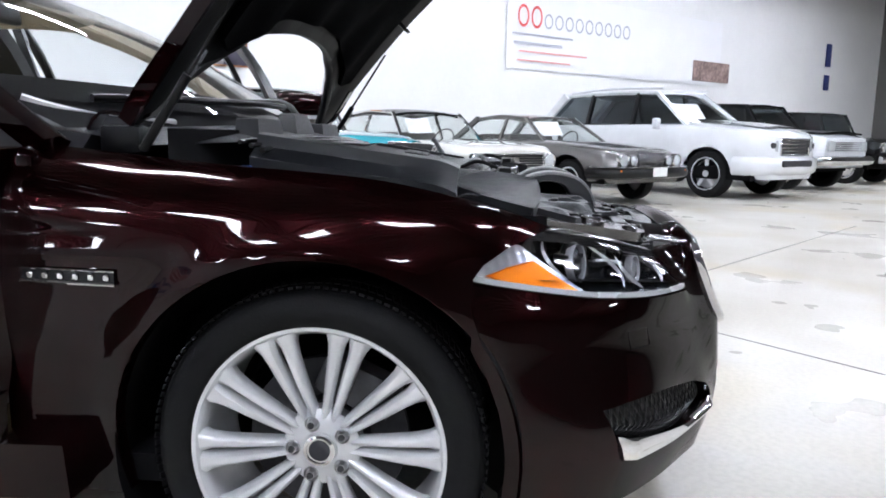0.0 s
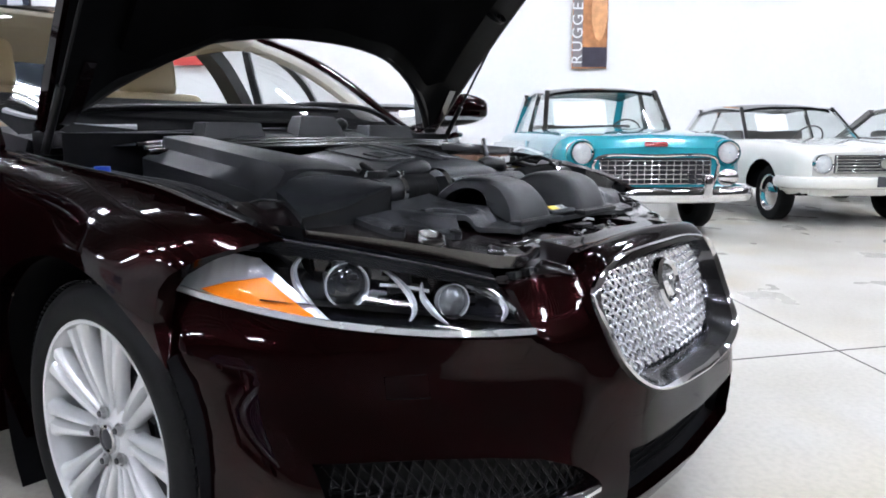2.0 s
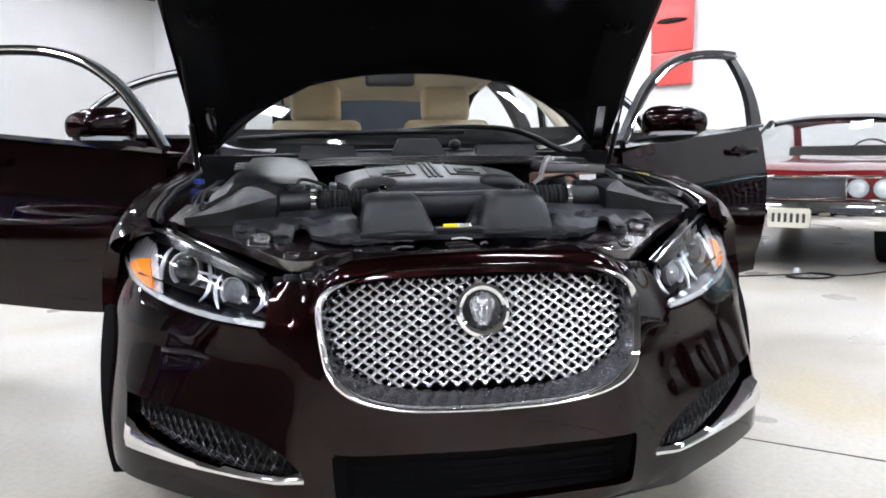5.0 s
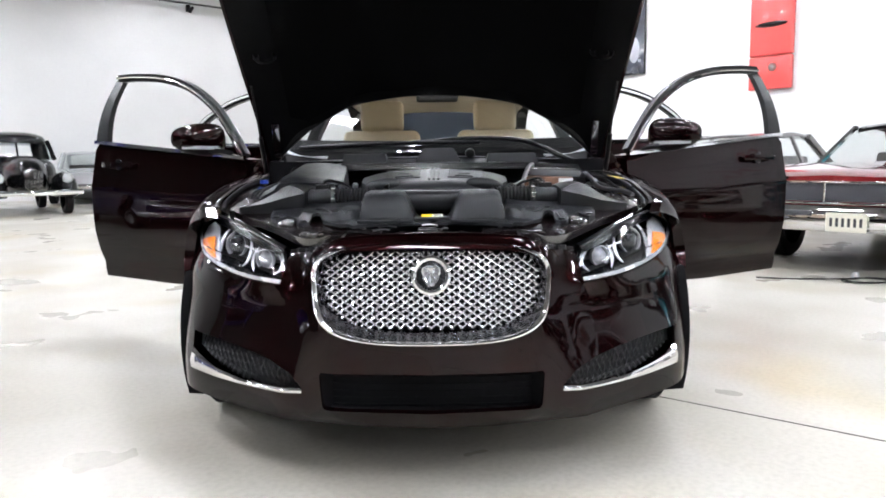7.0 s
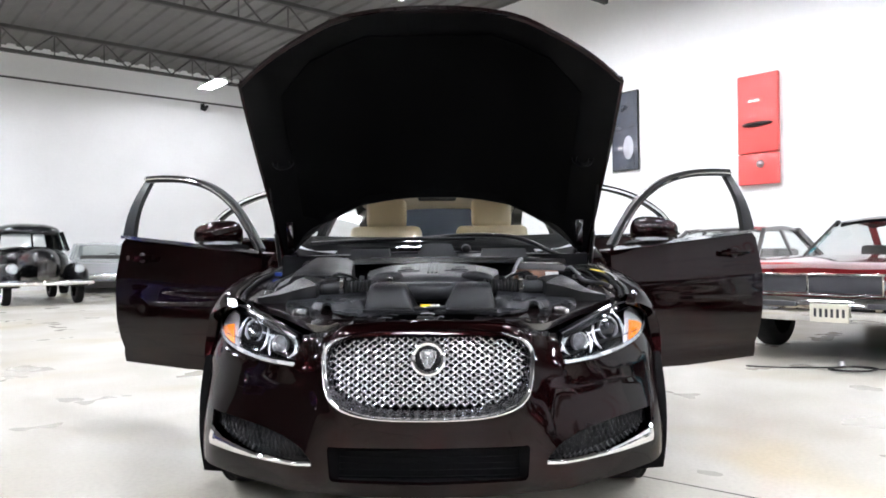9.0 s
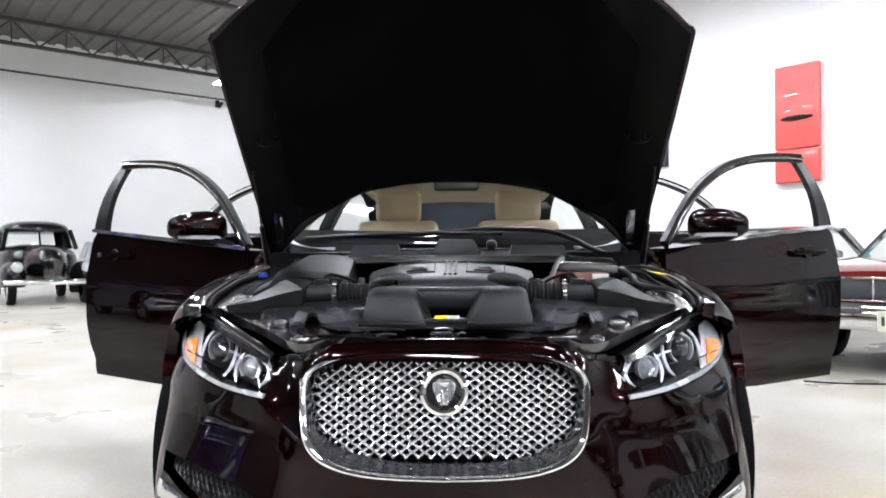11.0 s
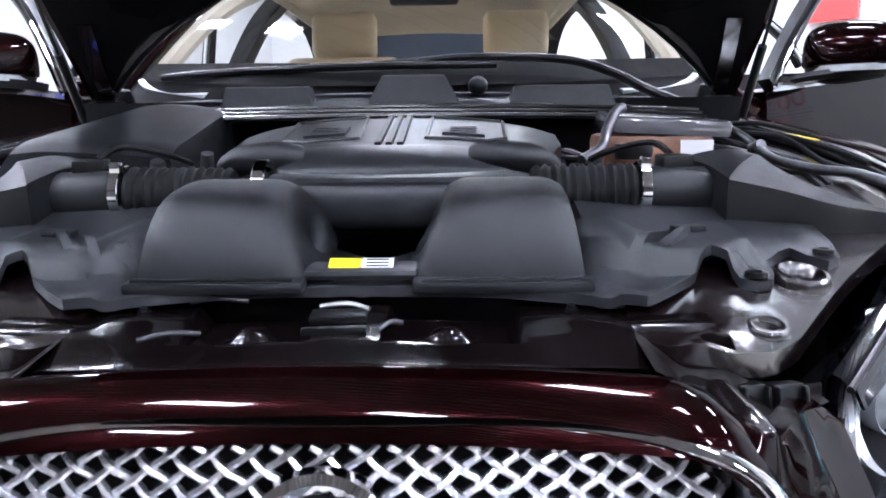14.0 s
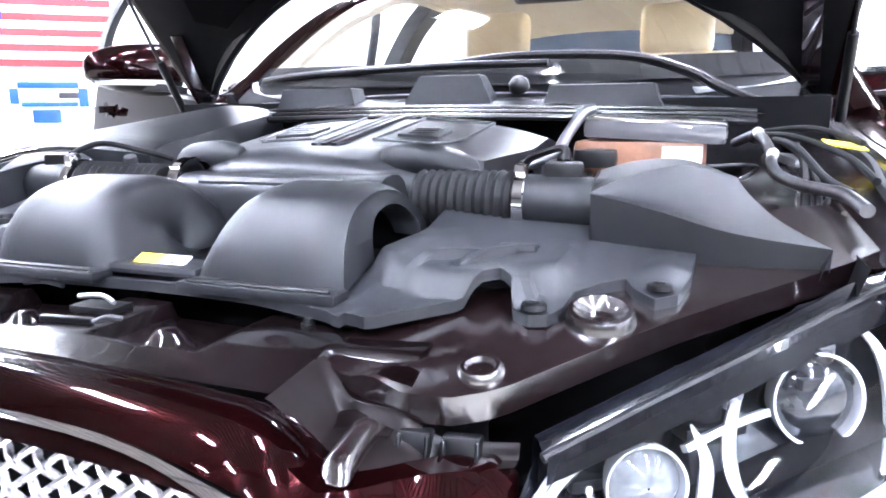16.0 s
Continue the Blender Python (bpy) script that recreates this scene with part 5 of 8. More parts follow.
for sg in (1, -1):
    arm = [(0.262, 0.178), (0.300, 0.160), (0.345, 0.156), (0.385, 0.162), (0.408, 0.176), (0.423, 0.189), (0.458, 0.231), (0.497, 0.277), (0.539, 0.324), (0.587, 0.373), (0.640, 0.425), (0.690, 0.475), (0.724, 0.515), (0.70, 0.640), (0.60, 0.590), (0.55, 0.510), (0.50, 0.440), (0.42, 0.370), (0.34, 0.310), (0.27, 0.245)]
    hole1 = [(0.322, 0.162), (0.352, 0.161), (0.353, 0.178), (0.323, 0.180)]
    bm = bm_new()
    skin(bm, arm, [hole1], lambda x, y: Vector((sg * x, y, arm_z(x, y))), 0.011, flange=(0, 0.002, -0.024))
    part("slam_panel_arm", bm, ARM, saloon)
    bm = bm_new()
    box(bm, (0.036, 0.018, 0.020), pose(sg * 0.338, 0.172, 0.712, 6, sg * 4, 0), 0.004)
    part("latch_pocket", bm, VOID, saloon)
    m = pose(sg * 0.474, 0.303, 0.768, 14, sg * 3, 0)
    bm = bm_new()
    lathe(bm, [(0.033, -0.012), (0.031, 0.000), (0.028, 0.005), (0.024, 0.006), (0.019, 0.001), (0.015, -0.006), (0.001, -0.008)], m, 32)
    part("adjuster_cap", bm, ARM, saloon)
    bm = bm_new()
    lathe(bm, [(0.020, -0.004), (0.019, 0.002), (0.016, 0.005), (0.013, 0.0045), (0.011, 0.001), (0.001, 0.0)], pose(sg * 0.396, 0.201, arm_z(0.396, 0.201) + 0.001, 14), 24)
    part("bump_stop", bm, ARM, saloon)
    # near-black sheet standing in for the shade in the gap between arm and lamp
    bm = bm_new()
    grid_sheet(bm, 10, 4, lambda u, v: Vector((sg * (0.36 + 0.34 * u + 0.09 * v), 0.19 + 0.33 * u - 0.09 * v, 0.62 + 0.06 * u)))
    part("lamp_gap_shade", bm, VOID, saloon)
    for k, (x, y, z) in enumerate(((0.485, 0.225, 0.675), (0.565, 0.295, 0.70), (0.655, 0.37, 0.728))):
        bm = bm_new()
        cyl(bm, 0.017, 0.013, 0.03, pose(sg * x, y, z, 12, sg * 8), 14)
        box(bm, (0.06, 0.04, 0.012), pose(sg * x, y, z - 0.018, 0, 0, sg * 38), 0.004)
        part("lamp_bracket", bm, GREY_L, saloon)

# ---- headlamps ----
SHROUD = mat("glossy_grey_lamp_shroud", (0.0028, 0.003, 0.004), 0.12, var=0.2, scale=20, coat=0.5, spec=0.2)
RING = mat("satin_lamp_chrome", (0.66, 0.67, 0.70), 0.26, 0.6, var=0.05, coat=0.6)
SIDE_REF = mat("silver_side_reflector", (0.80, 0.82, 0.85), 0.22, 0.35, var=0.12, scale=40, coat=0.5)
LAMP_TOP = [(0.878, 0.716), (0.845, 0.748), (0.80, 0.772), (0.755, 0.783), (0.70, 0.774), (0.62, 0.752), (0.53, 0.724), (0.455, 0.698)]


for sg in (1, -1):
    loop = [(s_at(x, z), z) for x, z in LAMP_LOW] + [(s_at(x, z), z) for x, z in LAMP_TOP]
    fl = lambda s, z, o=0.0: nose(sg * s, z, o)
    bm = bm_new()
    near = resample(loop, 0.01)
    dome = lambda s, z: 0.004 + 0.016 * (1 - (1 - min(1.0, min(math.hypot(s - q[0], z - q[1]) for q in near) / 0.055)) ** 2)
    skin(bm, loop, [], lambda s, z: fl(s, z, dome(s, z)), 0.010)
    lens = part("headlamp_lens", bm, LENS, saloon, "clear headlamp cover")
    lens.visible_shadow = False
    # inner tray
    bm = bm_new()
    cu, cz = sum(p[0] for p in loop) / len(loop), sum(p[1] for p in loop) / len(loop)
    skin(bm, loop, [], lambda s, z: fl(s, z, -0.006 - 0.05 * min(1.0, 4 * min(abs(s - q[0]) + abs(z - q[1]) for q in resample(loop, 0.02)) / 0.12)), 0.016)
    tray = part("headlamp", bm, LENS_IN, saloon, "dark headlamp with chrome rings")
    # chrome lower lip and edge
    bm = bm_new()
    tube(bm, [fl(s_at(x, z), z + 0.006, 0.001) for x, z in LAMP_LOW], 0.0055, 8, 3, [(-0.6, -1), (0.6, -1), (0.9, 0), (0.6, 1), (-0.6, 1)])
    part("lamp_trim", bm, RING, tray)
    bm = bm_new()
    tube(bm, [fl(s_at(x, z), z - 0.003, 0.003) for x, z in LAMP_TOP], 0.004, 6, 3)
    part("lamp_edge", bm, BLACK, tray)
    # top flap of the lamp housing
    bm = bm_new()
    rings = []
    for i in range(20):
        t = i / 19
        j = t * (len(LAMP_TOP) - 3) + 2
        a, b = LAMP_TOP[int(j)], LAMP_TOP[min(int(j) + 1, len(LAMP_TOP) - 1)]
        x, z = a[0] + (b[0] - a[0]) * (j % 1), a[1] + (b[1] - a[1]) * (j % 1)
        p = fl(s_at(x, z), z, 0.004)
        rings.append([p, p + Vector((-sg * 0.006, 0.008, 0.006)), p + Vector((-sg * 0.010, 0.013, 0.007)), p + Vector((-sg * 0.012, 0.016, 0.001)), p + Vector((-sg * 0.013, 0.018, -0.06))])
    loft(bm, rings, False)
    part("lamp_flap", bm, SHROUD, tray)
    # amber corner with silver reflector round it
    amb = [(0.734, 0.651), (0.764, 0.656), (0.796, 0.666), (0.822, 0.682), (0.833, 0.694), (0.802, 0.707), (0.762, 0.714), (0.754, 0.692), (0.744, 0.670)]
    sil = [(0.718, 0.641), (0.78, 0.655), (0.84, 0.684), (0.866, 0.707), (0.840, 0.738), (0.795, 0.758), (0.757, 0.744), (0.744, 0.705), (0.730, 0.670)]
    bm = bm_new()
    skin(bm, [(s_at(x, z), z) for x, z in sil], [], lambda s, z: fl(s, z, -0.008 - 0.0035 * abs(math.sin(s * 150 + z * 60)) - 0.10 * max(0.0, 0.690 - z) * 0.3), 0.006, flange=(0, 0.01, 0))
    part("side_reflector", bm, SIDE_REF, tray, "silver reflector at the lamp corner")
    bm = bm_new()
    skin(bm, [(s_at(x, z), z) for x, z in amb], [], lambda s, z: fl(s, z, -0.002 - 0.0008 * math.sin(s * 400)), 0.008, flange=(0, 0.008, 0))
    part("amber_reflector", bm, AMBER_GLOW, tray, "orange side reflector")
    bm = bm_new()
    tube(bm, [fl(s_at(x, z), z, -0.020) for x, z in ((0.628, 0.694), (0.600, 0.690), (0.565, 0.680))], 1.0, 4, 3, [(-0.003, -0.004), (0.003, -0.004), (0.003, 0.004), (-0.003, 0.004)], up=(0, -1, 0.2))
    part("lamp_bar", bm, RING, tray)
    # two projector lamps with their chrome hoops
    for x, z, r, nm in ((0.672, 0.695, 0.040, "main_projector"), (0.540, 0.662, 0.031, "inner_projector")):
        c = fl(s_at(x, z), z, -0.022)
        q = Vector((sg * 0.42, -0.90, 0.12)).to_track_quat("Z", "Y").to_matrix().to_4x4()
        m = Matrix.Translation(c) @ q
        bm = bm_new()
        lathe(bm, [(r * 1.02, -0.012), (r * 1.07, 0.001), (r * 1.05, 0.006), (r * 0.98, 0.005), (r * 0.96, -0.008)], m, 36)
        pj = part(nm, bm, RING, tray)
        bm = bm_new()
        lathe(bm, [(r * 1.0, -0.008), (r * 0.86, -0.001), (r * 0.55, 0.005), (0.001, 0.008)], m, 32)
        part("projector_lens", bm, mat("projector_glass", (0.20, 0.21, 0.22) if r < 0.035 else (0.03, 0.032, 0.036), 0.08, 0.3, var=0.3, scale=60, coat=0.8), pj)
        hoops = (((0.692, 0.754), (0.723, 0.728), (0.734, 0.696), (0.731, 0.664), (0.722, 0.640)), ((0.616, 0.732), (0.600, 0.706), (0.596, 0.676), (0.604, 0.652), (0.620, 0.636)))
        if r < 0.035:
            hoops = (((0.566, 0.696), (0.578, 0.676), (0.580, 0.660), (0.577, 0.642), (0.570, 0.627)), ((0.478, 0.688), (0.468, 0.670), (0.466, 0.655), (0.472, 0.640), (0.488, 0.627)))
        for hp in hoops:
            bm = bm_new()
            tube(bm, [fl(s_at(hx, hz), hz, -0.016) for hx, hz in hp], lambda t: 0.25 + 0.9 * math.sin(math.pi * t), 6, 4, [(-0.0052, -0.003), (0.0052, -0.003), (0.004, 0.004), (-0.004, 0.004)], up=(0, -1, 0.2))
            part("chrome_hoop", bm, RING, pj)
    bm = bm_new()
    tube(bm, [fl(s_at(x, z), z, -0.02) for x, z in ((0.455, 0.640), (0.475, 0.670), (0.50, 0.69))], 0.008, 6, 4)
    part("lamp_reflector", bm, REFLECTOR, tray)
    # dark shroud under the top of the cover
    shroud = [(0.80, 0.770), (0.755, 0.781), (0.70, 0.772), (0.62, 0.750), (0.53, 0.722), (0.457, 0.697), (0.459, 0.682), (0.53, 0.702), (0.62, 0.728), (0.70, 0.748), (0.755, 0.760)]
    bm = bm_new()
    skin(bm, [(s_at(x, z), z) for x, z in shroud], [], lambda s, z: fl(s, z, 0.0085), 0.012, flange=(0, 0.006, -0.002))
    part("lamp_shroud", bm, SHROUD, tray)

# ---- front wings ----
XS = keyed([(0.36, 0.80), (0.45, 0.852), (0.55, 0.900), (0.7, 0.924), (0.9, 0.934), (1.5, 0.938)])
ZT = keyed([(0.36, 0.765), (0.43, 0.790), (0.5, 0.818), (0.62, 0.850), (0.8, 0.881), (1.1, 0.904), (1.48, 0.942)])
FZ = keyed([(0.2, -0.085), (0.30, -0.062), (0.45, -0.026), (0.60, -0.004), (0.70, 0.0), (0.78, -0.005), (0.84, -0.020), (0.88, -0.042), (0.91, -0.072), (0.93, -0.105), (0.95, -0.13)])


def wing(y, z):
    k = min(1.0, 0.55 + 0.45 * (y - 0.4) / 0.3)
    x = XS(y) + FZ(z * 0.93 / ZT(y) if z > 0.55 else z) * k
    d = math.hypot(y - HUB_Y, z - HUB_Z)
    return x + 0.013 * math.exp(-((d - ARCH) / 0.05) ** 2) + 0.010 * math.exp(-((z - 0.73) / 0.025) ** 2) * max(0.0, min(1.0, (y - 1.05) / 0.3))


a_start = math.degrees(math.asin((0.565 - HUB_Z) / ARCH))
wing_out = [(HUB_Y + ARCH * math.cos(radians(a)), HUB_Z + ARCH * math.sin(radians(a))) for a in np.linspace(180 - a_start, -14, 40)]
wing_out += [(1.29, 0.215), (1.40, 0.215), (1.43, 0.30), (1.455, 0.50), (1.465, 0.72), (1.455, 0.85), (1.45, ZT(1.45))]
wing_out += [(y, ZT(y)) for y in np.linspace(1.40, 0.44, 22)]
wing_out += [(0.415, 0.784), (0.44, 0.778), (0.50, 0.755), (0.545, 0.725), (0.563, 0.70), (0.565, 0.64)]
for sg in (1, -1):
    bm = bm_new()
    skin(bm, wing_out, [], lambda y, z: Vector((sg * wing(y, z), y, z)), 0.018, flange=(-sg * 0.035, 0, -0.004))
    part("front_wing", bm, PAINT, saloon)
    bm = bm_new()
    rings = []
    for i in range(30):
        y = 0.50 + i * 0.93 / 29
        x, z = wing(y, ZT(y)), ZT(y)
        rings.append([Vector((sg * (x - a), y, z + b)) for a, b in ((0.028, -0.010), (0.034, -0.006), (0.048, -0.008), (0.056, -0.018), (0.075, -0.030), (0.16, -0.046), (0.165, -0.20))])
    loft(bm, rings, False)
    part("wing_rail", bm, ARM, saloon)
    bm = bm_new()
    tube(bm, [Vector((sg * (wing(y, ZT(y)) - 0.066), y, ZT(y) - 0.016)) for y in np.linspace(0.50, 1.42, 14)], 0.008, 6, 2)
    part("wing_seal", bm, RUBBER, saloon)
    # side badge: dark bar in a chrome rim, with plain raised marks
    zb = lambda y: 0.690 + 0.02 * (y - 1.23)
    bm = bm_new()
    tube(bm, [(sg * (wing(y, 0.69) + 0.003), y, zb(y)) for y in (1.232, 1.30, 1.36, 1.415)], 1.0, 4, 2, [(-0.004, -0.013), (0.004, -0.013), (0.004, 0.012), (-0.004, 0.012)])
    bd = part("side_badge", bm, LENS_IN, saloon, "dark badge bar with chrome marks on the wing")
    for dz, r in ((-0.013, 0.0035), (0.012, 0.0018)):
        bm = bm_new()
        tube(bm, [(sg * (wing(y, 0.69) + 0.007), y, zb(y) + dz) for y in (1.231, 1.30, 1.36, 1.416)], r, 6, 2)
        part("badge_rim", bm, CHROME, bd)
    for k in range(6):
        y = 1.247 + k * 0.030
        bm = bm_new()
        box(bm, (0.005, 0.011, 0.013), pose(sg * (wing(y, 0.69) + 0.009), y, zb(y)), 0.002, 1)
        part("badge_mark", bm, CHROME, bd)
    # wheel-arch liner
    bm = bm_new()
    rings = []
    for a in np.linspace(-30, 210, 33):
        c, s = math.cos(radians(a)), math.sin(radians(a))
        rings.append([Vector((sg * x, HUB_Y + (ARCH + 0.004) * c * k, HUB_Z + (ARCH + 0.004) * s * k)) for x, k in ((0.905, 1.0), (0.80, 1.02), (0.60, 1.02), (0.56, 0.6))])
    loft(bm, rings, False)
    part("arch_liner", bm, VOID, saloon)


# ---- wheels ----
def alloy_wheel(x, y, sg):
    m = pose(x, y, HUB_Z, 0, 90 * sg, 0) @ pose(0, 0, 0, 0, 0, 180 if sg < 0 else 0)
    w = thing_part("wheel", saloon)
    bm = bm_new()
    R = 0.338
    prof = [(0.256, -0.10), (0.262, -0.118), (0.29, -0.128), (0.318, -0.122), (0.332, -0.108), (R, -0.09), (R, 0.06), (0.334, 0.082), (0.322, 0.098), (0.305, 0.106), (0.290, 0.108), (0.270, 0.104), (0.258, 0.096), (0.254, 0.085)]
    lathe(bm, prof, m, 72)
    ty = part("tyre", bm, RUBBER, w, "black low-profile tyre")
    bm = bm_new()
    for k in range(120):
        a = 360 * k / 120
        box(bm, (0.004, 0.0105, 0.030), m @ pose(0, 0, 0, 0, 0, a) @ pose(0.3325, 0, 0.0785, 0, 24, 0) @ pose(0, 0, 0, 9, 0, 0), 0.0)
        box(bm, (0.004, 0.0115, 0.038), m @ pose(0, 0, 0, 0, 0, a + 1.2) @ pose(0.3380, 0, 0.035, 14, 0, 0), 0.0)
        box(bm, (0.004, 0.0115, 0.040), m @ pose(0, 0, 0, 0, 0, a) @ pose(0.3380, 0, -0.015, -14, 0, 0), 0.0)
    part("tread", bm, RUBBER, ty, smooth=False)
    bm = bm_new()
    lathe(bm, [(0.240, -0.10), (0.236, 0.02), (0.240, 0.07), (0.246, 0.088), (0.252, 0.098), (0.2595, 0.099), (0.2600, 0.085)], m, 72)
    part("rim", bm, SILVER, w)
    for k in range(10):
        bm = bm_new()
        for d in (-1, 1):
            a = 90 + 3 + 36 * k
            rings = []
            for i in range(9):
                t = i / 8
                rad = 0.060 + t * 0.186
                off = d * (0.0092 + 0.0138 * t + (0.006 * (t - 0.8) if t > 0.8 else 0))
                hw = 0.0078 + 0.0082 * t + (0.009 * (t - 0.85) / 0.15 if t > 0.85 else 0)
                zc = 0.062 + 0.030 * math.sin(t * 1.5) - 0.006 * t
                ring = [Vector((rad, off + q * hw, zc + h)) for q, h in ((-1, -0.022), (-1.0, -0.004), (-0.55, 0.006), (0.2 * d, 0.008), (0.55, 0.006), (1.0, -0.004), (1, -0.022))]
                rings.append([m @ (Matrix.Rotation(radians(a), 4, "Z") @ p) for p in ring])
            loft(bm, rings, True, (True, True))
        part("spoke", bm, SILVER, w, "paired silver spoke")
    bm = bm_new()
    lathe(bm, [(0.082, 0.030), (0.080, 0.060), (0.070, 0.068), (0.036, 0.074), (0.034, 0.080), (0.001, 0.080)], m, 48)
    part("hub_face", bm, SILVER, w)
    bm = bm_new()
    lathe(bm, [(0.034, 0.074), (0.032, 0.084), (0.027, 0.086), (0.026, 0.082), (0.001, 0.083)], m, 36)
    cap = part("centre_cap", bm, CHROME, w)
    bm = bm_new()
    lathe(bm, [(0.022, 0.083), (0.018, 0.086), (0.001, 0.0865)], m, 24)
    part("cap_disc", bm, DASH, cap)
    for k in range(5):
        bm = bm_new()
        mm = m @ pose(0, 0, 0, 0, 0, 20 + 40 * sg + 72 * k) @ pose(0.056, 0, 0.076)
        cyl(bm, 0.0115, 0.010, 0.022, mm, 6)
        lathe(bm, [(0.016, 0.002), (0.0145, 0.004), (0.012, -0.004)], mm, 18)
        nut = part("wheel_nut", bm, ALU, w)
        bm = bm_new()
        cyl(bm, 0.0075, 0.0065, 0.004, mm @ pose(0, 0, 0.012), 12)
        part("nut_cap", bm, STEEL_DARK, nut)
    bm = bm_new()
    lathe(bm, [(0.17, -0.02), (0.17, 0.0), (0.09, 0.0), (0.085, 0.02), (0.001, 0.02)], m, 40)
    part("brake_disc", bm, STEEL_DARK, w)
    bm = bm_new()
    box(bm, (0.09, 0.17, 0.07), m @ pose(-0.12, 0.07, 0.015, 0, 0, -25), 0.02)
    part("brake_caliper", bm, STEEL_DARK, w)
    return w


def thing_part(name, parent):
    """A part that only gathers its own pieces."""
    ob = new(name)
    ob.empty_display_size = 0.05
    ob.parent = parent
    return ob


for sg in (1, -1):
    alloy_wheel(sg * 0.780, HUB_Y, sg)
    alloy_wheel(sg * 0.785, HUB_Y + 2.909, sg)

# ---- bonnet, propped open ----
HIN_Y, HIN_Z, TILT = 1.305, 0.985, 46.0
CT, ST = math.cos(radians(TILT)), math.sin(radians(TILT))


def bonnet(x, l, inn=0.0):
    """x across, l from the hinge forwards, inn: how far under the outer skin."""
    crown = 0.035 * (1 - (x / 0.80) ** 2) + 0.05 * math.sin(min(1, max(0, l / 1.3)) * math.pi) - 0.28 * max(0, l - 1.02) ** 1.5
    crown += 0.012 * math.exp(-((abs(x) - 0.36) / 0.06) ** 2)
    h = crown - inn
    return Vector((x, HIN_Y - l * CT + h * ST, HIN_Z + l * ST + h * CT))


def bonnet_skin(x, l):
    """The outer panel, which rolls over quickly at its sides."""
    back = 0.325 - 0.325 * min(1, abs(x) / 0.74) ** 2.6
    roll = 1 - min(1.0, abs(x) / 0.785) ** 7
    return bonnet(x, l, -0.060 * roll * edge((1.05 - l) / 0.35) * edge((l - back + 0.02) / 0.10))


rear_edge = [(x, 0.325 - 0.325 * min(1, abs(x) / 0.74) ** 2.6) for x in np.linspace(-0.74, 0.74, 25)]
bon = rear_edge + [(0.765, 0.005), (0.785, 0.3), (0.80, 0.6), (0.80, 0.93), (0.785, 0.965), (0.66, 1.07), (0.50, 1.175), (0.31, 1.265), (0.15, 1.295), (0, 1.30)]
bon += [(-x, l) for x, l in bon[-2:24:-1]]
bm = bm_new()
skin(bm, bon, [], bonnet_skin, 0.035)
bonnet_ob = part("bonnet", bm, PAINT, saloon, "opened bonnet with black lining")
bm = bm_new()
skin(bm, bon, [], lambda x, l: bonnet(x * 0.99, l, 0.030 - 0.012 * math.exp(-((abs(x) - 0.62) / 0.05) ** 2) * (1 if l < 1.0 else 0.2)), 0.035)
part("bonnet_frame", bm, FRAME, bonnet_ob).data.flip_normals()
bm = bm_new()
lin = [(x, l + 0.05) for x, l in rear_edge if abs(x) < 0.61] + [(0.63, 0.25), (0.63, 0.9), (0.48, 1.07), (0.25, 1.18), (-0.25, 1.18), (-0.48, 1.07), (-0.63, 0.9), (-0.63, 0.25)]
skin(bm, lin, [], lambda x, l: bonnet(x, l, 0.046 + 0.010 * math.cos(x * 22) * math.cos(l * 9)), 0.04, flange=(0, 0.012, 0.012))
part("bonnet_lining", bm, LINER, bonnet_ob, "black felt bonnet lining").data.flip_normals()
bm = bm_new()
tube(bm, [bonnet(x * 0.995, l + 0.004, 0.014) for x, l in rear_edge], 0.016, 8, 1)
part("bonnet_edge", bm, BLACK, bonnet_ob)
bm = bm_new()
side = [(0.765, 0.005), (0.785, 0.3), (0.80, 0.6), (0.80, 0.93), (0.785, 0.965), (0.66, 1.07), (0.50, 1.175), (0.31, 1.265), (0, 1.30), (-0.31, 1.265), (-0.50, 1.175), (-0.66, 1.07), (-0.785, 0.965), (-0.80, 0.93), (-0.80, 0.6), (-0.785, 0.3), (-0.765, 0.005)]
tube(bm, [bonnet(x * 0.992, l * 0.997, 0.014) for x, l in side], 1.0, 6, 3, [(-0.006, -0.016), (0.006, -0.016), (0.006, 0.016), (-0.006, 0.016)], up=(0, 0.7, 0.7))
part("bonnet_rim", bm, PAINT, bonnet_ob)
for sg in (1, -1):
    bm = bm_new()
    p0, p1 = Vector((sg * 0.772, 1.253, 0.925)), Vector((sg * 0.762, 1.015, 1.285))
    pm = p0 + (p1 - p0) * 0.42
    tube(bm, [p0, pm], 0.010, 10, 1)
    st = part("gas_strut", bm, BLACK, saloon)
    bm = bm_new()
    tube(bm, [pm, p1], 0.0042, 8, 1)
    part("strut_rod", bm, BLACK, st)
    bm = bm_new()
    tube(bm, [(sg * 0.72, 1.40, 0.93), (sg * 0.725, 1.36, 1.0), bonnet(sg * 0.715, 0.05, 0.045), bonnet(sg * 0.70, 0.22, 0.045)], 1.0, 4, 4, [(-0.016, -0.004), (0.016, -0.004), (0.016, 0.004), (-0.016, 0.004)])
    part("bonnet_hinge", bm, PAINT_IN, saloon)
    bm = bm_new()
    lathe(bm, [(0.05, -0.005), (0.045, 0.008), (0.03, 0.010), (0.028, -0.004)], Matrix.Translation(bonnet(sg * 0.68, 0.55, 0.036)) @ pose(0, 0, 0, TILT + 180), 24)
    part("lining_socket", bm, BLACK, bonnet_ob)

# ---- cabin ----
WB = keyed([(0, 1.215), (0.35, 1.265), (0.6, 1.40), (0.79, 1.56)])      # foot of the windscreen across


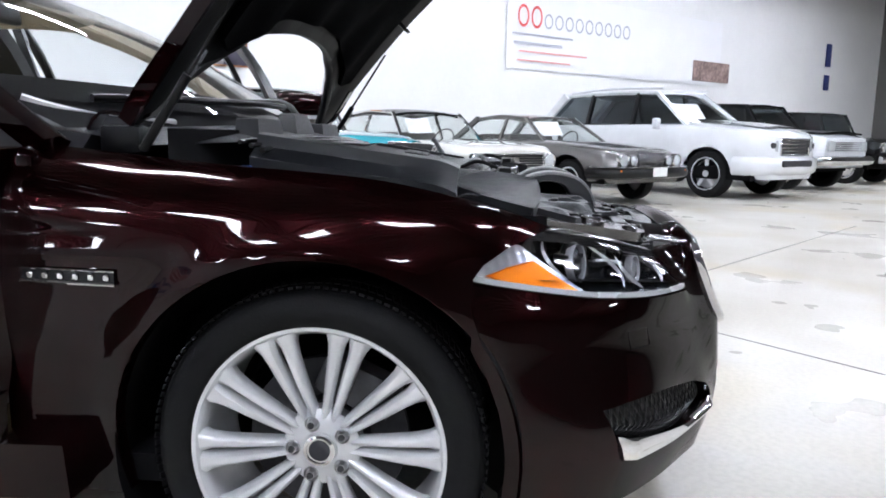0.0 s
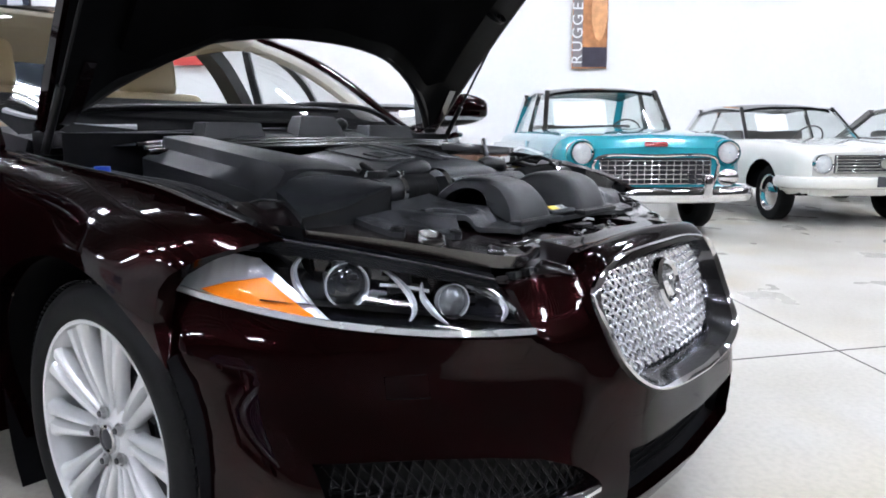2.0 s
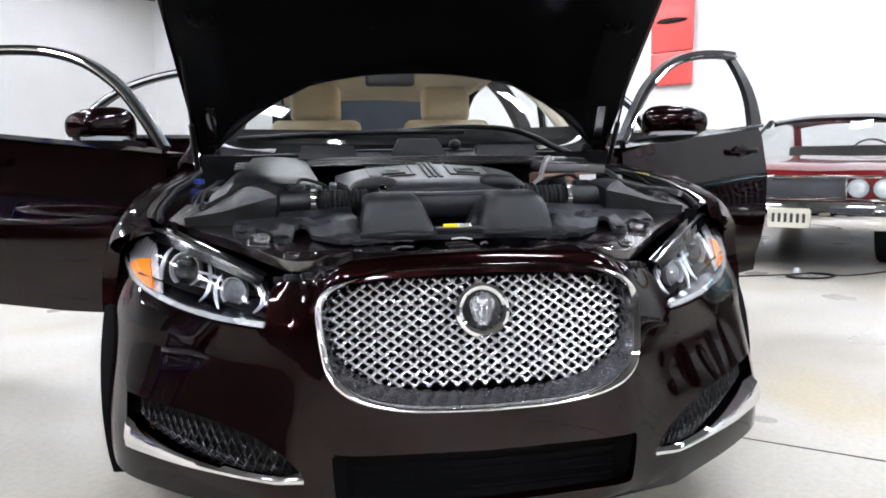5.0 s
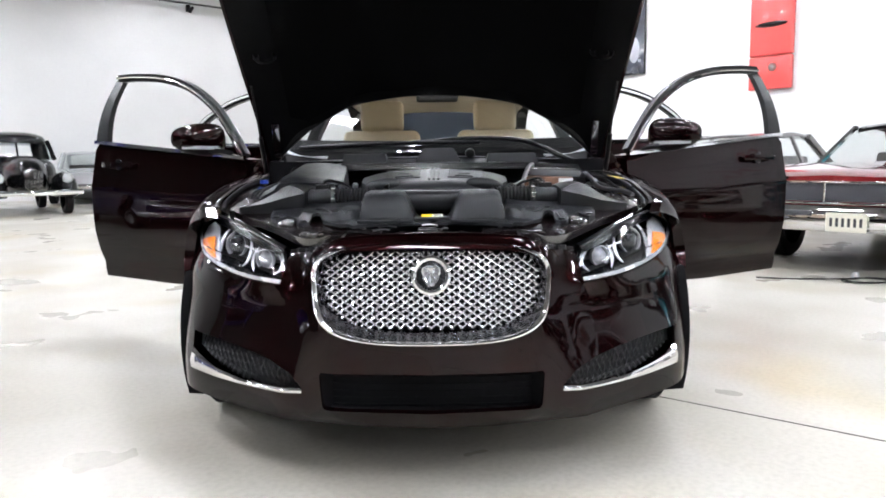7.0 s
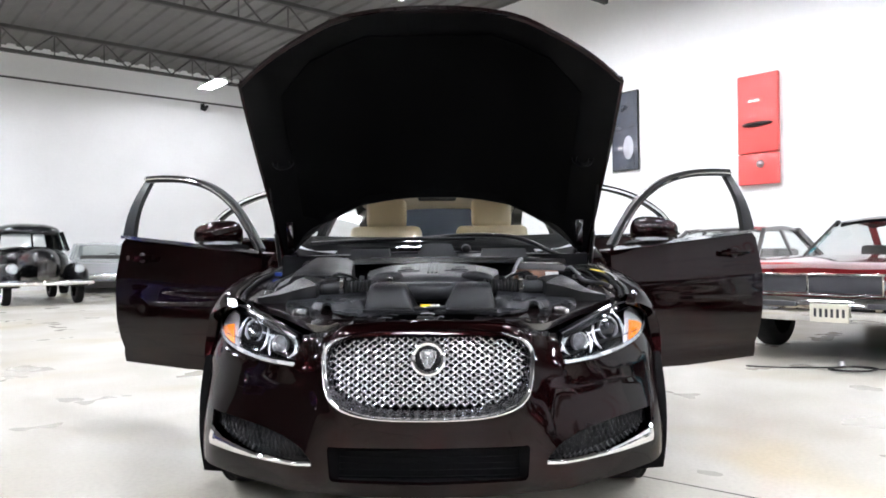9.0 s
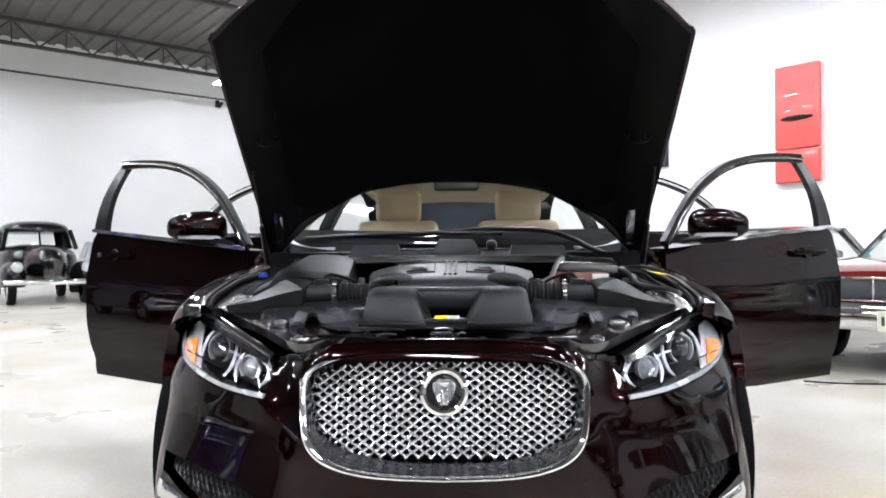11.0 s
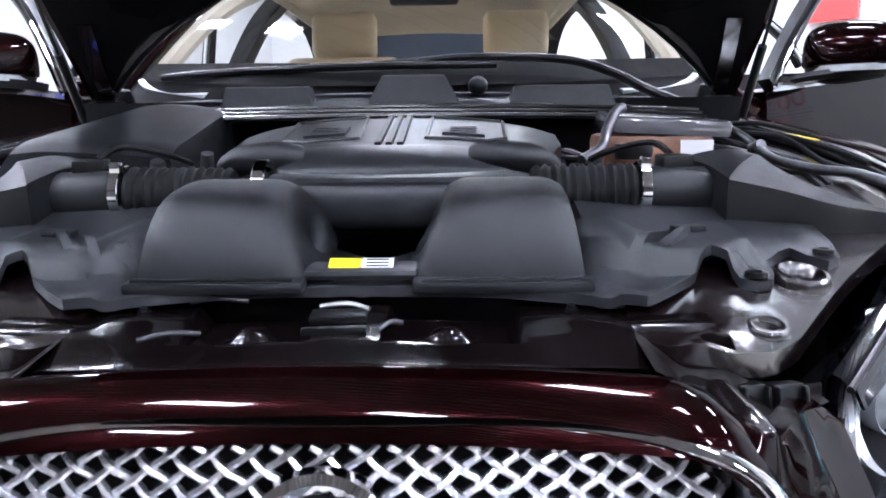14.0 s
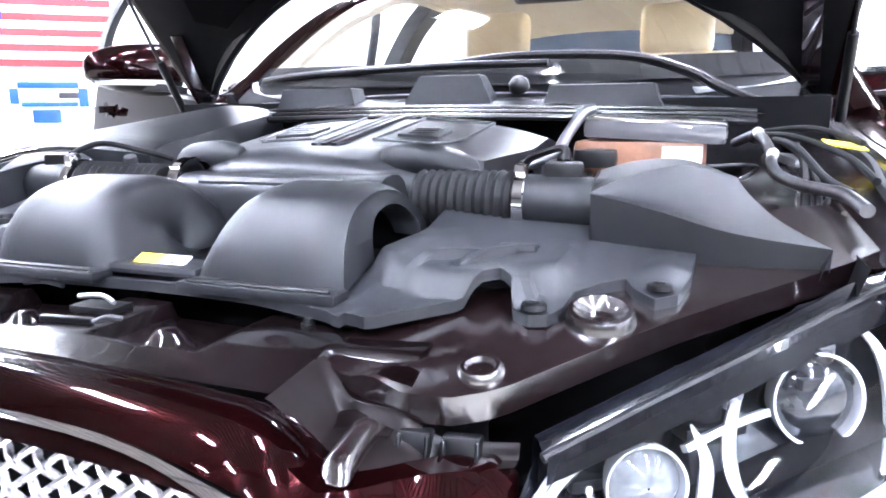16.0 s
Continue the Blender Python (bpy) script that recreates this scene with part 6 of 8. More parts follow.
def screen(u, v):
    s = 2 * u - 1
    xb, xt = s * 0.785, s * 0.60
    yb, zb = WB(abs(xb)), 1.005 + 0.03 * abs(s) ** 2
    yt, zt = 2.10 + 0.10 * abs(s) ** 2, 1.425 - 0.035 * s * s
    k = v
    return Vector((xb + (xt - xb) * k, yb + (yt - yb) * k, zb + (zt - zb) * k + 0.05 * math.sin(k * math.pi)))


bm = bm_new()
grid_sheet(bm, 20, 10, screen)
ws = part("windscreen", bm, GLASS, saloon, "clear raked windscreen")
ws.visible_shadow = False
bm = bm_new()
grid_sheet(bm, 20, 4, lambda u, v: screen(u, v * 0.10) + Vector((0, 0, -0.003)))
part("screen_band", bm, VOID, saloon)
for sg in (1, -1):
    bm = bm_new()
    u = 1.0 if sg > 0 else 0.0
    path = [Vector((sg * 0.84, 1.40, 0.93))] + [screen(u, v) + Vector((sg * 0.012, 0.01, 0.0)) for v in np.linspace(0, 1, 7)] + [Vector((sg * 0.63, 2.6, 1.425)), Vector((sg * 0.62, 3.3, 1.39)), Vector((sg * 0.64, 3.8, 1.22)), Vector((sg * 0.70, 4.2, 1.08))]
    tube(bm, path, lambda t: 1.0 + 0.5 * (t > 0.75), 4, 4, [(-0.035, -0.022), (0.03, -0.022), (0.036, 0.012), (0, 0.024), (-0.03, 0.016)])
    part("roof_pillar", bm, PAINT, saloon)
    bm = bm_new()
    tube(bm, [screen(u, v) + Vector((-sg * 0.03, 0.05, -0.012)) for v in np.linspace(0.02, 1, 7)] + [Vector((sg * 0.58, 2.6, 1.39)), Vector((sg * 0.57, 3.3, 1.36))], 0.03, 8, 3)
    part("pillar_trim", bm, HEADLINER, saloon, "cream inner pillar trim")
    bm = bm_new()
    tube(bm, [(sg * 0.86, 2.56, 0.40), (sg * 0.84, 2.58, 0.95), (sg * 0.73, 2.62, 1.25), (sg * 0.61, 2.64, 1.40)], 1.0, 4, 4, [(-0.03, -0.06), (0.03, -0.06), (0.03, 0.06), (-0.03, 0.06)], up=(0, 1, 0))
    part("centre_pillar", bm, BLACK, saloon)
    bm = bm_new()
    tube(bm, [(sg * 0.90, 1.36, 0.30), (sg * 0.90, 2.4, 0.28), (sg * 0.90, 3.40, 0.30)], 1.0, 4, 4, [(sg * a, b) for a, b in ((-0.10, -0.07), (0.03, -0.07), (0.04, 0.05), (-0.10, 0.08))])
    part("sill", bm, PAINT, saloon)
    # rear quarter
    rq = [(3.42, 0.28), (3.40, 0.62), (3.50, 0.92), (3.62, 1.02), (4.2, 1.06), (4.85, 1.02), (4.93, 0.80), (4.90, 0.45), (4.75, 0.28), (4.19, 0.26)]
    rq += [(3.776 + ARCH * math.cos(radians(a)), HUB_Z + ARCH * math.sin(radians(a))) for a in np.linspace(-8, 180, 24)]
    bm = bm_new()
    skin(bm, rq, [], lambda y, z: Vector((sg * (0.93 - 0.10 * max(0, (y - 4.2) / 0.7) ** 2 - 0.22 * max(0, z - 0.75) ** 1.3), y, z)), 0.08, flange=(-sg * 0.05, 0, 0))
    part("rear_wing", bm, PAINT, saloon)
    # front door pillar and footwell side
    bm = bm_new()
    box(bm, (0.06, 0.10, 0.62), pose(sg * 0.86, 1.46, 0.62), 0.02)
    part("hinge_pillar", bm, PAINT, saloon)
bm = bm_new()
grid_sheet(bm, 12, 12, lambda u, v: Vector(((2 * u - 1) * 0.60, 2.10 + 0.10 * (2 * u - 1) ** 2 + v * (1.35 - 0.1 * (2 * u - 1) ** 2), 1.425 - 0.035 * (2 * u - 1) ** 2 + 0.03 * math.sin(v * math.pi) - 0.06 * v * v)))
part("roof", bm, PAINT, saloon)
bm = bm_new()
grid_sheet(bm, 12, 12, lambda u, v: Vector(((2 * u - 1) * 0.58, 2.13 + 0.10 * (2 * u - 1) ** 2 + v * 1.28, 1.395 - 0.035 * (2 * u - 1) ** 2 + 0.025 * math.sin(v * math.pi) - 0.06 * v * v)))
part("headlining", bm, HEADLINER, saloon, "cream cloth headlining").data.flip_normals()
bm = bm_new()
grid_sheet(bm, 12, 6, lambda u, v: Vector(((2 * u - 1) * (0.58 + 0.10 * v), 3.46 + 0.72 * v - 0.05 * (2 * u - 1) ** 2, 1.36 - 0.30 * v + 0.02 * math.sin(v * 3.1))))
rw = part("rear_window", bm, clear("rear_glass", (0.035, 0.045, 0.06), 1.35, 1), saloon)
rw.visible_shadow = False
bm = bm_new()
grid_sheet(bm, 10, 6, lambda u, v: Vector(((2 * u - 1) * 0.72, 4.15 + 0.75 * v, 1.065 - 0.04 * v ** 2)))
part("boot_lid", bm, PAINT, saloon)
bm = bm_new()
box(bm, (1.68, 0.10, 0.62), pose(0, 4.86, 0.62), 0.05)
part("rear_bumper", bm, PAINT, saloon)
bm = bm_new()
box(bm, (1.70, 3.4, 0.06), pose(0, 2.9, 0.27))
box(bm, (1.60, 0.05, 0.55), pose(0, 1.42, 0.62))
box(bm, (1.1, 1.0, 0.05), pose(0, 0.85, 0.27))
part("floor_pan", bm, VOID, saloon, smooth=False)
bm = bm_new()
tubep = [Vector((s * 0.76, 1.72 - 0.18 * (1 - s * s), 0.965 - 0.03 * s * s)) for s in np.linspace(-1, 1, 9)]
rings = [[Vector((p.x, p.y + a - 0.05, p.z + b)) for a, b in ((-0.30, 0.02), (-0.1, 0.045), (0.12, 0.05), (0.22, 0.01), (0.24, -0.25), (0.0, -0.30), (-0.25, -0.05))] for p in tubep]
loft(bm, rings, True, (True, True))
part("dashboard", bm, DASH, saloon)
bm = bm_new()
lathe(bm, [(0.185 + 0.015 * math.cos(a * math.pi / 4), 0.015 * math.sin(a * math.pi / 4)) for a in range(8)], pose(0.37, 1.98, 0.90, -65), 36, True)
cyl(bm, 0.07, 0.06, 0.05, pose(0.37, 1.98, 0.90, -65), 20)
box(bm, (0.34, 0.03, 0.02), pose(0.37, 1.98, 0.90), 0.008)
part("steering_wheel", bm, BEIGE, saloon, "steering wheel with pale rim")
bm = bm_new()
box(bm, (0.24, 0.03, 0.07), pose(0, 2.13, 1.335, -10), 0.02, 3)
part("rear_view_mirror", bm, BLACK, saloon)
READ = mat("lit_reading_lamp", (1, 0.95, 0.85), 0.4, var=0, emit=((1.0, 0.85, 0.62), 9.0))
for k, x in enumerate((-0.055, 0.055)):
    bm = bm_new()
    cyl(bm, 0.032, 0.030, 0.012, pose(x, 2.70, 1.412), 18)
    part("reading_lamp", bm, READ, saloon, "lit reading lamp")
for sg in (1, -1):
    bm = bm_new()
    box(bm, (0.40, 0.02, 0.13), pose(sg * 0.33, 2.17, 1.365, 78), 0.01, 2)
    part("sun_visor", bm, HEADLINER, saloon)
    seat = thing_part("front_seat", saloon)
    for nm, size, at, bev in (("cushion", (0.50, 0.52, 0.18), pose(sg * 0.37, 2.35, 0.52, 6), 0.06), ("backrest", (0.50, 0.15, 0.62), pose(sg * 0.37, 2.66, 0.86, -14), 0.06), ("headrest", (0.28, 0.10, 0.20), pose(sg * 0.37, 2.76, 1.26, -8), 0.045)):
        bm = bm_new()
        box(bm, size, at, bev, 4)
        part(nm, bm, BEIGE, seat, "beige leather" if nm == "headrest" else "")
bm = bm_new()
box(bm, (1.30, 0.18, 0.50), pose(0, 3.46, 0.64, -16), 0.07, 4)
part("rear_seat", bm, BEIGE, saloon)
for x in (-0.42, 0.42):
    bm = bm_new()
    box(bm, (0.26, 0.09, 0.17), pose(x, 3.56, 1.08, -10), 0.04, 3)
    part("rear_headrest", bm, BEIGE, saloon)
bm = bm_new()
box(bm, (1.25, 0.5, 0.03), pose(0, 3.85, 1.07), 0.01)
part("parcel_shelf", bm, DASH, saloon)


# ---- doors, swung open ----
def car_door(hx, hy, ang, L, frame_pts, belt0, belt1, sg, front):
    """Door of length L, hinged at (hx, hy), opened by ang from the car's side."""
    door = thing_part("front_door" if front else "rear_door", saloon)
    dx, dy = math.sin(radians(ang)), math.cos(radians(ang))
    nx, ny = dy, -dx

    def at(d, z, o=0.0):
        return Vector((sg * (hx + d * dx + o * nx), hy + d * dy + o * ny, z))
    belt = lambda d: belt0 + (belt1 - belt0) * d / L

    def outer(d, z):
        return at(d, z, 0.035 * math.sin(math.pi * min(1, max(0, (z - 0.25) / 0.85))) - 0.05 * max(0, (z - 0.90)) + 0.006 * math.exp(-((z - 0.78 - 0.05 * d) / 0.02) ** 2) - 0.012 * math.exp(-((z - 0.43) / 0.03) ** 2))
    lo = [(0.02, 0.345), (0.0, 0.60), (0.015, belt(0)), (L * 0.5, belt(L / 2)), (L - 0.03, belt(L)), (L, belt(L) - 0.04), (L + 0.015, 0.80), (L + 0.005, 0.60), (L - 0.035, 0.42), (L - 0.05, 0.34), (L * 0.5, 0.33)]
    if not front:
        lo[7:10] = [(L - 0.02, 0.70), (L - 0.22, 0.50), (L - 0.32, 0.34)]
    bm = bm_new()
    skin(bm, lo, [], outer, 0.035)
    rim = [e for e in bm.edges if len(e.link_faces) == 1]
    r = bmesh.ops.extrude_edge_only(bm, edges=rim)
    for g in r["geom"]:
        if isinstance(g, bmesh.types.BMVert):
            g.co += Vector((-sg * nx * 0.11, -ny * 0.11, 0))
    part("door_skin", bm, PAINT, door)
    bm = bm_new()
    skin(bm, lo, [], lambda d, z: at(d, z, -0.075 - 0.03 * math.sin(d * 4) * math.sin(z * 5)), 0.08)
    part("door_lining", bm, BEIGE, door)
    bm = bm_new()
    pts = [at(d, z, 0.002 - 0.32 * max(0, z - belt0) ** 1.15) for d, z in frame_pts]
    tube(bm, pts, 0.78, 4, 4, [(-0.03, -0.022), (0.022, -0.022), (0.026, 0.0), (0.022, 0.022), (-0.03, 0.022)], up=(nx * sg, ny, 0))
    part("window_frame", bm, BLACK, door)
    bm = bm_new()
    tube(bm, [p + Vector((sg * nx * 0.024, ny * 0.024, 0)) for p in pts], 0.007, 6, 4)
    part("frame_trim", bm, CHROME if front else SILVER, door)
    if front:
        bm = bm_new()
        q = [at(L - 0.125, belt(L), 0.012), at(L - 0.025, belt(L), 0.012), at(L - 0.070, frame_pts[-1][1] + 0.005, -0.13), at(L - 0.115, frame_pts[-1][1] - 0.01, -0.13)]
        grid_sheet(bm, 2, 6, lambda u, v: (q[0] * (1 - u) + q[1] * u) * (1 - v) + (q[3] * (1 - u) + q[2] * u) * v + Vector((sg * nx, ny, 0)) * 0.03 * math.sin(v * math.pi))
        r = bmesh.ops.extrude_face_region(bm, geom=bm.faces[:])
        for g in r["geom"]:
            if isinstance(g, bmesh.types.BMVert):
                g.co -= Vector((sg * nx, ny, 0)) * 0.03
        part("pillar_cover", bm, BLACK, door)
    bm = bm_new()
    tube(bm, [at(d, belt(d) + 0.006, 0.012) for d in np.linspace(0.03, L - 0.02, 8)], 1.0, 4, 1, [(-0.008, -0.009), (0.008, -0.009), (0.008, 0.009), (-0.008, 0.009)])
    part("waist_strip", bm, CHROME, door, "chrome waist strip")
    # handle in its scoop
    hd, hz = L - 0.22, belt(L) - 0.125
    bm = bm_new()
    lathe(bm, [(0.030, 0.0), (0.027, 0.003), (0.015, 0.002), (0.001, 0.001)], Matrix.Translation(at(hd - 0.01, hz, 0.030)) @ Vector((sg * nx, ny, 0)).to_track_quat("Z", "Y").to_matrix().to_4x4(), 20)
    part("handle_scoop", bm, BLACK, door)
    bm = bm_new()
    tube(bm, [at(hd - 0.115, hz, 0.028), at(hd - 0.09, hz, 0.048), at(hd, hz, 0.056), at(hd + 0.09, hz, 0.048), at(hd + 0.115, hz, 0.028)], 1.0, 6, 4, [(-0.008, -0.013), (0.006, -0.013), (0.009, 0), (0.006, 0.013), (-0.008, 0.013)])
    part("door_handle", bm, PAINT, door)
    if front:
        mir = thing_part("door_mirror", door)
        c = at(0.20, belt0 + 0.097, 0.135)
        f = Vector((sg * nx, ny, 0))
        al = Vector((sg * dx, dy, 0))

        def shell(u, v, r=1.0, low=-0.15):
            th = 2 * math.pi * u
            ph = math.pi * (v - 0.5)
            w = math.cos(ph)
            a = 0.148 * math.copysign(abs(math.sin(ph)) ** 0.85, math.sin(ph))
            k = 0.060 * math.copysign(abs(math.cos(th)) ** 0.9, math.cos(th)) * abs(w) ** 0.55
            h = 0.078 * math.copysign(abs(math.sin(th)) ** 0.8, math.sin(th)) * abs(w) ** 0.5 * (1.0 - 0.25 * math.sin(ph))
            return c + f * a * r + al * (-k * r) + Vector((0, 0, h * r))
        bm = bm_new()
        grid_sheet(bm, 24, 14, shell)
        bmesh.ops.remove_doubles(bm, verts=bm.verts[:], dist=0.0005)
        for v in bm.verts:
            v.co.z = max(v.co.z, c.z - 0.035)
        part("mirror_housing", bm, PAINT, mir)
        bm = bm_new()
        grid_sheet(bm, 20, 12, lambda u, v: shell(u, v, 0.97))
        bmesh.ops.remove_doubles(bm, verts=bm.verts[:], dist=0.0005)
        for v in bm.verts:
            v.co.z = min(v.co.z, c.z - 0.03)
        part("mirror_base", bm, BLACK, mir)
        bm = bm_new()
        tube(bm, [c + f * a + al * (-0.055 * math.sqrt(max(0.05, 1 - (a / 0.135) ** 2))) + Vector((0, 0, -0.040)) for a in np.linspace(-0.10, 0.125, 8)], 1.0, 4, 2, [(-0.005, -0.008), (0.005, -0.008), (0.005, 0.008), (-0.005, 0.008)])
        part("repeater_strip", bm, LAMPGLASS, mir)
        bm = bm_new()
        tube(bm, [at(0.14, belt0 + 0.03, 0.0), at(0.16, belt0 + 0.04, 0.05), c + Vector((0, 0, -0.05))], 1.0, 6, 4, [(-0.035, -0.012), (0.035, -0.012), (0.04, 0), (0.035, 0.012), (-0.035, 0.012)])
        part("mirror_arm", bm, BLACK, mir)
    return door


for sg in (1, -1):
    car_door(0.905, 1.485, 61.0, 1.18, [(0.03, 1.0), (0.15, 1.13), (0.30, 1.26), (0.50, 1.368), (0.72, 1.428), (0.95, 1.452), (1.10, 1.454)], 0.985, 1.092, sg, True)
    car_door(0.905, 2.60, 62.0, 1.02, [(0.03, 1.09), (0.06, 1.36), (0.12, 1.445), (0.40, 1.43), (0.65, 1.37), (0.85, 1.26), (0.95, 1.13)], 1.075, 1.10, sg, False)

# ---- engine bay ----
def bay_box(name, size, at, material, bevel=0.006, label="", parent=None):
    bm = bm_new()
    box(bm, size, at, bevel, 2)
    return part(name, bm, material, parent or saloon, label)


# bay sides and floor: near-black sheets, the bay's deep shade put into their colour
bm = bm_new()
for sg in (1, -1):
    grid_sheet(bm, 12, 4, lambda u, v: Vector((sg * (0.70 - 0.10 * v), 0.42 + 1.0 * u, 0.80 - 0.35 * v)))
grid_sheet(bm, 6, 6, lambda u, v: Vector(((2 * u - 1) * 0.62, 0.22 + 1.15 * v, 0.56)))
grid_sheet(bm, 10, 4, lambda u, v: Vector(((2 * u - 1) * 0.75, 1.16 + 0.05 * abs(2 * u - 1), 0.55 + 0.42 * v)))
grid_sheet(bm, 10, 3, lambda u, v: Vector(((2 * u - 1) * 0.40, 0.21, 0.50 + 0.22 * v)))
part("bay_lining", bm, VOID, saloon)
# inner wing plates with bolts
for sg in (1, -1):
    bm = bm_new()

    def apron(u, v):
        y = 0.46 + 0.86 * v
        x = 0.60 + (wing(y, ZT(y)) - 0.09 - 0.60) * u
        return Vector((sg * x, y, ZT(y) - 0.062 + 0.008 * u + 0.004 * edge((math.sin(v * 21) - 0.3) / 0.3) * (1 - u)))
    grid_sheet(bm, 14, 30, apron)
    part("inner_wing", bm, ARM, saloon)
    for i in range(9):
        p = apron(0.86, 0.08 + i * 0.1)
        bm = bm_new()
        cyl(bm, 0.011, 0.009, 0.014, Matrix.Translation(p + Vector((0, 0, 0.006))), 6)
        cyl(bm, 0.015, 0.014, 0.004, Matrix.Translation(p), 16)
        part("bolt", bm, STEEL_DARK, saloon)
    for i, (u, v, sx, sy) in enumerate(((0.72, 0.10, 0.05, 0.07), (0.70, 0.30, 0.06, 0.10), (0.75, 0.52, 0.05, 0.09), (0.70, 0.72, 0.06, 0.10))):
        p = apron(u, v)
        bm = bm_new()
        box(bm, (sx, sy, 0.016), Matrix.Translation(p + Vector((0, 0, 0.008))) @ pose(0, 0, 0, 4, sg * 6, sg * (8 * i - 10)), 0.005)
        part("wing_bracket", bm, ALU if i % 2 else BLACK, saloon)
    bm = bm_new()
    for k in range(3):
        tube(bm, [apron(0.45 + 0.12 * k, 0.05 + 0.1 * k) + Vector((0, 0, 0.02)), apron(0.55 + 0.1 * k, 0.35) + Vector((0, 0, 0.03)), apron(0.62, 0.65) + Vector((0, 0, 0.028)), apron(0.5 + 0.12 * k, 0.95) + Vector((0, 0, 0.02))], 0.006 - 0.001 * k, 6, 5)
    part("cable_loom", bm, RUBBER, saloon)

# moulded radiator cover with wings and bosses
cov = [(0.0, 0.262), (0.12, 0.256), (0.235, 0.236), (0.262, 0.222), (0.285, 0.214), (0.312, 0.236), (0.346, 0.274), (0.379, 0.312), (0.392, 0.302), (0.400, 0.282), (0.416, 0.272), (0.432, 0.276), (0.442, 0.296), (0.446, 0.326), (0.470, 0.352),
       (0.488, 0.364), (0.498, 0.346), (0.518, 0.332), (0.537, 0.346), (0.546, 0.385), (0.548, 0.44), (0.52, 0.49), (0.44, 0.48), (0.30, 0.52), (0.0, 0.47)]
cov = cov + [(-x, y) for x, y in cov[-2:0:-1]]


def cover_z(x, y):
    a = abs(x)
    z = 0.770 + 0.06 * max(0, a - 0.25) + 0.04 * max(0.0, y - 0.33) * (a > 0.25)
    r = (abs((a - 0.336) / 0.100) ** 3 + abs((y - 0.380) / 0.092) ** 3) ** (1 / 3)
    z += 0.024 * edge((1.10 - r) / 0.17)
    z += 0.012 * edge((0.024 - abs(a - 0.520)) / 0.012) * edge((y - 0.35) / 0.03)
    z -= 0.012 * math.exp(-((a - 0.420) / 0.014) ** 2 - ((y - 0.300) / 0.016) ** 2)
    z -= 0.012 * math.exp(-((a - 0.290) / 0.012) ** 2 - ((y - 0.30) / 0.06) ** 2)
    z -= 0.010 * edge((a - 0.375) / 0.03) * edge((0.34 - y) / 0.05) + 0.008 * edge((a - 0.47) / 0.03) * edge((0.40 - y) / 0.05)
    z -= 0.018 * max(0, 1 - a / 0.07) * (1 if y > 0.27 else 0)
    z += 0.016 * edge((0.335 - a) / 0.05) * edge((a - 0.215) / 0.02) * edge((y - 0.27) / 0.05)
    if y < 0.25:
        z -= 0.3 * (0.25 - y) * (1 if a < 0.26 else 0.0)
    return max(z, arm_z(a, y) + 0.011) if a > 0.25 else z


bm = bm_new()
skin(bm, cov, [], lambda x, y: Vector((x, y, cover_z(x, y))), 0.010, flange=(0, 0, -0.011))
part("radiator_cover", bm, GREY_L, saloon, "grey moulded plastic radiator cover")
for sg in (1, -1):
    for x, y in ((0.418, 0.285), (0.520, 0.350)):
        bm = bm_new()
        lathe(bm, [(0.012, 0.0), (0.011, 0.005), (0.006, 0.006), (0.005, 0.002), (0.001, 0.002)], pose(sg * x, y, cover_z(x, y) + 0.001), 18)
        part("cover_clip", bm, BLACK, saloon)
    bay_box("cover_boss", (0.040, 0.018, 0.010), pose(sg * 0.376, 0.385, cover_z(0.376, 0.385) + 0.003, 0, 0, sg * 6), GREY_L, 0.004)
    for x, y in ((0.292, 0.300), (0.330, 0.318)):
        bm = bm_new()
        rings = [[Vector((sg * (x + w * dx + 0.06 * t), y + 0.085 * t, cover_z(x + 0.06 * t, y + 0.085 * t) + h)) for w, h in ((-1, -0.002), (-0.7, 0.008 * math.sin(math.pi * t) + 0.002), (0.7, 0.008 * math.sin(math.pi * t) + 0.002), (1, -0.002))] for t in [k / 8 for k in range(9)] for dx in (0.009 - 0.004 * t,)]
        loft(bm, rings, False)
        part("cover_rib", bm, GREY_L, saloon)
# warning label, yellow and white
bay_box("label_plinth", (0.12, 0.05, 0.012), pose(0, 0.292, 0.780), GREY_L)
bm = bm_new()
box(bm, (0.034, 0.018, 0.002), pose(-0.018, 0.287, 0.7885, 25), 0)
yl = part("warning_label", bm, YELLOW, saloon, "yellow and white warning label", smooth=False)
bm = bm_new()
box(bm, (0.034, 0.018, 0.002), pose(0.017, 0.287, 0.7885, 25), 0)
part("label_end", bm, WHITE, yl, smooth=False)
for k in range(3):
    bm = bm_new()
    box(bm, (0.024, 0.002, 0.0008), pose(0.017, 0.282 + k * 0.005, 0.7885 + 0.0012 + (k - 1) * 0.0023, 25))
    part("text_bar", bm, GREY, yl, smooth=False)

